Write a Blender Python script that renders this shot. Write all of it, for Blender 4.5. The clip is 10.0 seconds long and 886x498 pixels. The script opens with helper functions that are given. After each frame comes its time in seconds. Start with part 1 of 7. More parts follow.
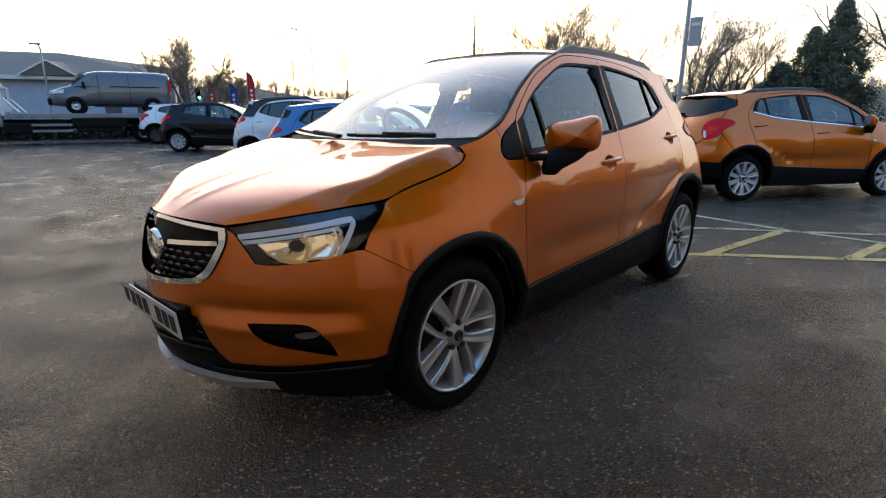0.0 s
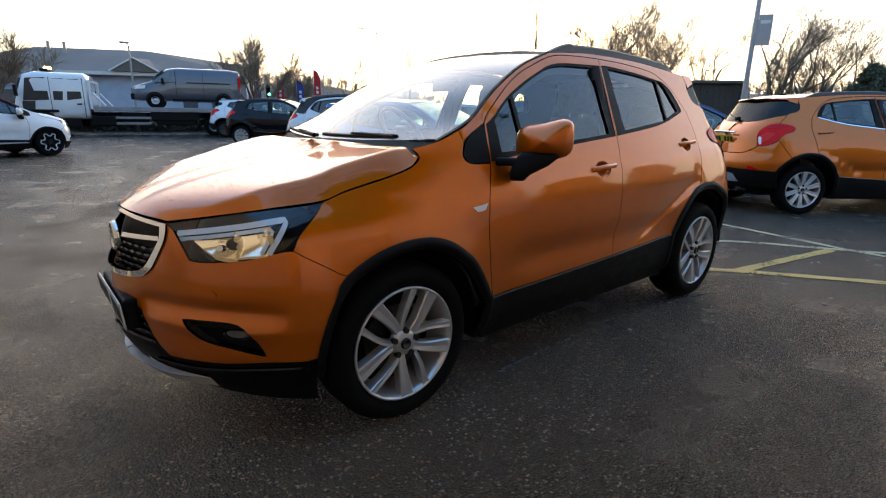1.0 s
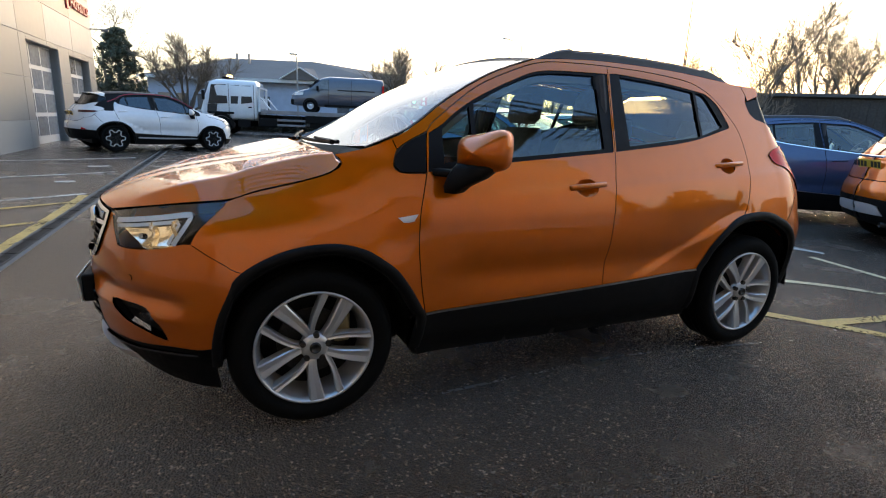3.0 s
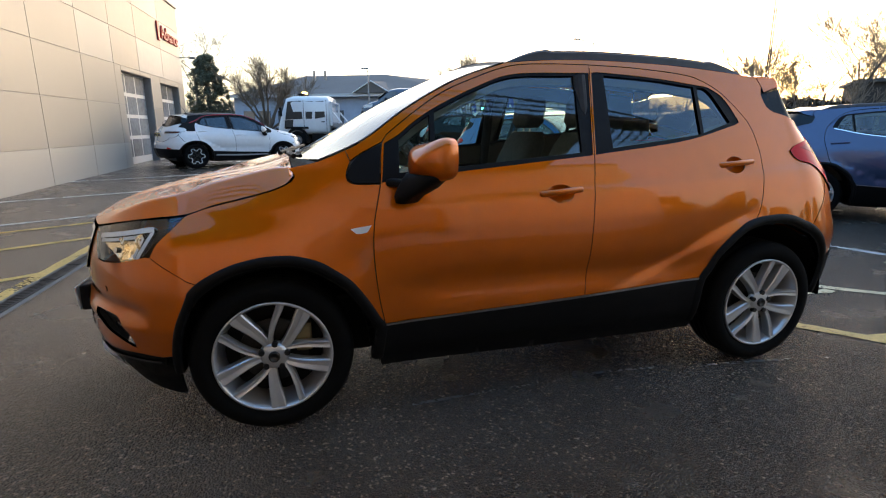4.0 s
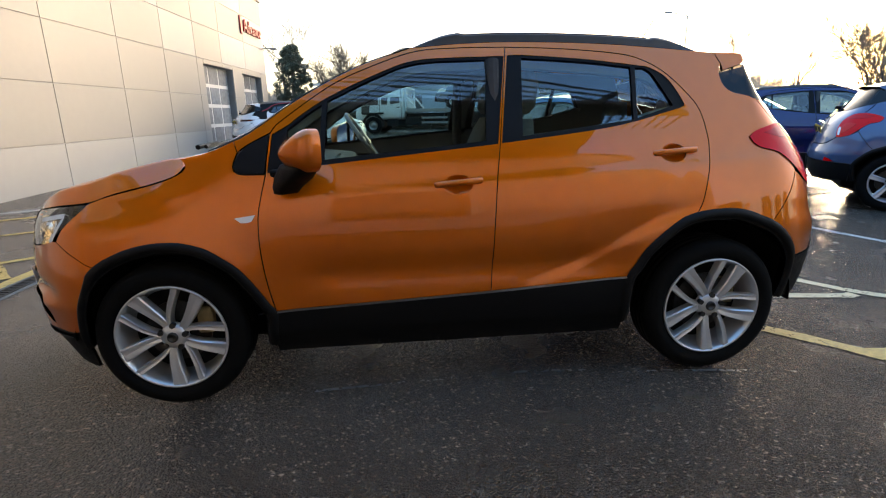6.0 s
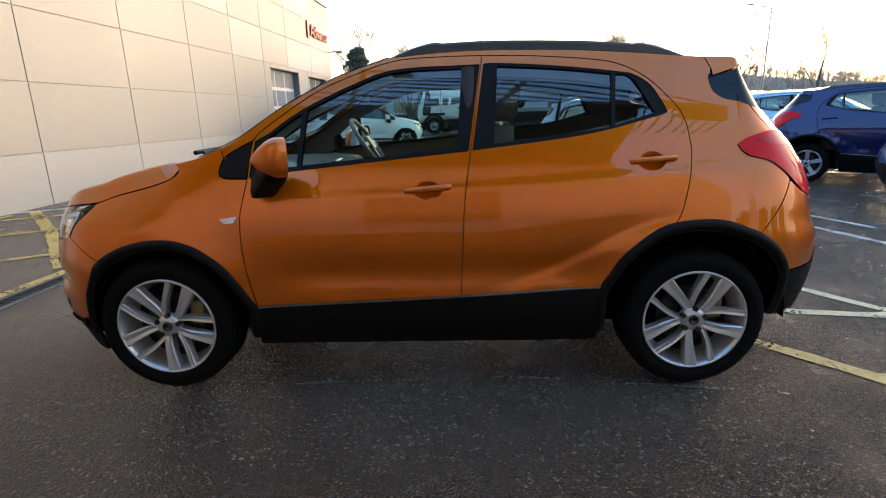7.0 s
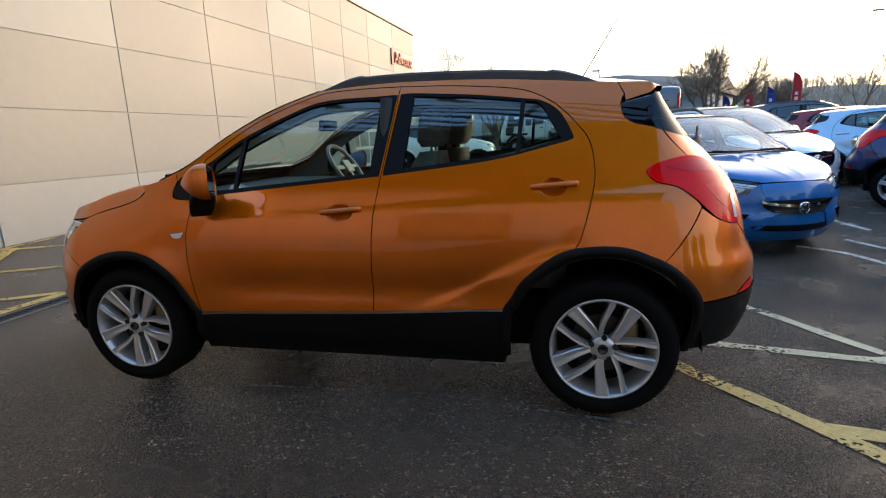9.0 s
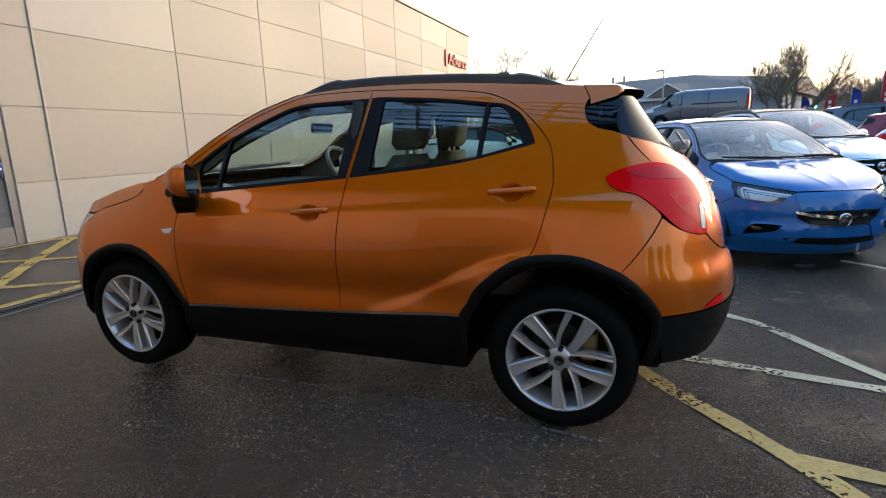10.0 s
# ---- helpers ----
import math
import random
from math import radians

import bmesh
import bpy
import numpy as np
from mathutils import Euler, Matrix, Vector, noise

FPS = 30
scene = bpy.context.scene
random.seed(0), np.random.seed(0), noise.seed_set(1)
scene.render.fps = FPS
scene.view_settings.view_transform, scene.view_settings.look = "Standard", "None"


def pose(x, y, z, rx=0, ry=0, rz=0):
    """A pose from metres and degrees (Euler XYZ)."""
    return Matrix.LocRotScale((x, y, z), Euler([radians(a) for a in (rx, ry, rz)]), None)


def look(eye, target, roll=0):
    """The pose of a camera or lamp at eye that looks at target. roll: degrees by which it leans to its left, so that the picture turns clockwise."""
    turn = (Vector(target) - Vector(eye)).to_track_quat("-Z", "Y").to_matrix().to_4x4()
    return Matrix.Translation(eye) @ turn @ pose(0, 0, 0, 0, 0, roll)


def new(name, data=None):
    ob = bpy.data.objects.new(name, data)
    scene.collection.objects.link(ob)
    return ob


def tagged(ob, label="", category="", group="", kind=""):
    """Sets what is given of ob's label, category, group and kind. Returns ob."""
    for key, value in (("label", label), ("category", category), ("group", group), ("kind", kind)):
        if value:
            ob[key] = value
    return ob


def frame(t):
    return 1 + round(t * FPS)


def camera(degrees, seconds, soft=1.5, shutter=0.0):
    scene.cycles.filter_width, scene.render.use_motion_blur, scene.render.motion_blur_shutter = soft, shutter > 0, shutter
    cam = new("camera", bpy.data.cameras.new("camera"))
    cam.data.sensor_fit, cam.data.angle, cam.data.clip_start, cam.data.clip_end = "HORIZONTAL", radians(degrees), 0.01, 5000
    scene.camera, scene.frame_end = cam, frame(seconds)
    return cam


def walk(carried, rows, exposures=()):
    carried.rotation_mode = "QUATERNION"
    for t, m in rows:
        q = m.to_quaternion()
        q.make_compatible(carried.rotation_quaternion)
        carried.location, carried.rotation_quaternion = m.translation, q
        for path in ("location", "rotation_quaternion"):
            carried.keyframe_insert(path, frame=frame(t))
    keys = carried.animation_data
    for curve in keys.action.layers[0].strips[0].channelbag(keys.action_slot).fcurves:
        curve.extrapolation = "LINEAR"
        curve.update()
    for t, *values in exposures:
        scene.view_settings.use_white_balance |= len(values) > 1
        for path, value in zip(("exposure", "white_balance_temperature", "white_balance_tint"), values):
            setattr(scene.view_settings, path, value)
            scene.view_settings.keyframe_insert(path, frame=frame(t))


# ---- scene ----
cam = camera(80.8, 10.0, soft=1.15)
PATH = [
    (0, (-1.536, -2.201, 1.236), (-0.124, -0.872, 0.746), -0.3),
    (0.5, (-1.33, -2.329, 1.238), (0.022, -0.94, 0.746), 0.3),
    (1, (-1.153, -2.457, 1.247), (0.089, -0.969, 0.753), 0.7),
    (1.5, (-0.962, -2.639, 1.265), (0.107, -1.019, 0.782), 1.4),
    (2, (-0.752, -2.72, 1.243), (0.24, -1.052, 0.762), 1.5),
    (2.5, (-0.532, -2.775, 1.259), (0.379, -1.062, 0.772), 2.3),
    (2.7, (-0.462, -2.793, 1.256), (0.415, -1.061, 0.775), 2.8),
    (3.8, (0.043, -3.01, 1.287), (0.591, -1.141, 0.83), -0.4),
    (4, (0.15, -2.996, 1.282), (0.668, -1.119, 0.826), -0.2),
    (4.5, (0.362, -3.036, 1.292), (0.848, -1.151, 0.834), 0.2),
    (5, (0.603, -3.12, 1.303), (0.937, -1.207, 0.822), -0.7),
    (5.5, (0.795, -3.117, 1.299), (1.053, -1.198, 0.796), -2.1),
    (5.7, (0.882, -3.104, 1.29), (1.121, -1.185, 0.781), -1.7),
    (7, (1.451, -3.184, 1.322), (1.385, -1.25, 0.816), -1.5),
    (7.5, (1.665, -3.167, 1.317), (1.535, -1.229, 0.84), -1.6),
    (8, (1.861, -3.162, 1.332), (1.624, -1.229, 0.874), -1.9),
    (8.5, (2.114, -3.213, 1.331), (1.749, -1.294, 0.903), -2.1),
    (9, (2.348, -3.195, 1.33), (1.917, -1.288, 0.906), -2.1),
    (9.5, (2.587, -3.103, 1.33), (2.076, -1.215, 0.91), -0.9),
    (10, (2.805, -3.072, 1.329), (2.154, -1.227, 0.915), -1.6),
]
walk(cam, [(t, look(eye, target, roll)) for t, eye, target, roll in PATH], exposures=[(0.0, 1.96, 7000, 9), (2.5, 2.14, 7000, 9), (4.0, 2.16, 7000, 9), (5.5, 2.42, 7000, 9), (7.0, 2.38, 7000, 9), (8.0, 2.24, 7000, 9), (10.0, 2.14, 7000, 9)])

# ---- light ----
SUN_DIR = Vector((0.69, 0.72, 0.075)).normalized()
world = bpy.data.worlds.new("sky")
scene.world = world
world.use_nodes = True
wn, wl = world.node_tree.nodes, world.node_tree.links
sky = wn.new("ShaderNodeTexSky")
sky.sky_type = "NISHITA"
sky.sun_disc = False
sky.sun_elevation = math.asin(SUN_DIR.z)
sky.sun_rotation = math.atan2(SUN_DIR.x, SUN_DIR.y)
sky.altitude, sky.air_density, sky.dust_density, sky.ozone_density = 60, 1.0, 1.5, 1.0
geo = wn.new("ShaderNodeTexCoord")
clouds = wn.new("ShaderNodeTexNoise")
clouds.inputs["Scale"].default_value = 2.2
clouds.inputs["Detail"].default_value = 6
squash = wn.new("ShaderNodeMapping")
squash.inputs["Scale"].default_value = (1, 1, 3.5)
ramp = wn.new("ShaderNodeValToRGB")
ramp.color_ramp.elements[0].position, ramp.color_ramp.elements[1].position = 0.35, 0.75
ramp.color_ramp.elements[0].color = (0.45, 0.45, 0.45, 1)
ramp.color_ramp.elements[1].color = (0.72, 0.72, 0.72, 1)
veil = wn.new("ShaderNodeMixRGB")
# a bright hazy overcast, about twice as bright overhead as at the horizon
up, rise, haze = wn.new("ShaderNodeSeparateXYZ"), wn.new("ShaderNodeMapRange"), wn.new("ShaderNodeVectorMath")
rise.inputs["From Max"].default_value = 0.75
rise.inputs["To Min"].default_value, rise.inputs["To Max"].default_value = 0.72, 0.92
haze.operation = "SCALE"
blue = wn.new("ShaderNodeMixRGB")
blue.inputs["Color1"].default_value = (3.3, 3.2, 3.1, 1)
blue.inputs["Color2"].default_value = (0.74, 1.95, 4.3, 1)
high = wn.new("ShaderNodeMapRange")
high.inputs["From Min"].default_value, high.inputs["From Max"].default_value = 0.10, 0.60
wl.new(up.outputs["Z"], high.inputs["Value"])
# clearer and bluer on the side away from the sun
away, side_dot, lift, clear, sum_ = (wn.new("ShaderNodeMapRange"), wn.new("ShaderNodeVectorMath"), wn.new("ShaderNodeMapRange"), wn.new("ShaderNodeMath"), wn.new("ShaderNodeMath"))
side_dot.operation, clear.operation, sum_.operation = "DOT_PRODUCT", "MULTIPLY", "MAXIMUM"
side_dot.inputs[1].default_value = Vector((SUN_DIR.x, SUN_DIR.y, 0)).normalized()
away.interpolation_type = "SMOOTHSTEP"
away.inputs["From Min"].default_value, away.inputs["From Max"].default_value = 0.22, -0.38
lift.inputs["From Min"].default_value, lift.inputs["From Max"].default_value = 0.02, 0.35
wl.new(geo.outputs["Generated"], side_dot.inputs[0])
wl.new(side_dot.outputs["Value"], away.inputs["Value"])
wl.new(up.outputs["Z"], lift.inputs["Value"])
wl.new(away.outputs[0], clear.inputs[0])
wl.new(lift.outputs[0], clear.inputs[1])
wl.new(clear.outputs[0], sum_.inputs[0])
wl.new(high.outputs[0], sum_.inputs[1])
wl.new(sum_.outputs[0], blue.inputs["Fac"])
wl.new(blue.outputs["Color"], haze.inputs[0])
wl.new(geo.outputs["Generated"], up.inputs[0])
wl.new(up.outputs["Z"], rise.inputs["Value"])
wl.new(rise.outputs[0], haze.inputs["Scale"])
wl.new(haze.outputs["Vector"], veil.inputs["Color2"])
wl.new(geo.outputs["Generated"], squash.inputs["Vector"])
wl.new(squash.outputs["Vector"], clouds.inputs["Vector"])
wl.new(clouds.outputs["Fac"], ramp.inputs["Fac"])
wl.new(ramp.outputs["Color"], veil.inputs["Fac"])
wl.new(sky.outputs["Color"], veil.inputs["Color1"])
# the wide glow of the haze round the low sun
near_sun, glow_fall, glow = wn.new("ShaderNodeVectorMath"), wn.new("ShaderNodeMath"), wn.new("ShaderNodeVectorMath")
near_sun.operation, glow_fall.operation, glow.operation = "DOT_PRODUCT", "POWER", "MULTIPLY_ADD"
near_sun.inputs[1].default_value = SUN_DIR
glow_fall.inputs[1].default_value = 4.0
glow.inputs[1].default_value = (5.0, 4.3, 3.5)
cut = wn.new("ShaderNodeClamp")
wl.new(geo.outputs["Generated"], near_sun.inputs[0])
wl.new(near_sun.outputs["Value"], cut.inputs["Value"])
wl.new(cut.outputs[0], glow_fall.inputs[0])
wl.new(glow_fall.outputs[0], glow.inputs[0])
wl.new(veil.outputs["Color"], glow.inputs[2])
wl.new(glow.outputs["Vector"], wn["Background"].inputs["Color"])
wn["Background"].inputs["Strength"].default_value = 0.15

sun_data = bpy.data.lights.new("sun", "SUN")
sun_data.energy, sun_data.angle, sun_data.color = 0.6, radians(10.0), (1.0, 0.80, 0.60)
sun = new("sun", sun_data)
sun.matrix_world = look(SUN_DIR * 50, (0, 0, 0))
scene.view_settings.exposure = 0.8

# ---- materials ----
def material(name, color, rough=0.5, metal=0.0, coat=0.0, vary=0.0, vary_scale=6.0, grain=0.0, grain_scale=200.0, wear=0.0,
             glass=0.0, glow=0.0, glow_color=None, ior=1.45, alpha=1.0, flake=0.0):
    """A procedural surface: base colour varied at two scales, roughness varied, fine relief."""
    m = bpy.data.materials.new(name)
    m.use_nodes = True
    n, l = m.node_tree.nodes, m.node_tree.links
    b = n["Principled BSDF"]
    b.inputs["Base Color"].default_value = (*color, 1)
    b.inputs["Roughness"].default_value = rough
    b.inputs["Metallic"].default_value = metal
    b.inputs["Coat Weight"].default_value = coat
    b.inputs["Coat Roughness"].default_value = 0.02
    b.inputs["Coat IOR"].default_value = 1.46
    b.inputs["IOR"].default_value = ior
    b.inputs["Transmission Weight"].default_value = glass
    b.inputs["Alpha"].default_value = alpha
    if glow:
        b.inputs["Emission Color"].default_value = (*(glow_color or color), 1)
        b.inputs["Emission Strength"].default_value = glow
    co = n.new("ShaderNodeTexCoord")
    if vary:
        big, small = n.new("ShaderNodeTexNoise"), n.new("ShaderNodeTexNoise")
        big.inputs["Scale"].default_value, small.inputs["Scale"].default_value = vary_scale * 0.25, vary_scale * 4
        big.inputs["Detail"].default_value = small.inputs["Detail"].default_value = 5
        add = n.new("ShaderNodeMath")
        add.operation = "ADD"
        span_ = n.new("ShaderNodeMapRange")
        span_.inputs["From Min"].default_value, span_.inputs["From Max"].default_value = 0.7, 1.3
        span_.inputs["To Min"].default_value, span_.inputs["To Max"].default_value = 1 - vary, 1 + vary
        mul = n.new("ShaderNodeVectorMath")
        mul.operation = "SCALE"
        mul.inputs[0].default_value = color
        for t in (big, small):
            l.new(co.outputs["Object"], t.inputs["Vector"])
        l.new(big.outputs["Fac"], add.inputs[0])
        l.new(small.outputs["Fac"], add.inputs[1])
        l.new(add.outputs[0], span_.inputs["Value"])
        l.new(span_.outputs[0], mul.inputs["Scale"])
        l.new(mul.outputs["Vector"], b.inputs["Base Color"])
        if wear:
            rr = n.new("ShaderNodeMapRange")
            rr.inputs["From Min"].default_value, rr.inputs["From Max"].default_value = 0.7, 1.3
            rr.inputs["To Min"].default_value, rr.inputs["To Max"].default_value = max(0.02, rough - wear), min(1, rough + wear)
            l.new(add.outputs[0], rr.inputs["Value"])
            l.new(rr.outputs[0], b.inputs["Roughness"])
    if grain:
        g, bp = n.new("ShaderNodeTexNoise"), n.new("ShaderNodeBump")
        g.inputs["Scale"].default_value, g.inputs["Detail"].default_value = grain_scale, 4
        bp.inputs["Strength"].default_value, bp.inputs["Distance"].default_value = grain, 0.01
        l.new(co.outputs["Object"], g.inputs["Vector"])
        l.new(g.outputs["Fac"], bp.inputs["Height"])
        l.new(bp.outputs["Normal"], b.inputs["Normal"])
    return m


def paint(name, color, metal=0.3, rough=0.36, flake=0.12):
    """Metallic car paint under clear coat, with flakes and a thin film of road dirt."""
    m = material(name, color, rough, metal, 1.0, vary=0.05, vary_scale=3.0)
    n, l = m.node_tree.nodes, m.node_tree.links
    b = n["Principled BSDF"]
    co = n.new("ShaderNodeTexCoord")
    v, bp = n.new("ShaderNodeTexVoronoi"), n.new("ShaderNodeBump")
    v.inputs["Scale"].default_value = 900
    bp.inputs["Strength"].default_value, bp.inputs["Distance"].default_value = flake, 0.001
    l.new(co.outputs["Object"], v.inputs["Vector"])
    l.new(v.outputs["Color"], bp.inputs["Height"])
    l.new(bp.outputs["Normal"], b.inputs["Normal"])
    film, fr = n.new("ShaderNodeTexNoise"), n.new("ShaderNodeMapRange")
    film.inputs["Scale"].default_value, film.inputs["Detail"].default_value = 5, 8
    fr.inputs["From Min"].default_value, fr.inputs["From Max"].default_value = 0.4, 0.75
    fr.inputs["To Min"].default_value, fr.inputs["To Max"].default_value = 0.01, 0.035
    b.inputs["Coat IOR"].default_value = 1.54
    b.inputs["Specular IOR Level"].default_value = 0.1
    l.new(co.outputs["Object"], film.inputs["Vector"])
    l.new(film.outputs["Fac"], fr.inputs["Value"])
    l.new(fr.outputs[0], b.inputs["Coat Roughness"])
    return m


def clear_glass(name, tint, dark=0.0, power=3.2, face=0.13):
    """Thin car glass: looks through with a tint, and mirrors by its angle."""
    m = bpy.data.materials.new(name)
    m.use_nodes = True
    n, l = m.node_tree.nodes, m.node_tree.links
    n.remove(n["Principled BSDF"])
    t, g, x = n.new("ShaderNodeBsdfTransparent"), n.new("ShaderNodeBsdfGlossy"), n.new("ShaderNodeMixShader")
    t.inputs["Color"].default_value = (*tint, 1)
    g.inputs["Roughness"].default_value = 0.012
    g.inputs["Color"].default_value = (0.95, 0.97, 1, 1)
    # both faces of the pane together: a tenth straight on, all at a glancing angle
    lw, pw, ma = n.new("ShaderNodeLayerWeight"), n.new("ShaderNodeMath"), n.new("ShaderNodeMath")
    lw.inputs["Blend"].default_value = 0.5
    pw.operation, ma.operation = "POWER", "MULTIPLY_ADD"
    pw.inputs[1].default_value = power
    ma.inputs[1].default_value, ma.inputs[2].default_value = 0.99 - face, face
    l.new(lw.outputs["Facing"], pw.inputs[0])
    l.new(pw.outputs[0], ma.inputs[0])
    l.new(ma.outputs[0], x.inputs[0])
    l.new(t.outputs[0], x.inputs[1])
    l.new(g.outputs[0], x.inputs[2])
    out = x
    if dark:
        dirt, film, y = n.new("ShaderNodeTexNoise"), n.new("ShaderNodeBsdfTranslucent"), n.new("ShaderNodeMixShader")
        dif, both, co = n.new("ShaderNodeBsdfDiffuse"), n.new("ShaderNodeMixShader"), n.new("ShaderNodeTexCoord")
        film.inputs["Color"].default_value = dif.inputs["Color"].default_value = (0.75, 0.77, 0.78, 1)
        dirt.inputs["Scale"].default_value, dirt.inputs["Detail"].default_value = 7, 8
        r = n.new("ShaderNodeMapRange")
        r.inputs["From Min"].default_value, r.inputs["From Max"].default_value = 0.3, 0.75
        r.inputs["To Min"].default_value, r.inputs["To Max"].default_value = dark * 0.6, dark * 1.4
        l.new(co.outputs["Object"], dirt.inputs["Vector"])
        l.new(dirt.outputs["Fac"], r.inputs["Value"])
        both.inputs[0].default_value = 0.5
        l.new(film.outputs[0], both.inputs[1])
        l.new(dif.outputs[0], both.inputs[2])
        l.new(r.outputs[0], y.inputs[0])
        l.new(x.outputs[0], y.inputs[1])
        l.new(both.outputs[0], y.inputs[2])
        out = y
    l.new(out.outputs[0], n["Material Output"].inputs["Surface"])
    return m


M_orange = paint("copper_orange_paint", (0.60, 0.131, 0.0015), 0.60, 0.36)
M_black = material("black_plastic", (0.0035, 0.0035, 0.004), 0.55, ior=1.25, vary=0.25, grain=0.15, grain_scale=500, wear=0.1)
M_gloss = material("gloss_black", (0.006, 0.006, 0.007), 0.08, coat=0.6)
M_rubber = material("tyre_rubber", (0.004, 0.004, 0.004), 0.8, ior=1.2, vary=0.3, grain=0.2, grain_scale=120, wear=0.1)
M_alloy = material("silver_alloy", (0.56, 0.565, 0.58), 0.28, 0.6, 0.4)
M_steel = material("dull_steel", (0.25, 0.25, 0.26), 0.45, 0.9, vary=0.25, vary_scale=15, wear=0.15)
M_chrome = material("chrome", (0.82, 0.82, 0.83), 0.08, 1.0)
M_rail = material("grey_roof_rail", (0.05, 0.053, 0.058), 0.4, 0.2, vary=0.15, grain=0.05)
M_trim = material("dark_cabin_trim", (0.028, 0.029, 0.031), 0.7, vary=0.15, grain=0.2, grain_scale=350)
M_cloth = material("grey_seat_cloth", (0.11, 0.105, 0.10), 0.95, vary=0.25, vary_scale=12, grain=0.3, grain_scale=600)
M_pale = material("pale_headlining", (0.42, 0.40, 0.37), 0.95, vary=0.06)
M_steer = material("grey_steering_wheel", (0.20, 0.20, 0.205), 0.4, vary=0.1)
M_lining = material("grey_pillar_lining", (0.15, 0.148, 0.14), 0.8, vary=0.06)
M_red = material("red_lamp_plastic", (0.72, 0.004, 0.006), 0.10, ior=1.28)
M_silver = material("satin_silver_plastic", (0.40, 0.40, 0.41), 0.42, vary=0.06)
M_red2 = material("bright_red_lens", (0.75, 0.030, 0.022), 0.15, ior=1.28)
M_red3 = material("deep_red_lens", (0.55, 0.004, 0.007), 0.10, ior=1.35)
M_white_lamp = material("white_lamp_plastic", (0.75, 0.75, 0.74), 0.12, coat=0.8)
M_lit = material("lit_reflector", (0.92, 0.84, 0.68), 0.10, 0.95, glow=0.05, glow_color=(1.0, 0.66, 0.32))
M_slat = material("satin_grille", (0.10, 0.10, 0.105), 0.22, 0.6)
M_drl = material("light_guide", (0.75, 0.78, 0.80), 0.18, coat=0.5)
M_plate_w = material("white_plate", (0.62, 0.62, 0.58), 0.35, vary=0.06)
M_plate_y = material("yellow_plate", (0.62, 0.42, 0.03), 0.35, vary=0.06)
M_ink = material("black_ink", (0.01, 0.01, 0.01), 0.5)
M_caliper = material("brass_coloured_caliper", (0.30, 0.24, 0.12), 0.5, 0.3, vary=0.2)
M_disc = material("dark_brake_disc", (0.05, 0.048, 0.046), 0.45, 0.8, vary=0.3, vary_scale=15)
M_glass = clear_glass("window_glass", (0.73, 0.87, 0.79), 0.0, 4.2, 0.09)
M_screen = clear_glass("windscreen_glass", (0.76, 0.86, 0.82), 0.08, 4.6, 0.09)
M_tint = clear_glass("privacy_glass", (0.10, 0.11, 0.13), 0.0, 4.2, 0.08)
M_reartint = clear_glass("dark_rear_glass", (0.05, 0.055, 0.07), 0.0, 8.0, 0.03)
M_cover = clear_glass("lamp_cover", (0.9, 0.92, 0.93), 0.0, 4.6, 0.06)
M_water = material("rain_drop", (0.9, 0.92, 0.95), 0.03, glass=1.0, ior=1.33)

# ---- mesh helpers ----
from mathutils.geometry import delaunay_2d_cdt


def mesh_object(name, verts, faces, mat, parent=None, label="", normals=None, smooth=False):
    me = bpy.data.meshes.new(name)
    me.from_pydata([tuple(map(float, v)) for v in verts], [], [tuple(int(i) for i in f) for f in faces])
    me.materials.append(mat)
    me.update()
    if smooth or normals is not None:
        me.polygons.foreach_set("use_smooth", [True] * len(me.polygons))
    if normals is not None:
        me.normals_split_custom_set_from_vertices([tuple(map(float, v)) for v in normals])
    ob = new(name, me)
    if parent:
        ob.parent = parent
    if label:
        tagged(ob, label)
    return ob


def part(name, bm, mat, parent, label="", smooth=False):
    me = bpy.data.meshes.new(name)
    bm.to_mesh(me)
    bm.free()
    me.materials.append(mat)
    if smooth:
        me.polygons.foreach_set("use_smooth", [True] * len(me.polygons))
    ob = new(name, me)
    ob.parent = parent
    if label:
        tagged(ob, label)
    return ob


def thing(name, m, label, category, group="", kind=""):
    ob = new(name)
    ob.matrix_world = m
    return tagged(ob, label, category, group, kind)


def add_box(bm, size, at=(0, 0, 0), bevel=0.0, rot=None):
    m = Matrix.Translation(at) @ (rot if rot is not None else Matrix.Identity(4)) @ Matrix.Diagonal((*size, 1))
    made = bmesh.ops.create_cube(bm, size=1, matrix=m)["verts"]
    if bevel:
        edges = {e for v in made for e in v.link_edges}
        bmesh.ops.bevel(bm, geom=list(edges), offset=bevel, segments=2, affect="EDGES", profile=0.5)


def box(name, size, at, mat, parent, bevel=0.0, label="", rot=None):
    bm = bmesh.new()
    add_box(bm, size, at, bevel, rot)
    return part(name, bm, mat, parent, label)


def add_tube(bm, a, b, r1, r2=None, sides=8):
    a, b = Vector(a), Vector(b)
    d = b - a
    q = d.to_track_quat("Z", "Y").to_matrix().to_4x4()
    bmesh.ops.create_cone(bm, cap_ends=True, segments=sides, radius1=r1, radius2=r1 if r2 is None else r2, depth=d.length,
                          matrix=Matrix.Translation((a + b) / 2) @ q)


def tube(name, a, b, r1, mat, parent, r2=None, sides=10, label=""):
    bm = bmesh.new()
    add_tube(bm, a, b, r1, r2, sides)
    return part(name, bm, mat, parent, label, smooth=False)


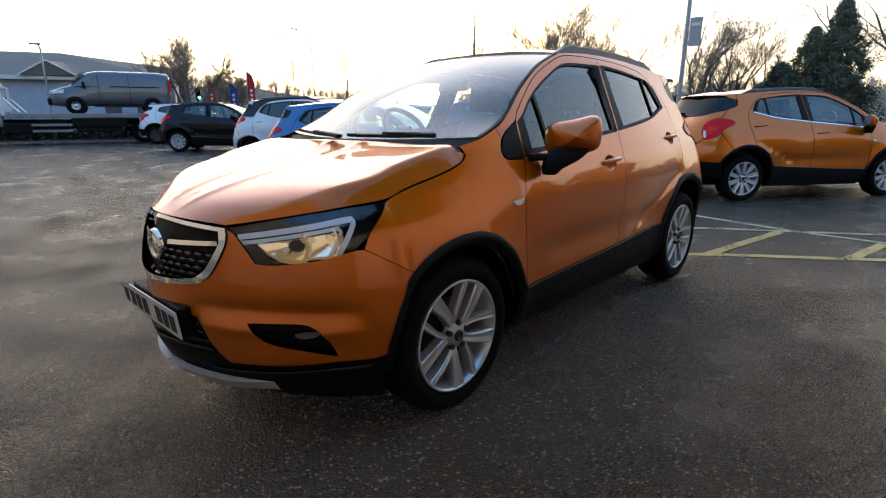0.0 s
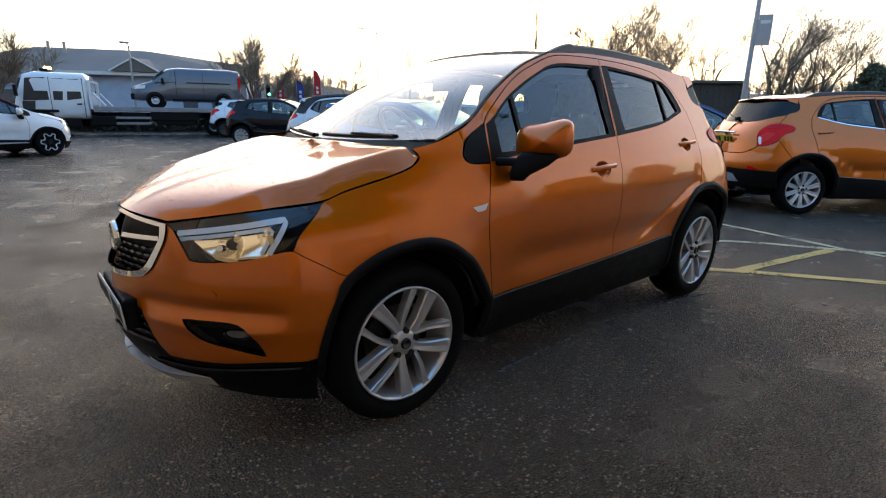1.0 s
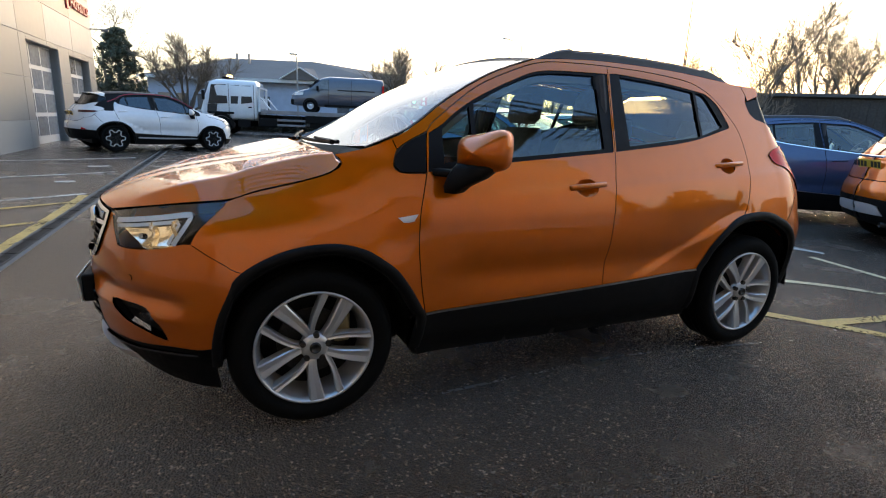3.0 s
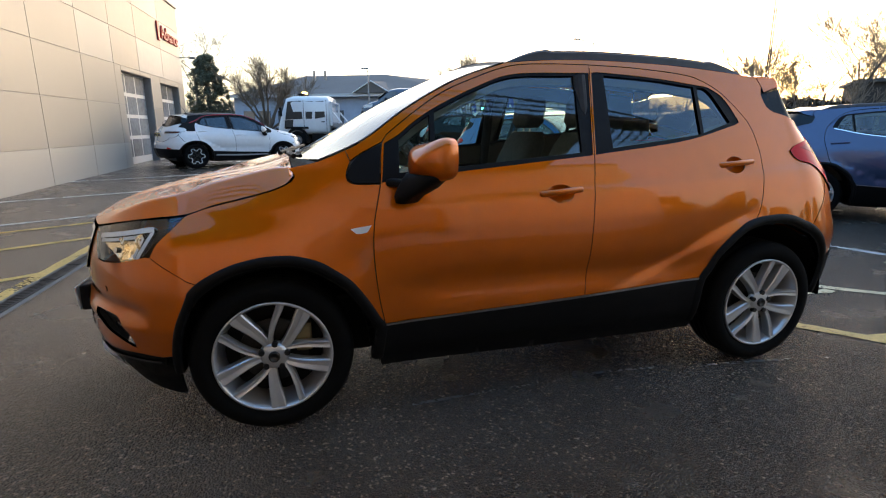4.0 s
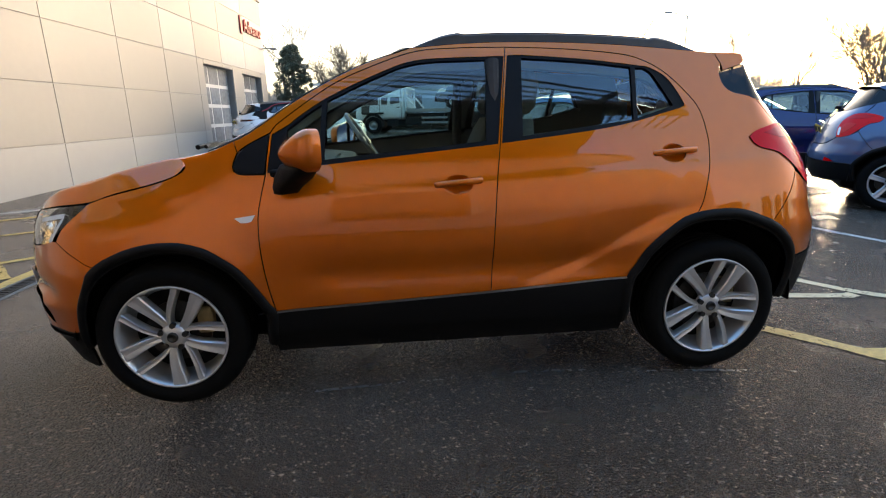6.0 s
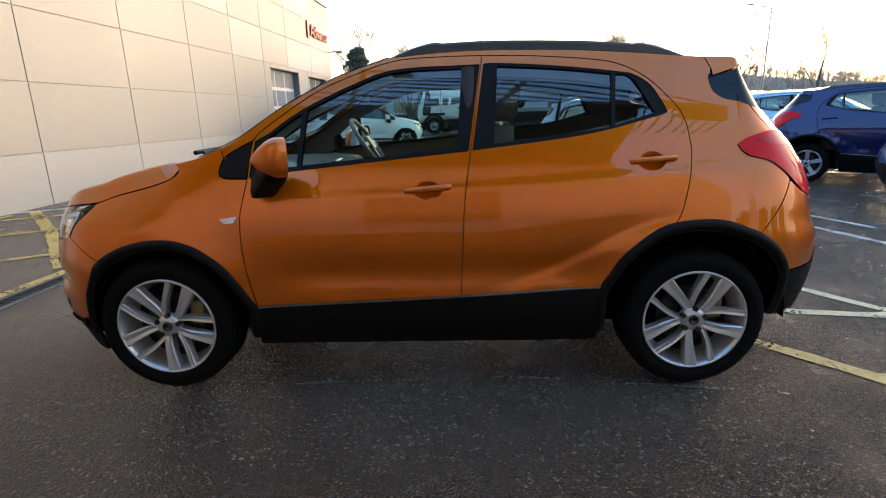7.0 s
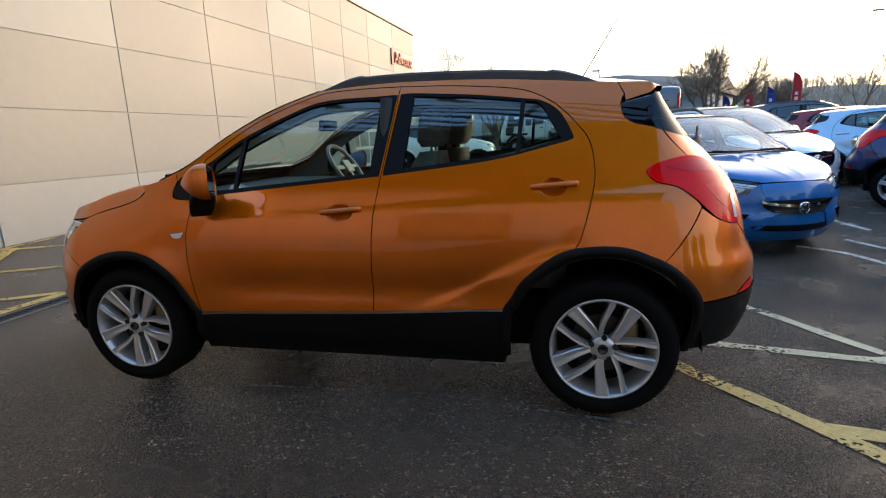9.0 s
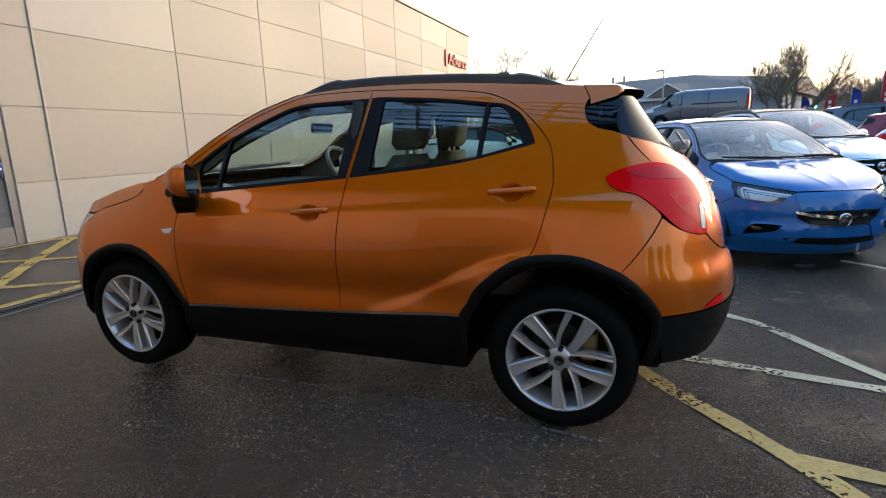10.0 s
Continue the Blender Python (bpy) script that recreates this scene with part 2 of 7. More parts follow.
def lathe(profile, sides, full=True):
    """Points (radius, y) turned round the y axis."""
    verts, faces = [], []
    k = len(profile)
    for i in range(sides):
        a = 2 * math.pi * i / sides
        verts += [(r * math.cos(a), y, r * math.sin(a)) for r, y in profile]
    for i in range(sides):
        j = (i + 1) % sides
        for p in range(k - 1):
            faces.append((i * k + p, i * k + p + 1, j * k + p + 1, j * k + p))
    return verts, faces


def curve_points(pts, step=0.02):
    """A smooth line through points, densely sampled."""
    p = [np.array(q, float) for q in pts]
    if len(p) == 2:
        n = max(1, int(np.linalg.norm(p[1] - p[0]) / step))
        return [p[0] + (p[1] - p[0]) * i / n for i in range(n + 1)]
    out = []
    for i in range(len(p) - 1):
        a, b = p[i], p[i + 1]
        m0 = (b - p[i - 1]) / 2 if i else b - a
        m1 = (p[i + 2] - a) / 2 if i + 2 < len(p) else b - a
        n = max(1, int(np.linalg.norm(b - a) / step))
        for k in range(n):
            t = k / n
            out.append((2 * t**3 - 3 * t**2 + 1) * a + (t**3 - 2 * t**2 + t) * m0 + (3 * t**2 - 2 * t**3) * b + (t**3 - t**2) * m1)
    return out + [p[-1]]


def loop(*curves, step=0.02):
    """A closed outline out of curves that meet end to end."""
    out = []
    for c in curves:
        q = curve_points(c, step)
        if out and np.linalg.norm(out[-1] - q[0]) < 1e-4:
            q = q[1:]
        out += q
    if np.linalg.norm(out[0] - out[-1]) < 1e-4:
        out.pop()
    return np.array(out)


def shrink(o, d):
    """The outline moved inwards by d."""
    e = np.roll(o, -1, 0) - np.roll(o, 1, 0)
    e /= np.maximum(1e-9, np.linalg.norm(e, axis=1))[:, None]
    n = np.stack([-e[:, 1], e[:, 0]], 1)
    area = 0.5 * np.sum(o[:, 0] * np.roll(o[:, 1], -1) - np.roll(o[:, 0], -1) * o[:, 1])
    return o + n * (d if area > 0 else -d)


def inside(px, py, o):
    r = np.zeros(np.shape(px), bool)
    x, y = o[:, 0], o[:, 1]
    for i in range(len(o)):
        j = i - 1
        c = ((y[i] > py) != (y[j] > py)) & (px < (x[j] - x[i]) * (py - y[i]) / (y[j] - y[i] + 1e-12) + x[i])
        r ^= c
    return r


def sheet(name, fn, outline, mat, parent, holes=(), off=0.0, thick=0.012, res=0.03, flip=1, label="", centre=(1.25, 0, 0.75), edge=True):
    """A panel that lies on the surface fn(a, b), cut to an outline with holes, with rims of its thickness."""
    loops = [np.asarray(outline, float)] + [np.asarray(h, float) for h in holes]
    lo, hi = loops[0].min(0), loops[0].max(0)
    ga, gb = np.meshgrid(np.arange(lo[0] + res / 2, hi[0], res), np.arange(lo[1] + res / 2, hi[1], res))
    ga, gb = ga.ravel() + (np.round(gb.ravel() / res) % 2) * res * 0.5, gb.ravel()
    ok = inside(ga, gb, loops[0])
    for h in loops[1:]:
        ok &= ~inside(ga, gb, h)
    for o in loops:
        d = np.min(np.hypot(ga[:, None] - o[None, :, 0], gb[:, None] - o[None, :, 1]), 1)
        ok &= d > res * 0.45
    pts, edges = [], []
    for o in loops:
        s = len(pts)
        pts += [tuple(q) for q in o]
        edges += [(s + i, s + (i + 1) % len(o)) for i in range(len(o))]
    nb = len(pts)
    pts += list(zip(ga[ok], gb[ok]))
    v2, e2, f2, ov, *_ = delaunay_2d_cdt([Vector(q) for q in pts], edges, [], 0, 1e-6)
    P2 = np.array([tuple(q) for q in v2])
    F = np.array([tuple(f) for f in f2])
    c = P2[F].mean(1)
    keep = inside(c[:, 0], c[:, 1], loops[0])
    for h in loops[1:]:
        keep &= ~inside(c[:, 0], c[:, 1], h)
    F = F[keep]
    a, b = P2[:, 0], P2[:, 1]
    P = fn(a, b)
    h = 2e-3
    n = np.cross(fn(a + h, b) - fn(a - h, b), fn(a, b + h) - fn(a, b - h))
    ln = np.linalg.norm(n, axis=1)
    n = np.where(ln[:, None] > 1e-12, n / np.maximum(ln, 1e-12)[:, None], np.array([[0, -1, 0]]))
    s = np.sign(np.sum(n * (P - np.array(centre)), 1).mean()) or 1
    n = n * s
    if s < 0:
        F = F[:, ::-1]
    tri = P[F]
    way = np.sum(np.cross(tri[:, 1] - tri[:, 0], tri[:, 2] - tri[:, 0]) * n[F[:, 0]], 1)
    F[way < 0] = F[way < 0][:, ::-1]
    V, N, faces = [P + n * off], [n], [tuple(f) for f in F]
    where = {}
    for i, o in enumerate(ov):
        for k in o:
            where[k] = i
    base = len(P)
    if edge:
        s0 = 0
        for o in loops:
            idx = [where.get(s0 + i) for i in range(len(o))]
            s0 += len(o)
            idx = [i for i in idx if i is not None]
            m = len(idx)
            top, low = P[idx] + n[idx] * off, P[idx] + n[idx] * (off - thick)
            t = np.roll(top, -1, 0) - np.roll(top, 1, 0)
            rn = np.cross(t, n[idx])
            rn /= np.maximum(1e-9, np.linalg.norm(rn, axis=1))[:, None]
            V += [top, low]
            N += [rn, rn]
            for i in range(m):
                j = (i + 1) % m
                faces.append((base + i, base + j, base + m + j, base + m + i))
            base += 2 * m
    V, N = np.concatenate(V), np.concatenate(N)
    if flip < 0:
        V, N = V * [1, -1, 1], N * [1, -1, 1]
        faces = [f[::-1] for f in faces]
    return mesh_object(name, V, faces, mat, parent, label, N)


def grid_sheet(name, fn, a0, a1, b0, b1, na, nb, mat, parent, thick=0.012, label="", centre=(1.25, 0, 0.75), keep=None, off=0.0, flip=1):
    """A whole rectangle of the surface fn(a, b), with rims."""
    A, B = np.meshgrid(np.linspace(a0, a1, na), np.linspace(b0, b1, nb), indexing="ij")
    P = fn(A.ravel(), B.ravel())
    ha, hb = (a1 - a0) * 1e-3, (b1 - b0) * 1e-3
    n = np.cross(fn(A.ravel() + ha, B.ravel()) - fn(A.ravel() - ha, B.ravel()), fn(A.ravel(), B.ravel() + hb) - fn(A.ravel(), B.ravel() - hb))
    n /= np.maximum(1e-12, np.linalg.norm(n, axis=1))[:, None]
    s = np.sign(np.sum(n * (P - np.array(centre)), 1).mean()) or 1
    n = n * s
    F = []
    for i in range(na - 1):
        for j in range(nb - 1):
            q = (i * nb + j, (i + 1) * nb + j, (i + 1) * nb + j + 1, i * nb + j + 1)
            if keep is None or keep(P[list(q)].mean(0)):
                F.append(q if s > 0 else q[::-1])
    ring = [i * nb for i in range(na)] + [(na - 1) * nb + j for j in range(1, nb)] + [i * nb + nb - 1 for i in range(na - 2, -1, -1)] + [j for j in range(nb - 2, 0, -1)]
    V, N = [P + n * off], [n]
    if keep is None and thick:
        top, low = P[ring] + n[ring] * off, P[ring] + n[ring] * (off - thick)
        t = np.roll(top, -1, 0) - np.roll(top, 1, 0)
        rn = np.cross(t, n[ring])
        rn /= np.maximum(1e-9, np.linalg.norm(rn, axis=1))[:, None]
        V += [top, low]
        N += [rn, rn]
        b, m = len(P), len(ring)
        for i in range(m):
            j = (i + 1) % m
            F.append((b + i, b + j, b + m + j, b + m + i))
    V, N = np.concatenate(V), np.concatenate(N)
    if flip < 0:
        V, N = V * [1, -1, 1], N * [1, -1, 1]
        F = [f[::-1] for f in F]
    return mesh_object(name, V, F, mat, parent, label, N)


# ---- the shape of the car: front axle at x = 0, nose towards -x, left flank at -y ----
def pchip(pts):
    """A smooth curve through points with no overshoot."""
    X = np.array([p[0] for p in pts], float)
    Y = np.array([p[1] for p in pts], float)
    h = np.diff(X)
    d = np.diff(Y) / h
    m = np.zeros(len(X))
    m[0], m[-1] = d[0], d[-1]
    for i in range(1, len(X) - 1):
        if d[i - 1] * d[i] > 0:
            a, b = 2 * h[i] + h[i - 1], h[i] + 2 * h[i - 1]
            m[i] = (a + b) / (a / d[i - 1] + b / d[i])

    def f(x):
        x = np.clip(np.asarray(x, float), X[0], X[-1])
        i = np.clip(np.searchsorted(X, x) - 1, 0, len(X) - 2)
        t = (x - X[i]) / h[i]
        return ((1 + 2 * t) * (1 - t) ** 2 * Y[i] + t * (1 - t) ** 2 * h[i] * m[i]
                + t * t * (3 - 2 * t) * Y[i + 1] + t * t * (t - 1) * h[i] * m[i + 1])
    return f


def step01(a, b, v):
    t = np.clip((np.asarray(v, float) - a) / (b - a), 0, 1)
    return t * t * (3 - 2 * t)


XA, XB, LF, LR, NF, NR, BASE = -0.30, 2.75, 1.05, 0.98, 1.65, 2.4, 2.555
half_w = pchip([(.1, .78), (.25, .80), (.35, .84), (.5, .858), (.7, .872), (.85, .868), (.95, .852), (1.05, .825), (1.12, .798),
                (1.2, .762), (1.3, .713), (1.4, .665), (1.5, .617), (1.57, .582), (1.62, .55)])
nose_x = pchip([(.18, -.76), (.25, -.83), (.32, -.875), (.4, -.895), (.48, -.895), (.6, -.885), (.7, -.875), (.8, -.85), (.86, -.82), (.95, -.74), (1.1, -.5)])
tail_x = pchip([(.25, 3.20), (.35, 3.28), (.5, 3.335), (.6, 3.345), (.7, 3.335), (.8, 3.29), (.9, 3.27), (1.0, 3.24), (1.1, 3.19), (1.2, 3.10),
                (1.3, 3.0), (1.4, 2.92), (1.5, 2.85), (1.6, 2.80)])
taper_f = pchip([(.5, .0), (.65, .03), (.8, .05), (.95, .125), (1.1, .2), (1.25, .12), (1.6, .05)])
taper_r = pchip([(.4, .004), (.6, .008), (.9, .015), (1.17, .032), (1.6, .03)])


def side(s, z):
    """The car's left flank, wrapped round nose and tail: s runs along it, z is the height."""
    s, z = np.broadcast_arrays(np.asarray(s, float), np.asarray(z, float))
    x = np.clip(s, XA, XB)
    w = half_w(z) - taper_f(z) * np.maximum(0, .65 - x) ** 2 - taper_r(z) * np.maximum(0, x - 1.5) ** 2
    for c in (0.0, BASE):
        r = np.hypot(x - c, z - .343)
        w = w + .016 * np.exp(-((r - .42) / .10) ** 2) * (z < 1.2)
    doors = step01(.45, .8, x) * (1 - step01(1.9, 2.3, x))
    w = w - .020 * np.exp(-((z - .60) / .08) ** 2) * doors
    blade = .50 + .34 * step01(1.5, 2.5, x)
    w = w - .018 * np.exp(-np.maximum(0, z - blade) / .11) * step01(-.045, .025, z - blade) * step01(1.5, 1.9, x) * (1 - step01(2.35, 2.5, x))
    crease = .955 + .05 * (x - .5)
    w = w + .004 * np.tanh((crease - z) / .02) * step01(.3, .8, x)
    pf = np.clip((XA - s) / LF, 0, 1) * (np.pi / 2)
    pr = np.clip((s - XB) / LR, 0, 1) * (np.pi / 2)
    fx = (XA - nose_x(z)) * np.sin(pf) ** (2 / NF)
    rx = (tail_x(z) - XB) * np.sin(pr) ** (2 / NR)
    y = w * np.cos(pf) ** (2 / NF) * np.cos(pr) ** (2 / NR)
    dent = step01(-1.16, -.98, s) * (1 - step01(-.66, -.50, s)) * (.010 * np.exp(-((z - .492) / .024) ** 2) - .018 * np.exp(-((z - .560) / .032) ** 2))
    return np.stack([x - fx + rx - .8 * dent, -y - .6 * dent, z], -1)


ARCH_F = [(.478, .436), (.455, .470), (.438, .500), (.394, .574), (.336, .652), (.272, .703), (.208, .744), (.122, .771), (.048, .777), (-.035, .771), (-.145, .743), (-.262, .682)]
ARCH_F2 = [(-.262, .682), (-.338, .598), (-.388, .525), (-.415, .455), (-.430, .385)]
ARCH_R = [(2.10, .516), (2.14, .58), (2.193, .667), (2.319, .773), (2.42, .815)]
ARCH_R2 = [(2.42, .815), (2.555, .828), (2.669, .814), (2.785, .762)]
ARCH_R3 = [(2.785, .762), (2.877, .676), (2.941, .576)]
DOOR_F = [(.481, 1.052), (.456, .951), (.441, .874), (.437, .74), (.453, .572), (.478, .436)]
SPLIT = [(1.452, .478), (1.474, .909), (1.506, 1.148), (1.569, 1.579)]
DOOR_R = [(2.42, .815), (2.449, .869), (2.493, 1.038), (2.508, 1.133), (2.506, 1.168), (2.491, 1.265), (2.449, 1.34), (2.333, 1.457), (2.21, 1.522), (2.083, 1.548), (1.823, 1.57), (1.569, 1.579)]
DOOR_T = [(1.569, 1.579), (1.354, 1.578), (1.154, 1.564), (.958, 1.503), (.761, 1.415), (.526, 1.253), (.503, 1.222)]
PILLAR = [(.345, 1.19), (.415, 1.224), (.638, 1.371), (.882, 1.497), (1.129, 1.580)]
ROOF_E = [(1.129, 1.580), (1.35, 1.598), (1.6, 1.605), (2.0, 1.595), (2.35, 1.57), (2.613, 1.545)]
ARCH_FRONT = curve_points([(.462, .27), (.470, .36)] + ARCH_F + ARCH_F2[1:] + [(-.437, .30)], .02)
ARCH_REAR = curve_points([(2.085, .28), (2.088, .40)] + ARCH_R + ARCH_R2[1:] + ARCH_R3[1:] + [(2.948, .47), (2.935, .36)], .02)


def arch_band(edge, c, wide=.052):
    """The moulding round a wheel opening: follows the body's edge, rolls over and turns in."""
    E = np.array(edge)
    t = np.concatenate([[0], np.cumsum(np.linalg.norm(np.diff(E, axis=0), axis=1))])
    t /= t[-1]

    def fn(a, b):
        a, b = np.broadcast_arrays(np.asarray(a, float), np.asarray(b, float))
        x, z = np.interp(a, t, E[:, 0]), np.interp(a, t, E[:, 1])
        dx, dz = x - c, np.maximum(z, .343) - .343
        ln = np.maximum(np.hypot(dx, dz), 1e-6)
        k = (wide * b - .006) / ln
        P = side(x - dx * k, z - dz * k)
        out = .004 + .009 * np.sin(np.clip(b * 1.25, 0, 1) * np.pi) ** .7 - .012 * step01(.75, 1.0, b)
        return P - np.stack([0 * out, out, 0 * out], -1)
    return fn


LAMP = loop([(-.976, .852), (-.947, .838), (-.90, .785), (-.871, .743)], [(-.871, .743), (-.818, .74), (-.678, .758), (-.541, .79)],
            [(-.541, .79), (-.472, .842), (-.38, .90), (-.284, .942)], [(-.284, .942), (-.58, .921), (-.789, .891), (-.976, .852)])
FOG = loop([(-.906, .519), (-.847, .523), (-.715, .520), (-.656, .465), (-.62, .398)], [(-.62, .398), (-.732, .422), (-.848, .451), (-.906, .519)])
TAIL = loop([(2.728, 1.148), (2.79, 1.178), (2.977, 1.2), (3.152, 1.183), (3.239, 1.127), (3.268, 1.047), (3.254, .967), (3.238, .908)],
            [(3.238, .908), (3.158, .915), (3.053, .947), (2.943, 1.03), (2.863, 1.08), (2.764, 1.105), (2.728, 1.148)])
GRILLE = loop([(-1.35, .862), (-1.273, .862), (-1.127, .854), (-.987, .846)], [(-.987, .846), (-.977, .80), (-1.02, .70), (-1.07, .655)],
              [(-1.07, .655), (-1.184, .636), (-1.35, .628)], [(-1.35, .628), (-1.35, .862)])
DLO_F = loop([(.487, 1.056), (.542, 1.061), (.676, 1.078), (1.498, 1.150)], [(1.498, 1.150), (1.558, 1.539)],
             [(1.558, 1.539), (1.476, 1.537), (1.156, 1.524), (.96, 1.461), (.764, 1.373), (.647, 1.304), (.576, 1.252), (.51, 1.216)], [(.51, 1.216), (.487, 1.056)])
DLO_R = loop([(1.514, 1.152), (2.038, 1.211), (2.387, 1.288)], [(2.387, 1.288), (2.416, 1.300), (2.353, 1.418), (2.273, 1.474), (2.193, 1.49), (1.934, 1.521), (1.646, 1.542), (1.574, 1.541)],
             [(1.574, 1.541), (1.514, 1.152)])
SAIL = loop([(.341, 1.085), (.367, 1.056), (.476, 1.054)], [(.476, 1.054), (.498, 1.214)], [(.498, 1.214), (.41, 1.174), (.363, 1.13), (.341, 1.085)])
GLASS_F = loop([(.728, 1.105), (1.445, 1.165)], [(1.445, 1.165), (1.475, 1.525)], [(1.475, 1.525), (1.156, 1.512), (.96, 1.449), (.748, 1.352)], [(.748, 1.352), (.728, 1.105)])
GLASS_S = loop([(.565, 1.095), (.708, 1.102)], [(.708, 1.102), (.724, 1.338)], [(.724, 1.338), (.66, 1.298), (.575, 1.235)], [(.575, 1.235), (.565, 1.095)])
GLASS_R = loop([(1.614, 1.182), (2.15, 1.242)], [(2.15, 1.242), (2.169, 1.483)], [(2.169, 1.483), (1.934, 1.510), (1.64, 1.530)], [(1.64, 1.530), (1.614, 1.182)])
GLASS_Q = loop([(2.170, 1.249), (2.359, 1.302)], [(2.359, 1.302), (2.262, 1.462), (2.190, 1.479)], [(2.190, 1.479), (2.170, 1.249)])
REAR_GLASS = loop([(2.623, 1.452), (2.832, 1.492), (3.014, 1.498), (3.73, 1.50)], [(3.73, 1.50), (3.73, 1.225)], [(3.73, 1.225), (3.435, 1.238), (3.159, 1.290), (2.807, 1.334), (2.685, 1.360)],
                  [(2.685, 1.360), (2.64, 1.39), (2.623, 1.452)])


def ellipse(c, rx, rz, n=28, tilt=0.0):
    a = np.linspace(0, 2 * np.pi, n, endpoint=False)
    x, z = rx * np.cos(a), rz * np.sin(a)
    return np.stack([c[0] + x * np.cos(tilt) - z * np.sin(tilt), c[1] + x * np.sin(tilt) + z * np.cos(tilt)], 1)


def spanner(edge, mid, k=2.4, kx=2.0):
    """A surface across the car between its two edge lines, through a middle line; a runs -1 to 1 across, b 0 to 1 along."""
    t = np.linspace(0, 1, len(edge))
    E = [pchip(list(zip(t, [p[i] for p in edge]))) for i in range(3)]
    C = [pchip(list(zip(t, [p[i] for p in mid]))) for i in range(3)]

    def fn(a, b):
        a, b = np.broadcast_arrays(np.asarray(a, float), np.asarray(b, float))
        u = np.abs(a)
        return np.stack([C[0](b) + (E[0](b) - C[0](b)) * u ** kx, a * np.abs(E[1](b)), C[2](b) + (E[2](b) - C[2](b)) * u ** k], -1)
    return fn


def wheel_at(root, at, radius, rim, spokes, flip, mat_rim, twin=True, detail=True, group=""):
    """An alloy wheel with its tyre; the outer face looks to -y, or to +y with flip -1."""
    w = 0.205
    prof = [(rim, .01), (rim + .012, -.002), (rim + .03, -.012), (radius - .045, -.014), (radius - .02, -.004), (radius - .006, .016), (radius, .035), (radius, .055), (radius - .008, .058), (radius - .008, .066), (radius, .069), (radius, .098), (radius - .008, .101), (radius - .008, .109), (radius, .112), (radius, .140), (radius - .008, .143), (radius - .008, .151), (radius, .154),
            (radius, w - .035), (radius - .006, w - .016), (radius - .02, w + .002), (rim + .03, w + .01), (rim, w)]
    sides = 64 if detail else 36
    barrel = [(rim + .004, .004), (rim + .005, -.006), (rim, -.009), (rim - .006, -.005), (rim - .013, .02), (rim - .026, .05), (rim - .03, w)]
    v, f = lathe(barrel, sides)
    hub = mesh_object("wheel", v, f, mat_rim, root, smooth=True)
    hub.matrix_local = Matrix.Translation(at) @ (Matrix.Rotation(math.pi, 4, "Z") if flip < 0 else Matrix.Identity(4))
    v, f = lathe(prof, sides)
    mesh_object("tyre", v, f, M_rubber, hub, smooth=True)
    disc, f = lathe([(.05, .085), (.145, .085), (.145, .10), (.05, .10)], 32)
    mesh_object("brake_disc", disc, f, M_disc, hub)
    # black disc added behind the spokes, standing in for shade in the gaps
    dark, f = lathe([(.0, .125), (rim - .032, .125), (rim - .034, .16)], 32)
    mesh_object("hub_carrier", dark, f, M_black, hub)
    if detail:
        bm = bmesh.new()
        add_box(bm, (.07, .06, .13), (.125, .095, .05), .012)
        part("brake_caliper", bm, M_caliper, hub)
    meshes = {}
    for i in range(spokes):
        for wide in ((True, False) if twin else (True,)):
            if wide not in meshes:
                rows = []
                for r in np.linspace(.040, rim - .005, 9):
                    q = (r - .04) / (rim - .045)
                    if wide:
                        hw, sw = (.0165 + .0165 * q ** 1.2) if twin else (.022 + .010 * q), -.24 * (1 - q) ** 1.6 * twin
                    else:
                        hw, sw = .0095 + .0065 * q, .42 * (1 - q) ** 1.5
                    y = .006 - .012 * q + .012 * (1 - q) ** 3
                    ca, sa = math.cos(sw), math.sin(sw)
                    row = []
                    for e, dy in ((-1, .045), (-1, .005), (-.80, 0), (0, .003), (.80, 0), (1, .005), (1, .045)):
                        x, z = r, e * hw
                        row.append((x * ca - z * sa, y + dy, x * sa + z * ca))
                    rows.append(row)
                vs = [p for row in rows for p in row]
                fs = [(a * 7 + b, (a + 1) * 7 + b, (a + 1) * 7 + b + 1, a * 7 + b + 1) for a in range(8) for b in range(6)]
                meshes[wide] = (vs, fs)
            ang = 2 * math.pi * i / spokes + radians(-17) + (0 if wide else radians(25))
            if (wide, "me") not in meshes:
                ob = mesh_object("spoke", *meshes[wide], mat_rim, hub)
                meshes[(wide, "me")] = ob.data
            else:
                ob = new("spoke", meshes[(wide, "me")])
                ob.parent = hub
            ob.matrix_local = Matrix.Rotation(-ang if flip > 0 else ang, 4, "Y")
    v, f = lathe([(.0, -.003), (.016, -.004), (.0165, -.007), (.021, -.007), (.024, .0), (.025, .012)], 24)
    mesh_object("hub_cap", v, f, M_disc, hub, "dark grey hub cap", smooth=True)
    v, f = lathe([(.024, .004), (.040, .007), (.055, .012), (.062, .04)], 32)
    mesh_object("hub_plate", v, f, mat_rim, hub, smooth=True)
    me = None
    for i in range(5):
        a = 2 * math.pi * i / 5 + radians(85)
        if me is None:
            bm = bmesh.new()
            add_tube(bm, (0, .02, 0), (0, -.001, 0), .0135, .0125, 8)
            me = part("wheel_nut", bm, M_disc, hub).data
            ob = hub.children[-1]
        else:
            ob = new("wheel_nut", me)
            ob.parent = hub
        ob.location = (.055 * math.cos(a), 0, .055 * math.sin(a))
    return hub


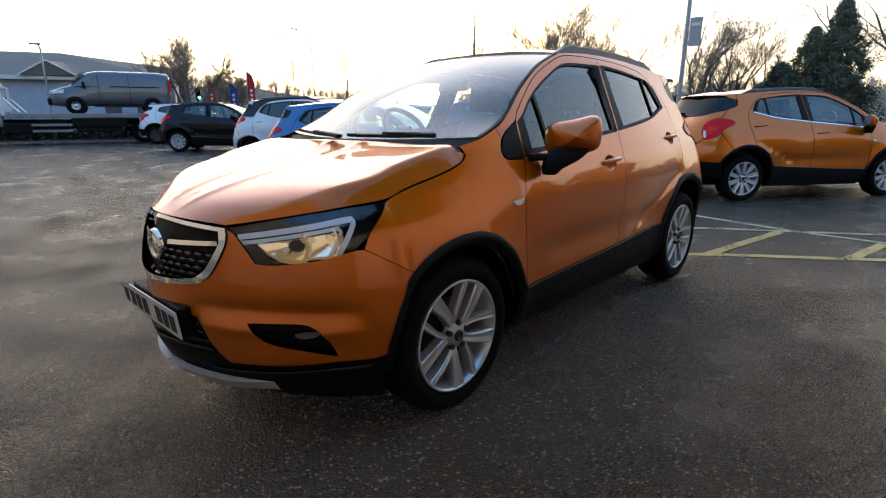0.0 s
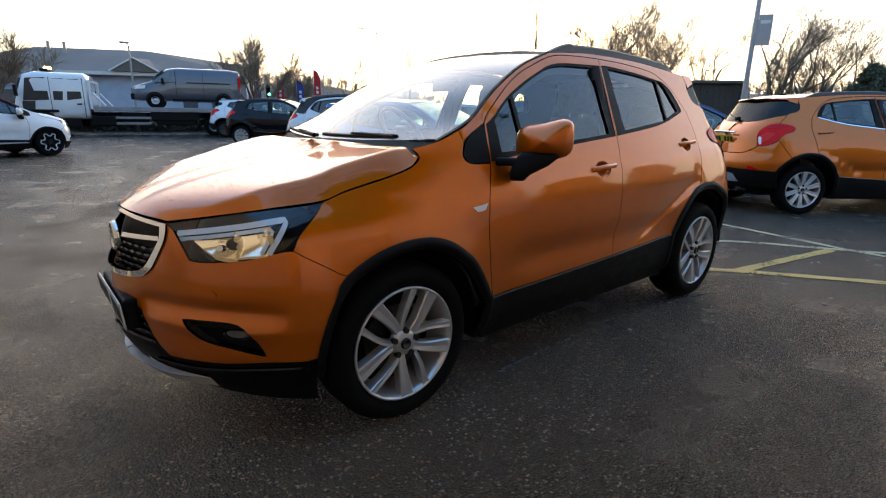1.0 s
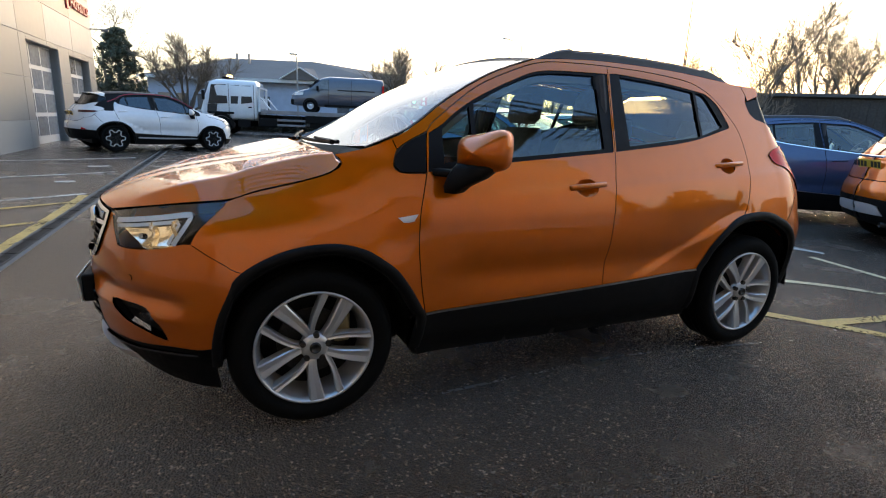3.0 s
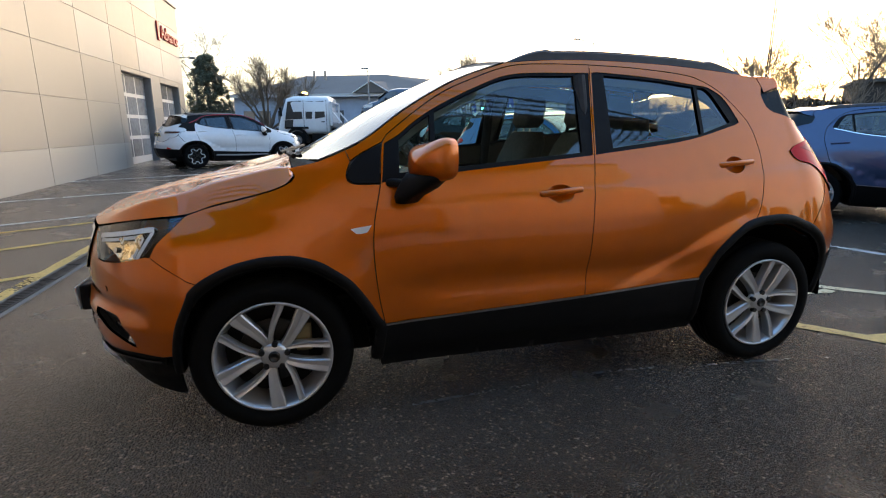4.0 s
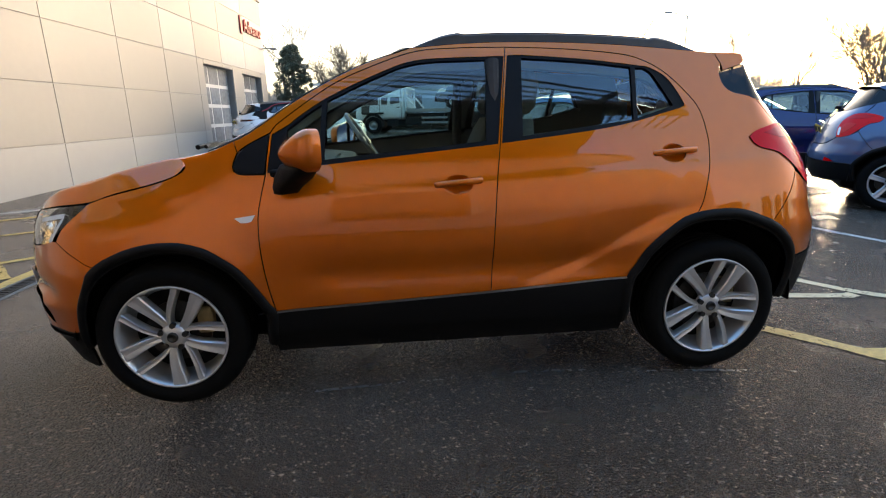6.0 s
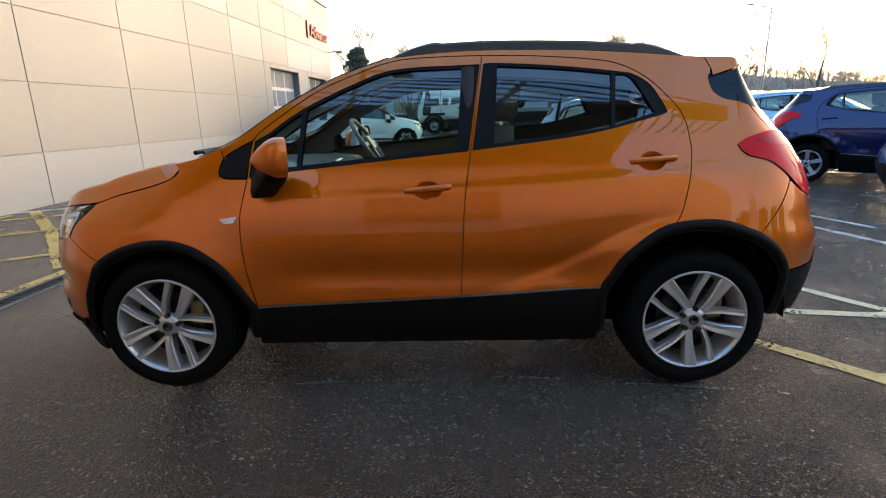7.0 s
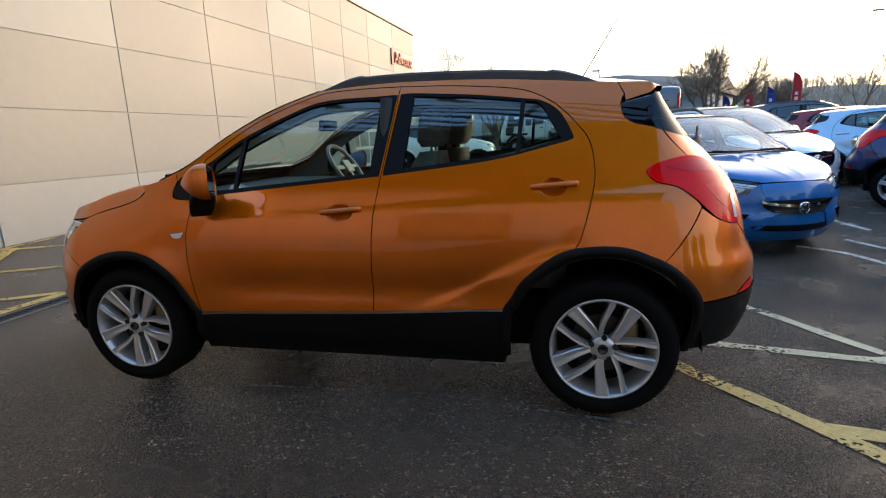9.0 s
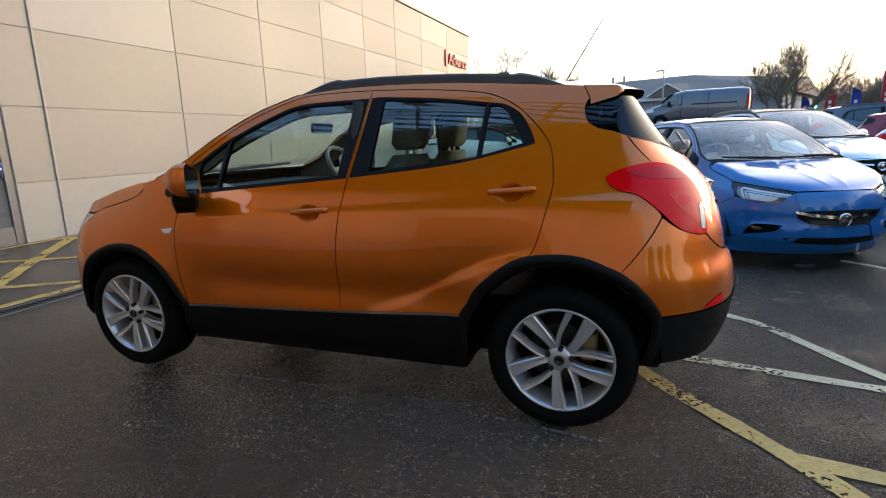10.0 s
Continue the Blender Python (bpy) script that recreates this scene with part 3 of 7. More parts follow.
def soft_block(name, rows, mat, parent, label="", loc=None):
    """A padded shape: rings (x, y, z centre, half width x, half width y) joined upwards."""
    n, vs, fs = 16, [], []
    for cx, cy, cz, hx, hy in rows:
        for i in range(n):
            a = 2 * math.pi * i / n
            c, s = math.cos(a), math.sin(a)
            vs.append((cx + hx * math.copysign(abs(c) ** .5, c), cy + hy * math.copysign(abs(s) ** .5, s), cz))
    for k in range(len(rows) - 1):
        for i in range(n):
            j = (i + 1) % n
            fs.append((k * n + i, k * n + j, (k + 1) * n + j, (k + 1) * n + i))
    fs.append(tuple(range(n - 1, -1, -1)))
    fs.append(tuple(range((len(rows) - 1) * n, len(rows) * n)))
    return mesh_object(name, vs, fs, mat, parent, label, smooth=True)


def cabin(root, wp, full=True):
    """Seats, dashboard, steering wheel and headlining."""
    for y in (-.37, .37):
        s = soft_block("front_seat", [(1.22, y, .50, .22, .23), (1.22, y, .66, .26, .25), (1.26, y, .74, .25, .25), (1.52, y, .78, .11, .24), (1.59, y, 1.0, .09, .24),
                                      (1.66, y, 1.18, .075, .22), (1.68, y, 1.25, .055, .17)], M_cloth, root)
        h = soft_block("headrest", [(1.675, y, 1.275, .05, .11), (1.68, y, 1.31, .075, .135), (1.695, y, 1.42, .075, .135), (1.705, y, 1.465, .06, .12), (1.71, y, 1.48, .035, .09)], M_cloth, s)
        for dy in (-.05, .05):
            tube("headrest_post", (1.675, y + dy, 1.22), (1.68, y + dy, 1.32), .007, M_chrome, s)
    bench = soft_block("rear_seat", [(2.20, 0, .55, .22, .60), (2.20, 0, .80, .24, .62), (2.42, 0, .84, .10, .60), (2.50, 0, 1.12, .08, .58), (2.52, 0, 1.18, .05, .56)], M_cloth, root)
    for y in (-.36, .36):
        soft_block("headrest", [(2.52, y, 1.19, .04, .12), (2.52, y, 1.24, .05, .13), (2.53, y, 1.33, .04, .11)], M_cloth, bench)
    soft_block("dashboard", [(.62, 0, .62, .18, .66), (.60, 0, .85, .25, .70), (.55, 0, .98, .30, .70), (.47, 0, 1.045, .33, .68), (.42, 0, 1.06, .28, .62)], M_trim, root)
    bm = bmesh.new()
    for i in range(28):
        a, b = 2 * math.pi * i / 28, 2 * math.pi * (i + 1) / 28
        add_tube(bm, (0, .185 * math.cos(a), .185 * math.sin(a)), (0, .185 * math.cos(b), .185 * math.sin(b)), .015, sides=6)
    add_box(bm, (.03, .12, .10), (.01, 0, 0), .01)
    add_box(bm, (.015, .34, .03), (.005, 0, 0), .004)
    add_box(bm, (.015, .035, .17), (.005, 0, -.09), .004)
    st = part("steering_wheel", bm, M_steer, root, smooth=False)
    st.matrix_local = pose(.85, .37, 1.135, 0, -34, 0)
    bm = bmesh.new()
    add_box(bm, (.02, .24, .13), (.72, .02, 1.0), .008, Matrix.Rotation(-.2, 4, "Y"))
    part("centre_screen", bm, M_gloss, root)
    bm = bmesh.new()
    add_box(bm, (.03, .23, .065), (0, 0, 0), .012)
    mr = part("rear_view_mirror", bm, M_black, root)
    mr.matrix_local = pose(.90, 0, 1.42, 0, 10, 0)
    grid_sheet("headlining", wp(spanner([tuple(side(x, z - .03)) for x, z in ROOF_E], [(x, 0, z + c) for (x, z), c in zip(ROOF_E, (0, .02, .018, .02, .015, .012))])),
               -.93, .93, .03, .97, 16, 16, M_pale, root, thick=0)
    for s in (1, -1):
        for a, b in (((1.50, -.77, .95), (1.50, -.60, 1.52)),):
            tube("pillar_trim", (a[0], a[1] * s, a[2]), (b[0], b[1] * s, b[2]), .032, M_trim, root)


def plate_bars(parent, at, rot, mat, width=.52, height=.111, groups=((-.19, .30), (.14, .22))):
    """A number plate whose characters are plain bars."""
    bm = bmesh.new()
    add_box(bm, (width, .006, height), (0, 0, 0), .002)
    p = part("number_plate", bm, mat, parent)
    p.matrix_local = Matrix.Translation(at) @ rot
    for gx, gw in groups:
        bm = bmesh.new()
        n = 4 if gw > .25 else 3
        for i in range(n):
            add_box(bm, (gw / n * .72, .002, height * .62), (gx - gw / 2 + (i + .5) * gw / n, -.0045, 0))
        part("bar", bm, M_ink, p)
    return p


def make_car(name, m, coat, label, group="", warp=None, res=0.03, detail=True, wheel=(.338, .24, 5, True), axle=(0.004, BASE + .002), track=.842, tint=False,
             roof_mat=None, chrome_line=False, rails=True, rim_mat=None, cladding=True, plate=True):
    root = thing(name, m, label, "car", group)
    wp = (lambda fn: (lambda a, b: warp(fn(a, b)))) if warp else (lambda fn: fn)
    sd = wp(side)
    glass_r = M_tint if tint else M_glass
    rim_mat = rim_mat or M_alloy
    clad = M_black if cladding else coat
    g = .0022 if detail else .004
    door_f = loop(DOOR_F, [DOOR_F[-1], SPLIT[0]], SPLIT, DOOR_T, [DOOR_T[-1], (.492, 1.172), (.481, 1.052)])
    door_r = loop([SPLIT[0], ARCH_R[0]], ARCH_R, DOOR_R, SPLIT[::-1])
    fender = loop([(-.284, .945), (-.2, .972), (-.011, 1.017), (.09, 1.05), (.135, 1.085), (.11, 1.12)], [(.11, 1.12), (.235, 1.148), (.345, 1.19)], [(.345, 1.19), (.362, 1.145)],
                  [(.362, 1.145), (.341, 1.085), (.367, 1.054), (.481, 1.050)], DOOR_F, ARCH_F, [(-.262, .682), (-.425, .747), (-.51, .787)], [(-.51, .787), (-.472, .842), (-.38, .90), (-.284, .945)])
    flank = loop([(.362, 1.145), (.345, 1.19)], PILLAR, ROOF_E, [(2.613, 1.545), (2.64, 1.49)], [(2.64, 1.49), (2.622, 1.45), (2.64, 1.385), (2.685, 1.356)], [(2.685, 1.356), (2.807, 1.331), (2.85, 1.325)],
                 [(2.85, 1.325), (2.999, 1.208)], [(2.999, 1.203), (2.79, 1.180), (2.725, 1.148)], [(2.725, 1.148), (2.764, 1.102), (2.863, 1.077), (2.943, 1.027), (2.971, .992)],
                 [(2.971, .992), (2.785, .762)], ARCH_R2[::-1], DOOR_R, DOOR_T, [(.503, 1.222), (.41, 1.176), (.362, 1.145)])
    bumper = loop([(-1.35, .624), (-1.184, .632), (-1.066, .651)], [(-1.066, .651), (-1.016, .698), (-.972, .80), (-.982, .85)], [(-.982, .85), (-.947, .834), (-.90, .781), (-.871, .739)],
                  [(-.871, .739), (-.818, .736), (-.678, .754), (-.541, .786), (-.51, .787)], [(-.51, .787), (-.425, .747), (-.262, .682)], ARCH_F2,
                  [(-.430, .385), (-.49, .376), (-.62, .376), (-.787, .357), (-.976, .347)], [(-.976, .347), (-1.04, .43), (-1.07, .50), (-1.12, .525), (-1.35, .53)], [(-1.35, .53), (-1.35, .624)])
    lip = loop([(-1.35, .526), (-1.12, .521), (-1.07, .496), (-1.04, .426), (-.976, .343)], [(-.976, .343), (-.787, .353), (-.62, .372), (-.49, .372), (-.430, .381)],
               [(-.430, .381), (-.43, .19)], [(-.43, .19), (-.8, .195), (-1.35, .20)], [(-1.35, .20), (-1.35, .526)])
    rear_b = loop([(2.785, .762), (2.971, .985)], [(2.971, .985), (3.053, .940), (3.158, .908), (3.24, .900)], [(3.24, .90), (3.3, .86), (3.45, .80), (3.757, .79)], [(3.757, .79), (3.757, .592)],
                  [(3.757, .592), (3.261, .588), (3.018, .582), (2.941, .576)], ARCH_R3[::-1])
    rear_k = loop([(2.941, .572), (3.018, .578), (3.261, .584), (3.757, .588)], [(3.757, .588), (3.757, .30)], [(3.757, .30), (3.297, .35), (3.065, .36), (2.925, .355)], [(2.925, .355), (2.945, .46), (2.941, .572)])
    gate = loop([(2.999, 1.210), (2.87, 1.32)], [(2.87, 1.32), (3.159, 1.286), (3.435, 1.234), (3.757, 1.22)], [(3.757, 1.22), (3.757, .795)], [(3.757, .795), (3.45, .805), (3.3, .865), (3.247, .906)],
                [(3.247, .906), (3.262, .967), (3.277, 1.047), (3.247, 1.13), (3.157, 1.188), (2.999, 1.206)])
    cup_f, cup_r = ellipse((1.305, .982), .068, .043), ellipse((2.32, 1.088), .066, .042)
    for s in (-1, 1):
        fl = -s
        near = s < 0
        r = res if near or not detail else res * 2
        d1 = sheet("front_door", sd, shrink(door_f, g), coat, root, [DLO_F] + ([cup_f] if near and detail else []), res=r, flip=fl)
        d2 = sheet("rear_door", sd, shrink(door_r, g), coat, root, [DLO_R] + ([cup_r] if near and detail else []), res=r, flip=fl)
        sheet("front_wing", sd, shrink(fender, g), coat, root, res=r, flip=fl)
        fk = sheet("body_side", sd, shrink(flank, g), coat, root, res=r, flip=fl)
        if roof_mat:
            fk.data.materials.append(roof_mat)
            for q in fk.data.polygons:
                q.material_index = int(q.center.z > 1.16 and q.center.x > .4)
        sheet("front_bumper", sd, shrink(bumper, g * .5), coat, root, [FOG], res=r, flip=fl)
        sheet("bumper_lip", sd, lip, M_black, root, off=-.006, res=r * 1.3, flip=fl)
        sheet("rear_bumper", sd, shrink(rear_b, g * .5), coat, root, res=r, flip=fl)
        sheet("rear_valance", sd, rear_k, clad, root, off=.004, res=r * 1.3, flip=fl)
        sheet("tailgate", sd, shrink(gate, g), coat, root, res=r, flip=fl)
        # glass and its frames
        sheet("window_frame", sd, shrink(DLO_F, .001), M_black, d1, [GLASS_F, GLASS_S], off=-.003, thick=.02, res=r * 1.5, flip=fl)
        sheet("window_frame", sd, shrink(DLO_R, .001), M_black, d2, [GLASS_R, GLASS_Q], off=-.003, thick=.02, res=r * 1.5, flip=fl)
        for o, d, mg in ((GLASS_F, d1, M_glass), (GLASS_S, d1, M_glass), (GLASS_R, d2, glass_r), (GLASS_Q, d2, glass_r)):
            gl = sheet("window_pane", sd, shrink(o, -.006), mg, d, off=-.012, res=.016 if near and detail else r * 1.5, flip=fl, edge=False)
            gl.visible_shadow = False
        sheet("sail_trim", sd, shrink(SAIL, .001), M_black, root, off=.002, res=r, flip=fl)
        if chrome_line:
            for pts, d in (([(.49, 1.054), (.676, 1.076), (1.50, 1.149)], d1), ([(1.51, 1.150), (2.038, 1.209), (2.40, 1.290)], d2)):
                c = np.array(curve_points(pts))
                sheet("chrome_strip", sd, np.concatenate([c + [0, .006], (c - [0, .008])[::-1]]), M_chrome, d, off=.004, res=.1, flip=fl)
        cheek = loop([(2.615, 1.545), (2.75, 1.541), (2.93, 1.522)], [(2.93, 1.522), (2.93, 1.516)], [(2.93, 1.516), (2.832, 1.506), (2.74, 1.489), (2.645, 1.462)], [(2.645, 1.462), (2.642, 1.49), (2.615, 1.545)])
        sheet("spoiler_cheek", sd, cheek, coat, root, off=.001, thick=.015, res=r, flip=fl)
        sheet("rear_window", sd, REAR_GLASS, M_reartint, root, off=-.006, res=r * 1.5, flip=fl, edge=False)
        # lamps
        hs = sheet("headlamp", sd, shrink(LAMP, .001), M_black, root, off=-.085, thick=.02, res=r, flip=fl)
        if near or not detail:
            dr = np.array(curve_points([(-.945, .828), (-.75, .862), (-.56, .893), (-.53, .890), (-.545, .862), (-.605, .776)], .015))
            tn = np.gradient(dr, axis=0)
            tn = np.stack([-tn[:, 1], tn[:, 0]], 1) / np.linalg.norm(tn, axis=1)[:, None]
            sheet("light_guide", sd, np.concatenate([dr + tn * .010, (dr - tn * .010)[::-1]]), M_drl, hs, off=-.018, thick=.02, res=.1, flip=fl)
            dr2 = np.array(curve_points([(-.935, .808), (-.76, .839), (-.60, .866), (-.588, .856), (-.632, .776)], .015))
            tn = np.gradient(dr2, axis=0)
            tn = np.stack([-tn[:, 1], tn[:, 0]], 1) / np.linalg.norm(tn, axis=1)[:, None]
            sheet("inner_guide", sd, np.concatenate([dr2 + tn * .007, (dr2 - tn * .007)[::-1]]), M_drl, hs, off=-.022, thick=.02, res=.1, flip=fl)
            lit = loop([(-.862, .802), (-.82, .814), (-.622, .850)], [(-.622, .850), (-.648, .775)], [(-.648, .775), (-.77, .760), (-.82, .762), (-.848, .780), (-.862, .802)])
            if detail:
                def bowl(a, b):
                    P = side(a, b)
                    u, v = (a + .79) / .075, (b - .792) / .055
                    u2, v2 = (a + .675) / .05, (b - .81) / .07
                    dip = .075 * np.maximum(np.maximum(0, 1 - u * u - v * v), .8 * np.maximum(0, 1 - u2 * u2 - v2 * v2))
                    return P + np.stack([dip, dip * .3, 0 * dip], -1)
                sheet("reflector", bowl, lit, M_lit, hs, off=-.022, thick=.02, res=.007, flip=fl)
                bulb = ellipse((-.785, .79), .012, .012)
                sheet("bulb", sd, bulb, M_chrome, hs, off=-.030, thick=.02, res=.02, flip=fl)
            else:
                sheet("reflector", sd, lit, M_drl, hs, off=-.022, thick=.02, res=.05, flip=fl)
        cv = sheet("lamp_cover", sd, shrink(LAMP, .0015), M_cover, hs, off=.001, res=r, flip=fl, edge=False)
        cv.visible_shadow = False
        fg = sheet("fog_lamp", sd, shrink(FOG, .001), M_black, root, off=-.035, thick=.03, res=r, flip=fl)
        if near or not detail:
            sheet("lens", sd, ellipse((-.725, .468), .05, .018, tilt=.1), M_cover, fg, off=-.02, res=.02, flip=fl)
            sheet("reflector", sd, ellipse((-.725, .468), .042, .014, tilt=.1), M_chrome, fg, off=-.028, res=.02, flip=fl)
        tl = sheet("tail_lamp", sd, shrink(TAIL, -.005), M_red, root, off=.006, thick=.02, res=r * .8, flip=fl)
        if near or not detail:
            sheet("upper_lens", sd, loop([(2.80, 1.165), (2.977, 1.188), (3.14, 1.170), (3.20, 1.130)], [(3.20, 1.130), (3.08, 1.135), (2.94, 1.140), (2.80, 1.165)]), M_red3, tl, off=.0075, thick=.004, res=.05, flip=fl)
            sheet("lower_lens", sd, loop([(3.02, 1.075), (3.15, 1.085), (3.225, 1.045)], [(3.225, 1.045), (3.205, .97), (3.19, .945)], [(3.19, .945), (3.10, 1.0), (3.02, 1.075)]), M_red2, tl, off=.0075, thick=.004, res=.05, flip=fl)
        rv = loop([(3.215, 1.02), (3.25, 1.03), (3.243, .965), (3.228, .925)], [(3.228, .925), (3.20, .93), (3.215, 1.02)])
        sheet("reversing_light", sd, rv, M_white_lamp, tl, off=.009, thick=.01, res=.02, flip=fl)
        rf = loop([(3.15, .592), (3.30, .592)], [(3.30, .592), (3.29, .64)], [(3.29, .64), (3.22, .625), (3.15, .592)])
        sheet("reflector", sd, rf, M_red, root, off=.004, res=.03, flip=fl)
        # grille
        sheet("grille", sd, shrink(GRILLE, .002), M_black, root, off=-.035, thick=.02, res=.03, flip=fl)
        ring_o = loop([(-1.35, .868), (-1.273, .867), (-1.127, .859), (-.980, .850)], [(-.980, .850), (-.970, .80), (-1.014, .695), (-1.066, .648)], [(-1.066, .648), (-1.184, .628), (-1.35, .620)],
                      [(-1.35, .620), (-1.35, .642)], [(-1.35, .642), (-1.19, .649), (-1.085, .666)], [(-1.085, .666), (-1.037, .705), (-.992, .80), (-1.002, .838)],
                      [(-1.002, .838), (-1.127, .846), (-1.273, .855), (-1.35, .855)], [(-1.35, .855), (-1.35, .868)])
        sheet("chrome_surround", sd, ring_o, M_chrome, root, off=.008, thick=.02, res=.1, flip=fl)
        bar = loop([(-1.24, .790), (-1.01, .806)], [(-1.01, .806), (-1.005, .790)], [(-1.005, .790), (-1.24, .772)], [(-1.24, .772), (-1.24, .790)])
        sheet("grille_bar", sd, bar, M_chrome, root, off=-.004, thick=.02, res=.1, flip=fl)
        for row, zz in enumerate((.755, .730, .705, .680, .655)):
            x0 = -1.33
            x1 = -.995 - .012 * row * (1 + row * .3)
            k = int((x1 - x0) / .045)
            for q in range(k):
                a0 = x0 + q * .045 + (.02 if row % 2 else 0)
                slat = loop([(a0, zz), (a0 + .020, zz - .008), (a0 + .040, zz)], [(a0 + .040, zz), (a0 + .020, zz + .004), (a0, zz)], step=.02)
                if detail and near:
                    sheet("grille_slat", sd, slat, M_slat, root, off=-.012, thick=.02, res=.2, flip=fl)
        if detail and near:
            for zz in (.495, .462, .430, .398):
                s1 = -1.075 + (.495 - zz) * .55
                sheet("intake_slat", sd, loop([(-1.35, zz + .006), (s1, zz + .006)], [(s1, zz - .006), (-1.35, zz - .006)], step=.05), M_gloss, root, off=.004, thick=.02, res=.2, flip=fl)
            ridge = np.array(curve_points([(-1.05, .312), (-.85, .322), (-.66, .345), (-.50, .352)], .03))
            sheet("lip_ridge", sd, np.concatenate([ridge + [0, .004], (ridge - [0, .004])[::-1]]), M_rail, root, off=.004, thick=.01, res=.3, flip=fl)
            sheet("parking_sensor", sd, ellipse((-.793, .625), .0125, .0125), coat, root, off=.0035, thick=.006, res=.02, flip=fl)
        # cladding
        for c, edge_ in ((0.0, ARCH_FRONT), (BASE, ARCH_REAR)):
            rad = .444 if c == 0 else .460
            grid_sheet("arch_moulding", wp(arch_band(edge_, c)), 0, 1, 0, 1, 64, 7, clad, root, thick=.035, flip=fl)
            lv, lf = lathe([(rad - .03, -.02), (rad - .03, .30), (.10, .30)], 48)
            lf = [q for q in lf if min(lv[i][2] for i in q) > -.03]
            ln = mesh_object("wheel_liner", lv, lf, M_black, root, smooth=True)
            ln.location = (c if not warp else float(warp(np.array([[c, 0, .3]]))[0][0]), -.80 if near else .80, .343 * wheel[0] / .343)
            if not near:
                ln.rotation_euler = (0, 0, math.pi)
        sill = loop([(.43, .438), (.478, .436), (1.452, .476), (2.10, .514), (2.13, .50)], [(2.13, .50), (2.10, .24)], [(2.10, .24), (.46, .23)], [(.46, .23), (.43, .438)])
        sheet("sill_cladding", sd, sill, clad, root, off=.004, thick=.02, res=r * 1.5, flip=fl)
        ln_ = np.array(curve_points([(.48, .442), (1.452, .482), (2.10, .520)], .05))
        sheet("sill_strip", sd, np.concatenate([ln_ + [0, .004], (ln_ - [0, .004])[::-1]]), M_steel, root, off=.007, thick=.01, res=.3, flip=fl)
        # inner skin
        def skin(p):
            return all(math.hypot(p[0] - c, p[2] - .343) > .47 for c in (0, BASE))
        grid_sheet("door_trim", wp(lambda a, b: side(a, b) * [1, .945, 1] + [0, 0, 0]), .30, 2.95, .30, 1.09, 70, 24, M_trim, root, thick=0, keep=skin, flip=fl)
        lining = loop([(.20, 1.03), (2.72, 1.03)], [(2.72, 1.03), (2.66, 1.34), (2.58, 1.515)], [(2.58, 1.515), (2.3, 1.545), (1.6, 1.578), (1.15, 1.555)],
                      [(1.15, 1.555), (.885, 1.482), (.645, 1.355), (.37, 1.185)], [(.37, 1.185), (.22, 1.12)], [(.22, 1.12), (.20, 1.03)])
        sheet("pillar_lining", sd, lining, M_lining, root, [shrink(DLO_F, .034), shrink(DLO_R, .036)], off=-.045, thick=.02, res=r * 2, flip=fl)
        # handles and mirrors
        if near or not detail:
            for cx, cz, d, cup in ((1.309, .992, d1, cup_f), (2.328, 1.095, d2, cup_r)):
                if detail:
                    def dish(a, b, cx=cx, cz=cz):
                        P = side(a, b)
                        q = np.clip(((a - cx) / .068) ** 2 + ((b - cz + .01) / .043) ** 2, 0, 1)
                        return P + np.stack([0 * q, .026 * (1 - q), 0 * q], -1)
                    sheet("handle_recess", dish, shrink(cup, -.002), coat, d, off=-.001, res=.012, flip=fl, edge=False)
                bm = bmesh.new()
                add_box(bm, (.22, .028, .034), (0, 0, 0), .011)
                for v in bm.verts:
                    v.co.y += .035 * (v.co.x / .11) ** 2
                    v.co.z *= 1 - .25 * (v.co.x / .11) ** 2
                hd = part("door_handle", bm, coat, d, smooth=True)
                p = sd(np.array([cx]), np.array([cz]))[0]
                hd.matrix_local = Matrix.Translation((p[0], (p[1] - .033) * -s, p[2])) @ pose(0, 0, 0, 0, -4.5, 0 if near else 180)
            p = sd(np.array([.387]), np.array([.868]))[0]
            sheet("side_repeater", sd, loop([(.343, .873), (.431, .885)], [(.431, .885), (.412, .857), (.366, .853), (.343, .873)]), M_white_lamp, root, off=.004, thick=.01, res=.03, flip=fl)
        mc = (.645, -.975, 1.150) if not warp else tuple(warp(np.array([[.645, -.96, 1.150]]))[0])
        vs, fs = [], []
        nu, nv = 20, 12
        for i in range(nu):
            a = 2 * math.pi * i / nu
            for j in range(nv):
                q = j / (nv - 1)
                rr = math.sin(min(1, q * 1.25) * math.pi / 2) ** .8
                ca, sa = math.cos(a), math.sin(a)
                yy = .118 * math.copysign(abs(ca) ** .48, ca) * rr
                zz = .078 * math.copysign(abs(sa) ** .5, sa) * rr * (1 - .12 * (yy > 0))
                xx = -.075 + .130 * q
                vs.append((xx + .02 * (yy / .118), yy, zz - .015 * (yy / .118)))
        for i in range(nu):
            k = (i + 1) % nu
            for j in range(nv - 1):
                fs.append((i * nv + j, k * nv + j, k * nv + j + 1, i * nv + j + 1))
        mi = mesh_object("door_mirror", vs, fs, coat, root, smooth=True)
        mi.location = (mc[0], mc[1] if near else -mc[1], mc[2])
        mi.rotation_euler = (0, 0, radians(38 if near else -38))
        mi.scale = (1.06, 1.06 if near else -1.06, 1.1)
        gv = [(.051 + .02 * (y / .118), y, z - .015 * (y / .118)) for y, z in [(.108 * math.copysign(abs(math.cos(a)) ** .6, math.cos(a)), .068 * math.copysign(abs(math.sin(a)) ** .65, math.sin(a))) for a in np.linspace(0, 2 * math.pi, 24, endpoint=False)]]
        mesh_object("mirror_glass", gv, [tuple(range(24))], M_chrome, mi)
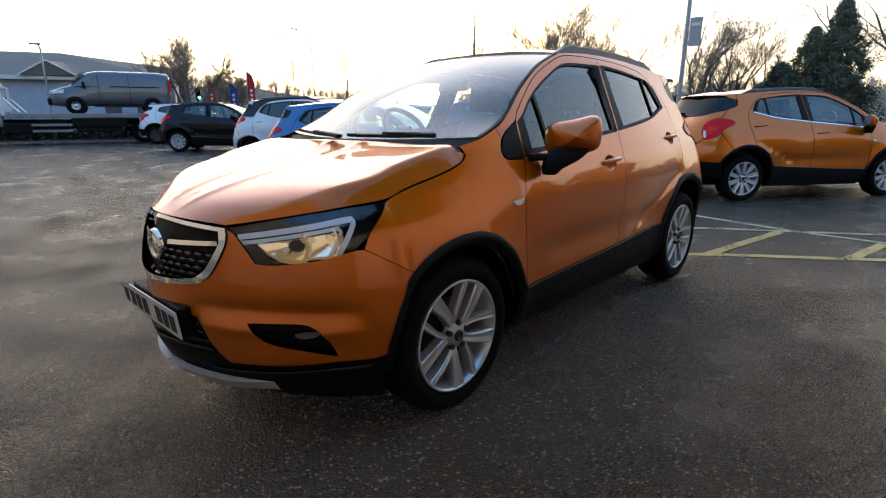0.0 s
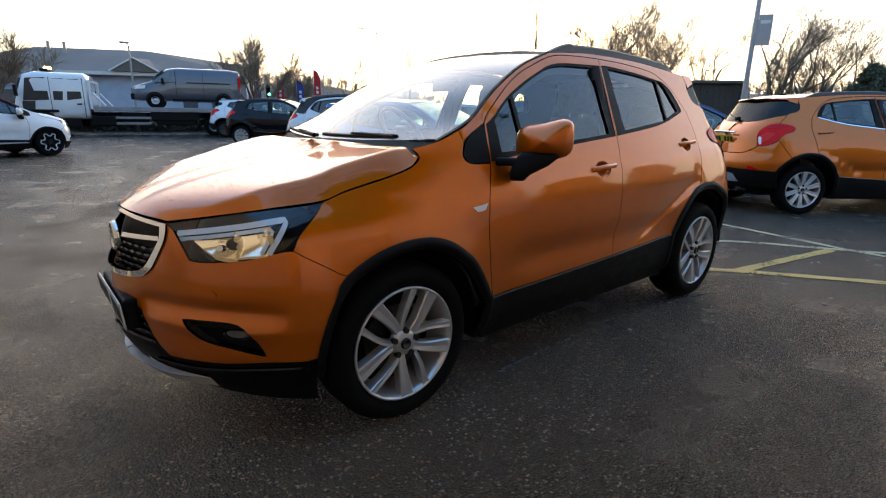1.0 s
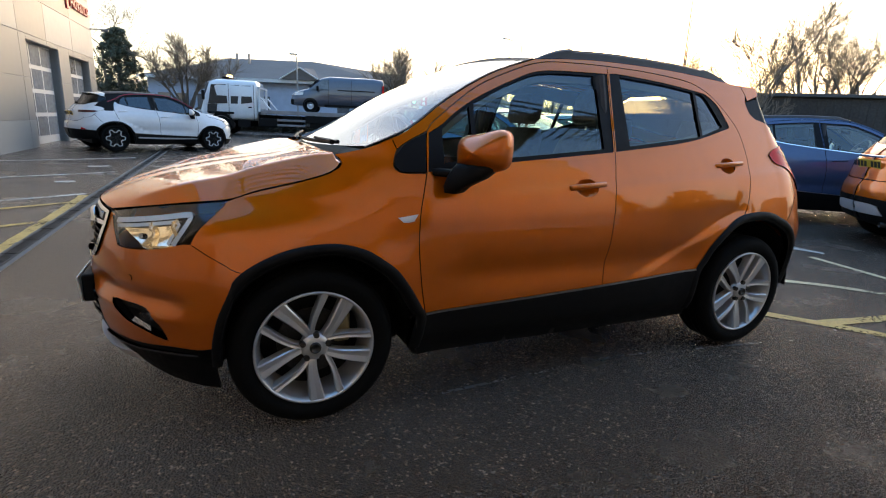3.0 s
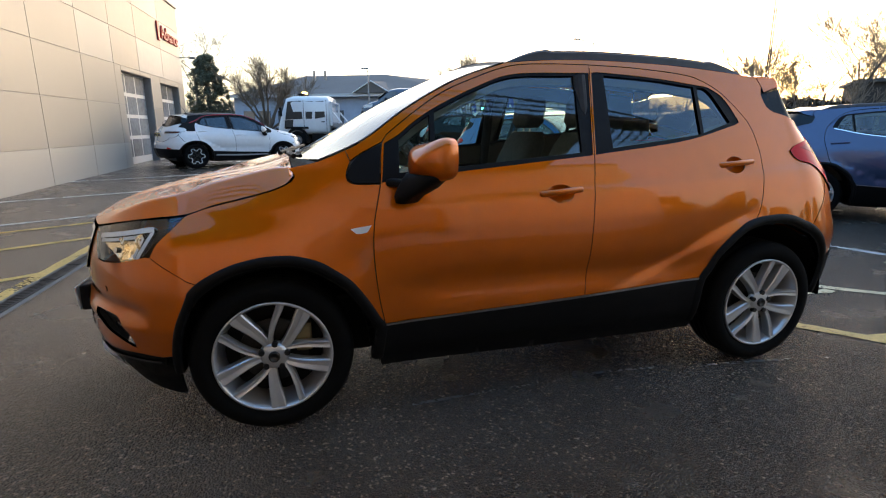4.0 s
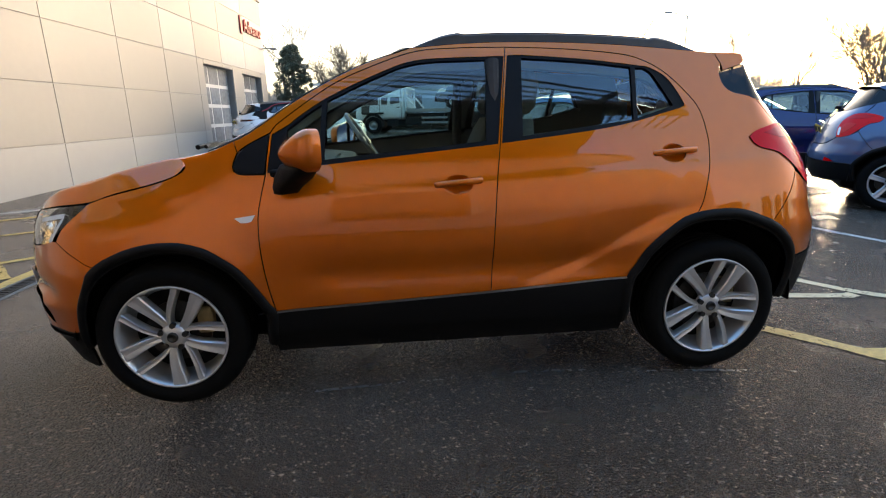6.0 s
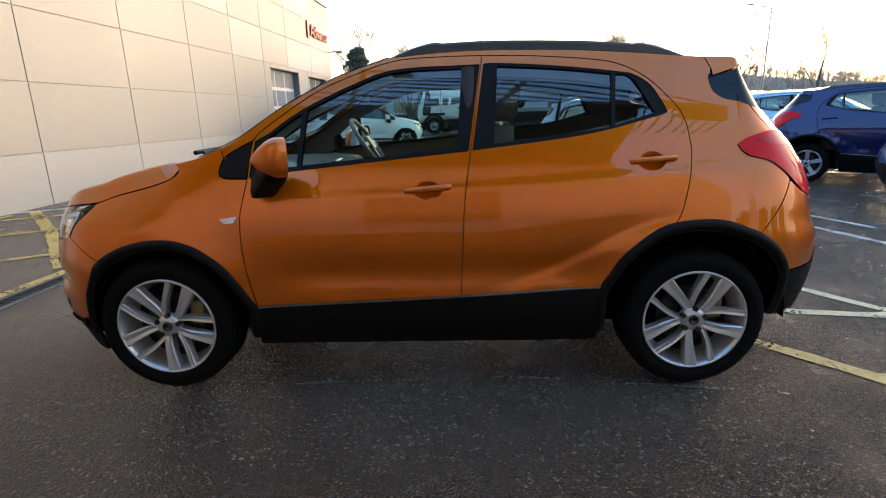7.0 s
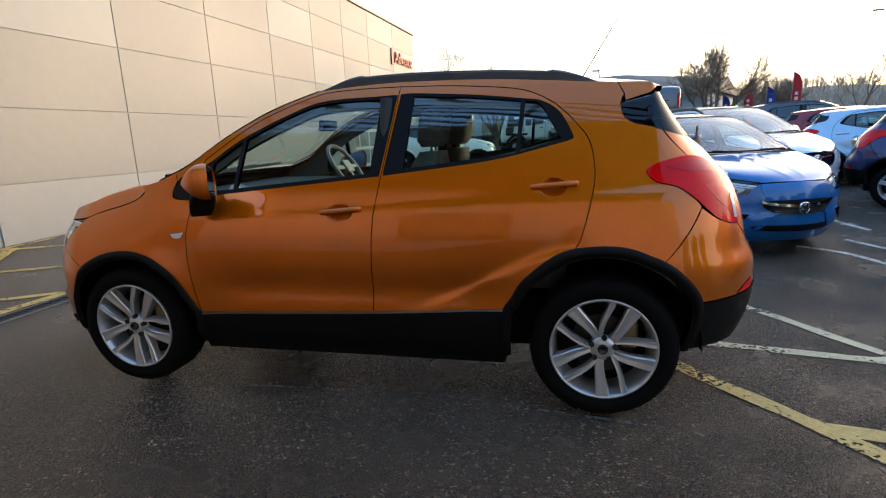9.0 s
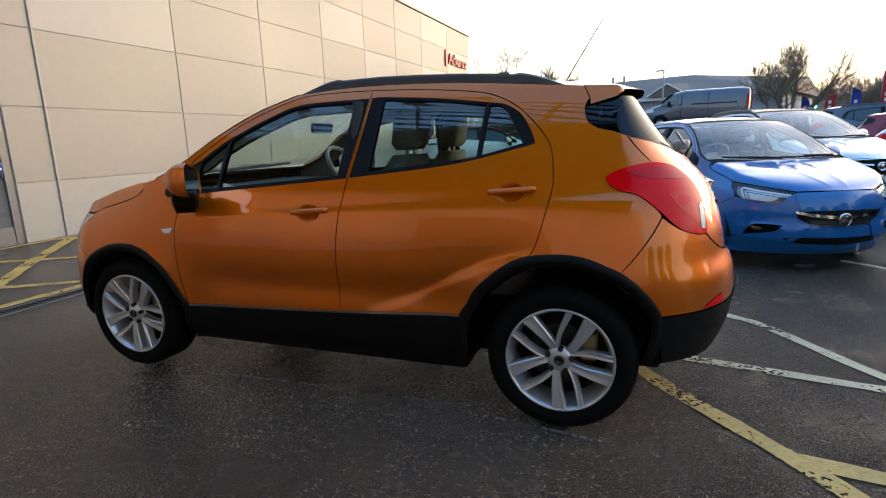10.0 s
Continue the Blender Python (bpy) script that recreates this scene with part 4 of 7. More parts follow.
        soft_block("mirror_foot", [(-.005, .10, -.155, .045, .03), (0.0, .09, -.13, .055, .045), (.005, .05, -.095, .058, .075), (.01, .02, -.062, .055, .085), (.01, .01, -.045, .05, .08)], M_black, mi)
        bm = bmesh.new()
        add_box(bm, (.05, .09, .03), (.0, .15, -.085), .01)
        part("mirror_arm", bm, M_black, mi)
        for ax in axle:
            wheel_at(root, (ax, track * s, wheel[0]), wheel[0], wheel[1], wheel[2], 1 if near else -1, rim_mat, wheel[3], detail)
    # across the car
    hood_e = [tuple(side(a, b)) for a, b in ((-.985, .862), (-.789, .897), (-.58, .927), (-.284, .949), (-.2, .976), (-.011, 1.021), (.06, 1.042), (.10, 1.060), (.130, 1.090))]
    hood_c = [(-.815, 0, .874), (-.70, 0, .935), (-.52, 0, .990), (-.28, 0, 1.037), (-.17, 0, 1.053), (-.03, 0, 1.078), (.04, 0, 1.100), (.08, 0, 1.114), (.11, 0, 1.126)]
    hs_ = spanner(hood_e, hood_c, 2.7)

    RIDGE = pchip([(0, .0), (.15, .035), (.3, .073), (.4, .086), (.55, .088), (.7, .083), (.85, .066), (1, .04)])

    def hood(a, b):
        P = hs_(a, b)
        u = np.abs(np.broadcast_arrays(np.asarray(a, float), np.asarray(b, float))[0])
        mid_z, edge_z = hs_(0 * u, b)[..., 2], hs_(0 * u + 1, b)[..., 2]
        # almost level top plane, then a steep facet down to the wing
        ridge_z = edge_z + RIDGE(np.broadcast_to(np.asarray(b, float), u.shape))
        top = mid_z + (ridge_z - mid_z) * (u / .925) ** 2
        facet = edge_z + (ridge_z - edge_z) * (1 - u) / .075
        keel = .5 * (top + facet - np.sqrt((top - facet) ** 2 + .00005))
        k = step01(.0, .16, b) * (1 - step01(.93, 1.0, b))
        P[..., 2] = P[..., 2] * (1 - k) + keel * k + .005 * np.exp(-((u - .16) / .05) ** 2) * k
        return P
    bon = grid_sheet("bonnet", wp(hood), -1, 1, 0, 1, 121 if detail else 41, 40 if detail else 20, coat, root, thick=.02)
    grid_sheet("roof", wp(spanner([tuple(side(a, b)) for a, b in ROOF_E], [(1.06, 0, 1.608), (1.33, 0, 1.640), (1.6, 0, 1.648), (2.0, 0, 1.640), (2.36, 0, 1.614), (2.63, 0, 1.590)], 3.0)),
               -1, 1, 0, 1, 31, 30, roof_mat or coat, root, thick=.015)
    ws = spanner([tuple(side(a, b)) for a, b in ((.235, 1.150), (.415, 1.226), (.638, 1.373), (.882, 1.499), (1.12, 1.580))],
                 [(.10, 0, 1.125), (.30, 0, 1.232), (.55, 0, 1.375), (.82, 0, 1.505), (1.06, 0, 1.606)], 2.2)
    wsp = grid_sheet("windscreen", wp(ws), -.975, .975, .02, .99, 25, 20, M_screen, root, thick=0)
    wsp.visible_shadow = False
    for q in (-1, 1):
        grid_sheet("screen_edge", wp(ws), .978 * q, 1.0 * q, .0, 1, 4, 20, M_black, root, thick=.004, off=.002)
    grid_sheet("screen_edge", wp(ws), -1, 1, .955, 1.0, 20, 4, M_black, root, thick=.004, off=.001)
    cowl = spanner([tuple(side(.15, 1.070)), tuple(side(.24, 1.138))], [(.06, 0, 1.085), (.15, 0, 1.142)], 2.2)
    grid_sheet("scuttle_panel", wp(cowl), -.97, .97, 0, 1, 24, 5, M_black, root, thick=.02)
    wsf = wp(ws)
    for a0, a1, b0, b1 in ((-.74, .0, .005, .02), (.06, .80, .005, .03)):
        bm = bmesh.new()
        q = [Vector(wsf(np.array([a0 + (a1 - a0) * k / 8]), np.array([b0 + (b1 - b0) * k / 8]))[0]) + Vector((-.012, 0, .02)) for k in range(9)]
        for k in range(8):
            add_tube(bm, q[k], q[k + 1], .009, .009, 6)
        arm = Vector(wsf(np.array([a0 + .55 * (a1 - a0)]), np.array([.02]))[0]) + Vector((-.01, 0, .030))
        add_tube(bm, q[0] + Vector((-.03, -.02, .0)), arm, .012, .007, 6)
        part("wiper", bm, M_black, root)
    sp_e = [tuple(side(2.61, 1.548)), tuple(side(2.75, 1.543)), tuple(side(2.92, 1.523))]
    grid_sheet("spoiler", wp(spanner(sp_e, [(2.63, 0, 1.592), (2.76, 0, 1.568), (2.88, 0, 1.54)], 2.5)), -1, 1, 0, 1, 31, 8, coat, root, thick=.016)
    # under side, tail and roof fittings
    bm = bmesh.new()
    for x0, x1, hw, z0, z1 in ((-.62, -.42, .50, .26, .40), (-.42, .46, .55, .2, .5), (.46, 2.1, .76, .2, .36), (2.1, 3.0, .55, .22, .5), (3.0, 3.2, .5, .32, .5)):
        add_box(bm, (x1 - x0, hw * 2, z1 - z0), ((x0 + x1) / 2, 0, (z0 + z1) / 2), .02)
    ub = part("underbody", bm, M_black, root)
    if warp:
        for v in ub.data.vertices:
            v.co = Vector(warp(np.array([tuple(v.co)]))[0])
    if rails:
        for s in (-1, 1):
            vs, fs = [], []
            N = 40
            for i in range(N + 1):
                q = i / N
                x = 1.14 + q * 1.38
                e = side(np.array([x]), pchip(ROOF_E)(np.array([x])))[0]
                hgt = .046 * min(1, math.sin(min(q, 1 - q) / .16 * math.pi / 2) if min(q, 1 - q) < .16 else 1) * (1 - .18 * (.16 < q < .84)) + .004
                for dy, dz in ((-.004, -.004), (.004, hgt * .8), (.018, hgt), (.036, hgt * .9), (.046, .0)):
                    vs.append((x, (e[1] + dy + .008) * -s, e[2] + dz))
            for i in range(N):
                for k in range(4):
                    f = (i * 5 + k, (i + 1) * 5 + k, (i + 1) * 5 + k + 1, i * 5 + k + 1)
                    fs.append(f if s < 0 else f[::-1])
            fs += [tuple(range(5)), tuple(range(N * 5 + 4, N * 5 - 1, -1))]
            if warp:
                vs = [tuple(warp(np.array([v]))[0]) for v in vs]
            rl = mesh_object("roof_rail", vs, fs, M_rail, root, smooth=False)
            if detail and s < 0:
                st = []
                for i in range(6, N - 6):
                    a = vs[i * 5 + 2]
                    st += [(a[0], a[1] - .004, a[2] + .002), (a[0], a[1] + .012, a[2] + .0015)]
                mesh_object("bright_strip", st, [(2 * i, 2 * i + 2, 2 * i + 3, 2 * i + 1) for i in range(len(st) // 2 - 1)], M_steel, rl)
    tp = (lambda p: tuple(warp(np.array([p]))[0])) if warp else (lambda p: p)
    tube("aerial", tp((2.46, 0, 1.605)), tuple(Vector(tp((2.46, 0, 1.605))) + Vector((.20, 0, .33))), .004, M_black, root, .002, 6)
    bm = bmesh.new()
    add_box(bm, (.10, .05, .03), tp((2.47, 0, 1.61)), .012)
    part("aerial_base", bm, M_black, root)
    bx, by, bz = tp((-.858, 0, .757))
    v, f = lathe([(.0, -.012), (.035, -.011), (.044, -.006), (.047, -.014), (.060, -.014), (.063, .004)], 28)
    bd = mesh_object("badge", v, f, M_chrome, root, smooth=True)
    bd.matrix_local = pose(bx + (.006 if detail else -.012), by, bz, 0, 0, -90)
    x, y, z = tp((-.893, 0, .492))
    if plate:
        plate_bars(root, (x - .006, 0, z), pose(0, 0, 0, 6, 0, -90), M_plate_w, width=.52 if detail else .43)
        box("plate_plinth", (.05, .50, .125), (x + .026, 0, z), M_black, root, .01)
    x, y, z = tp((3.20 if detail else 3.235, 0, .98))
    plate_bars(root, (x + (.014 if detail else .030), 0, z), pose(0, 0, 0, 6 if detail else 14, 0, 90), M_plate_y, width=.40 if detail else .48)
    x, y, z = tp((3.20 if detail else 3.24, 0, 1.075))
    box("gate_trim", (.03, .34 if detail else .50, .03), (x + .008, 0, z), M_chrome, root, .008)
    x, y, z = tp((3.05, 0, 1.245))
    bm = bmesh.new()
    add_box(bm, (.07, .06, .05), (x + .03, 0, z + .02), .015)
    add_tube(bm, (x + .045, 0, z + .02), (x - .03, -.32, z + .09), .008, .006, 6)
    part("rear_wiper", bm, M_silver if detail else M_black, root)
    def chin(a, b):
        k = .034 * (1 - step01(-1.02, -.84, a))
        return side(a, b) + np.stack([-.92 * k, -.30 * k, 0 * k], -1)
    for q in (1, -1):
        sv, n_ = [], 22
        for i in range(n_ + 1):
            a_ = -1.349 + .50 * i / n_
            low, high, back = chin(np.array([a_]), np.array([.224]))[0], chin(np.array([a_]), np.array([.264]))[0], side(np.array([a_]), np.array([.270]))[0]
            sv += [tuple((warp(np.array([p]))[0] if warp else p) * [1, q, 1]) for p in (side(np.array([a_]), np.array([.222]))[0], low, high, back)]
        mesh_object("skid_strip", sv, [tuple((4 * i + k, 4 * i + k + 1, 4 * i + k + 5, 4 * i + k + 4)[::q]) for i in range(n_) for k in range(3)], M_silver if detail else M_rail, root)
    cabin(root, wp)
    if warp:
        for o in root.children_recursive:
            if o.name.split(".")[0] in ("front_seat", "headrest", "headrest_post", "rear_seat", "dashboard", "pillar_trim"):
                for v in o.data.vertices:
                    v.co = Vector(warp(np.array([tuple(v.co)]))[0])
            elif o.name.split(".")[0] in ("steering_wheel", "rear_view_mirror"):
                o.location = Vector(warp(np.array([tuple(o.location)]))[0])
    return root


# ---- ground and building ----
def softplus(v):
    return np.log1p(np.exp(np.clip(np.asarray(v, float) * 2, -40, 40))) / 2


def ground_z(x, y):
    """The yard: level under the car, rising gently away from it."""
    y = np.minimum(np.asarray(y, float), 45)
    x = np.clip(np.asarray(x, float), -12, 16)
    return .014 * softplus(y - 1) + .035 * softplus(-x - 2.2) + .0005 * softplus(x - 3.2) - .004


def stand(x, y, deg):
    """A car's pose on the ground: middle of the wheelbase at (x, y), nose towards deg (0: along +x)."""
    e = 1.0
    gx = float(ground_z(x + e, y) - ground_z(x - e, y)) / (2 * e)
    gy = float(ground_z(x, y + e) - ground_z(x, y - e)) / (2 * e)
    n = Vector((-gx, -gy, 1)).normalized()
    q = Vector((0, 0, 1)).rotation_difference(n).to_matrix().to_4x4()
    return Matrix.Translation((x, y, float(ground_z(x, y)) + .002)) @ q @ Matrix.Rotation(radians(deg + 180), 4, "Z") @ Matrix.Translation((-BASE / 2, 0, 0))


def asphalt():
    m = bpy.data.materials.new("wet_asphalt")
    m.use_nodes = True
    n, l = m.node_tree.nodes, m.node_tree.links
    b = n["Principled BSDF"]
    b.inputs["IOR"].default_value = 1.82
    b.inputs["Specular Tint"].default_value = (1.0, 0.80, 0.64, 1)
    co = n.new("ShaderNodeTexCoord")
    stones, fine, patch, damp = n.new("ShaderNodeTexVoronoi"), n.new("ShaderNodeTexNoise"), n.new("ShaderNodeTexNoise"), n.new("ShaderNodeTexNoise")
    stones.inputs["Scale"].default_value = 105
    fine.inputs["Scale"].default_value, fine.inputs["Detail"].default_value = 60, 6
    patch.inputs["Scale"].default_value, patch.inputs["Detail"].default_value = 0.55, 7
    damp.inputs["Scale"].default_value, damp.inputs["Detail"].default_value = 1.6, 6
    for t in (stones, fine, patch, damp):
        l.new(co.outputs["Object"], t.inputs["Vector"])
    ramp = n.new("ShaderNodeValToRGB")
    e = ramp.color_ramp.elements
    e[0].position, e[0].color = 0.0, (0.006, 0.005, 0.004, 1)
    e[1].position, e[1].color = 1.0, (0.16, 0.122, 0.092, 1)
    for at, shade_ in ((0.45, (0.021, 0.0148, 0.0105, 1)), (0.90, (0.042, 0.0305, 0.0225, 1))):
        e.new(at).color = shade_
    sep = n.new("ShaderNodeSeparateColor")
    l.new(stones.outputs["Color"], sep.inputs[0])
    l.new(sep.outputs[0], ramp.inputs["Fac"])
    shade = n.new("ShaderNodeMapRange")
    shade.inputs["From Min"].default_value, shade.inputs["From Max"].default_value = 0.35, 0.68
    shade.inputs["To Min"].default_value, shade.inputs["To Max"].default_value = 0.70, 1.35
    l.new(patch.outputs["Fac"], shade.inputs["Value"])
    # a few pale, dry patches
    spot, dry, pale = n.new("ShaderNodeTexNoise"), n.new("ShaderNodeMapRange"), n.new("ShaderNodeMath")
    spot.inputs["Scale"].default_value, spot.inputs["Detail"].default_value = 1.9, 9
    dry.inputs["From Min"].default_value, dry.inputs["From Max"].default_value = 0.60, 0.70
    dry.inputs["To Min"].default_value, dry.inputs["To Max"].default_value = 1.0, 1.9
    pale.operation = "MULTIPLY"
    l.new(co.outputs["Object"], spot.inputs["Vector"])
    l.new(spot.outputs["Fac"], dry.inputs["Value"])
    l.new(shade.outputs[0], pale.inputs[0])
    l.new(dry.outputs[0], pale.inputs[1])
    sc = n.new("ShaderNodeVectorMath")
    sc.operation = "SCALE"
    l.new(ramp.outputs["Color"], sc.inputs[0])
    l.new(pale.outputs[0], sc.inputs["Scale"])
    l.new(sc.outputs["Vector"], b.inputs["Base Color"])
    rr = n.new("ShaderNodeMapRange")
    rr.inputs["From Min"].default_value, rr.inputs["From Max"].default_value = 0.32, 0.66
    rr.inputs["To Min"].default_value, rr.inputs["To Max"].default_value = 0.12, 0.30
    l.new(damp.outputs["Fac"], rr.inputs["Value"])
    l.new(rr.outputs[0], b.inputs["Roughness"])
    mixh = n.new("ShaderNodeMath")
    mixh.operation = "MULTIPLY_ADD"
    mixh.inputs[1].default_value = 0.7
    l.new(fine.outputs["Fac"], mixh.inputs[0])
    inv = n.new("ShaderNodeMath")
    inv.operation = "SUBTRACT"
    inv.inputs[0].default_value = 1.0
    l.new(stones.outputs["Distance"], inv.inputs[1])
    l.new(inv.outputs[0], mixh.inputs[2])
    bp = n.new("ShaderNodeBump")
    bp.inputs["Strength"].default_value, bp.inputs["Distance"].default_value = 1.0, 0.013
    l.new(mixh.outputs[0], bp.inputs["Height"])
    l.new(bp.outputs["Normal"], b.inputs["Normal"])
    return m


def worn_paint(name, color, keep=0.5):
    """Road paint that has flaked off in places."""
    m = material(name, color, 0.6, vary=0.25, vary_scale=8, grain=0.6, grain_scale=90)
    n, l = m.node_tree.nodes, m.node_tree.links
    co, a, b2, r = n.new("ShaderNodeTexCoord"), n.new("ShaderNodeTexNoise"), n.new("ShaderNodeTexNoise"), n.new("ShaderNodeMapRange")
    a.inputs["Scale"].default_value, a.inputs["Detail"].default_value = 38, 6
    b2.inputs["Scale"].default_value, b2.inputs["Detail"].default_value = 3.0, 4
    ad = n.new("ShaderNodeMath")
    for t in (a, b2):
        l.new(co.outputs["Object"], t.inputs["Vector"])
    l.new(a.outputs["Fac"], ad.inputs[0])
    l.new(b2.outputs["Fac"], ad.inputs[1])
    r.inputs["From Min"].default_value, r.inputs["From Max"].default_value = 1.0 - keep * .4, 1.06 - keep * .4
    l.new(ad.outputs[0], r.inputs["Value"])
    l.new(r.outputs[0], n["Principled BSDF"].inputs["Alpha"])
    return m


M_asphalt = asphalt()
M_panel = material("pale_wall_panel", (0.268, 0.254, 0.23), 0.5, vary=0.05, vary_scale=1.5, grain=0.03, grain_scale=40, wear=0.08)
M_panel2 = material("white_wall_panel", (0.32, 0.312, 0.292), 0.5, vary=0.04, vary_scale=1.5, grain=0.03, grain_scale=40, wear=0.08)
M_panel3 = material("grey_wall_panel", (0.33, 0.325, 0.32), 0.5, vary=0.05, vary_scale=1.5)
M_joint = material("grey_joint", (0.31, 0.30, 0.29), 0.6, vary=0.1)
M_frame = material("grey_aluminium", (0.16, 0.16, 0.165), 0.45, 0.4, vary=0.1)
M_yellow = worn_paint("worn_yellow_line", (0.47, 0.31, 0.085), 0.42)
M_cream = worn_paint("worn_pale_yellow_line", (0.46, 0.385, 0.23), 0.38)
M_white = worn_paint("worn_white_line", (0.48, 0.465, 0.43), 0.38)
M_scuff = worn_paint("faint_scuff", (0.10, 0.095, 0.09), 0.02)
M_iron = material("cast_iron_grate", (0.035, 0.034, 0.033), 0.6, 0.6, vary=0.3, vary_scale=20, grain=0.2)
M_concrete = material("concrete", (0.125, 0.12, 0.113), 0.85, vary=0.2, vary_scale=5, grain=0.3, grain_scale=60)
M_south = material("white_showroom_panel", (0.46, 0.44, 0.41), 0.5, vary=0.05, vary_scale=1.5, grain=0.03, grain_scale=40)
M_canopy = material("dark_canopy_steel", (0.022, 0.023, 0.026), 0.5, 0.3, vary=0.15)
M_soffit = material("dark_grey_soffit", (0.06, 0.06, 0.062), 0.6, vary=0.1)
M_signred = material("red_sign_letters", (0.35, 0.012, 0.012), 0.4)

u = np.sinh(np.linspace(-5.2, 5.2, 150)) * 3.2
gx, gy = np.meshgrid(u + 1.5, u + 1.0, indexing="ij")
n = len(u)
mesh_object("ground", np.stack([gx.ravel(), gy.ravel(), ground_z(gx, gy).ravel()], 1),
            [(i * n + j, (i + 1) * n + j, (i + 1) * n + j + 1, i * n + j + 1) for i in range(n - 1) for j in range(n - 1)], M_asphalt, smooth=True)
tagged(bpy.data.objects["ground"], "dark wet asphalt yard with coarse stone grain", "ground", kind="structure")


def road_line(name, pts, width, mat, label):
    """A painted strip along points, 4 mm above the asphalt."""
    c = np.array(curve_points(pts, .15)) if len(pts) > 2 else np.array(curve_points(pts, .15))
    t = np.gradient(c, axis=0)
    t /= np.linalg.norm(t, axis=1)[:, None]
    nn = np.stack([-t[:, 1], t[:, 0]], 1) * width / 2
    jit = 1 + .10 * np.sin(np.arange(len(c)) * 2.3)[:, None]
    a, b = c + nn * jit, c - nn * jit
    v = [(p[0], p[1], float(ground_z(*p)) + .005) for q in zip(a, b) for p in q]
    f = [(2 * i, 2 * i + 1, 2 * i + 3, 2 * i + 2) for i in range(len(c) - 1)]
    ob = mesh_object(name, v, f, mat)
    return tagged(ob, label, "road marking", "painted lines", "structure")


Y, C_, Wt = (M_yellow, "worn yellow hatching line painted on the asphalt"), (M_cream, "faded pale yellow line painted on the asphalt"), (M_white, "worn white bay line painted on the asphalt")
for pts, wd, (mt, lb) in (
        ([(2.55, .55), (3.03, -.22), (3.55, -.86), (4.35, -2.03), (5.5, -3.75)], .10, Y), ([(3.35, 1.12), (3.70, .93), (4.2, .13), (4.7, -.37), (5.27, -1.34), (6.2, -2.85)], .085, C_),
        ([(3.10, .18), (4.13, .0), (4.2, .02)], .085, C_), ([(3.53, -.80), (4.3, -.93), (5.05, -1.07)], .10, Y), ([(4.15, -1.77), (5.10, -1.96)], .10, Y), ([(4.85, -2.78), (5.75, -2.95)], .10, Y),
        ([(5.56, .54), (5.45, -.1), (5.2, -1.2), (5.15, -1.96)], .08, C_),
        ([(4.87, 3.0), (5.18, 2.72), (5.49, 1.81), (5.9, .6)], .08, Wt), ([(5.5, 3.35), (5.88, 2.35)], .07, Wt), ([(5.9, 4.7), (6.0, 3.9)], .08, Wt), ([(4.6, 3.6), (3.0, 7.2)], .08, Wt),
        ([(-4.6, 9.45), (-1.95, 11.4)], .09, Wt), ([(-4.7, 6.45), (-1.95, 8.55)], .09, Wt), ([(-4.8, 3.7), (-1.98, 5.85)], .09, Wt),
        ([(-4.75, 3.1), (-2.0, 5.15)], .09, Y), ([(-4.8, 1.85), (-2.1, 3.85)], .09, Y), ([(-4.75, .25), (-2.1, 2.25)], .09, Y), ([(-4.8, -1.4), (-2.15, .7)], .09, Y),
        ([(-2.28, -2.6), (-2.25, -.4), (-2.12, 1.5), (-2.0, 4.4), (-1.98, 5.7)], .11, Y), ([(-4.84, -1.0), (-4.74, 1.3), (-4.62, 3.6)], .08, Y),
        ([(-4.62, 2.1), (-3.75, 1.0), (-2.35, -.6)], .14, Y), ([(-4.55, 3.9), (-3.3, 2.6), (-2.25, 1.35)], .14, Y),
        ([(.6, -.80), (1.68, -.75), (2.09, -.81), (2.59, -.87), (3.0, -.94)], .022, (M_scuff, "faint pale scuff line on the asphalt")), ([(-2.6, 7.05), (-2.35, 7.15)], .16, Wt), ([(-2.55, 9.35), (-2.2, 9.5)], .16, Wt)):
    road_line("painted_line", pts, wd, mt, lb)

# drain channel with its grating
drain = thing("drain_channel", Matrix.Identity(4), "dark iron grating of a drain channel set in concrete", "drain", kind="structure")
ys = np.arange(-4.0, 16.2, .5)
dx = lambda y: -2.02 + .040 * (y - .5)
for i, y in enumerate(ys):
    x = dx(y + .25)
    z = float(ground_z(x, y + .25))
    bm = bmesh.new()
    for k in range(12):
        add_box(bm, (.085, .022, .012), (0, -.229 + k * .0417, 0))
    for s in (-.052, .052):
        add_box(bm, (.018, .498, .016), (s, 0, 0))
    o = part("grating", bm, M_iron, drain)
    o.matrix_local = pose(x, y + .25, z + .002, 0, 0, -2.3)
for s in (-.082, .082):
    v, f = [], []
    for y in ys:
        x = dx(y) + s
        for d, h in ((-.022, 0), (-.022, .005), (.022, .005), (.022, 0)):
            v.append((x + d, y, float(ground_z(x, y)) + h))
    f = [(4 * i + k, 4 * i + k + 1, 4 * i + k + 5, 4 * i + k + 4) for i in range(len(ys) - 1) for k in range(3)]
    mesh_object("concrete_edge", v, f, M_concrete, drain)

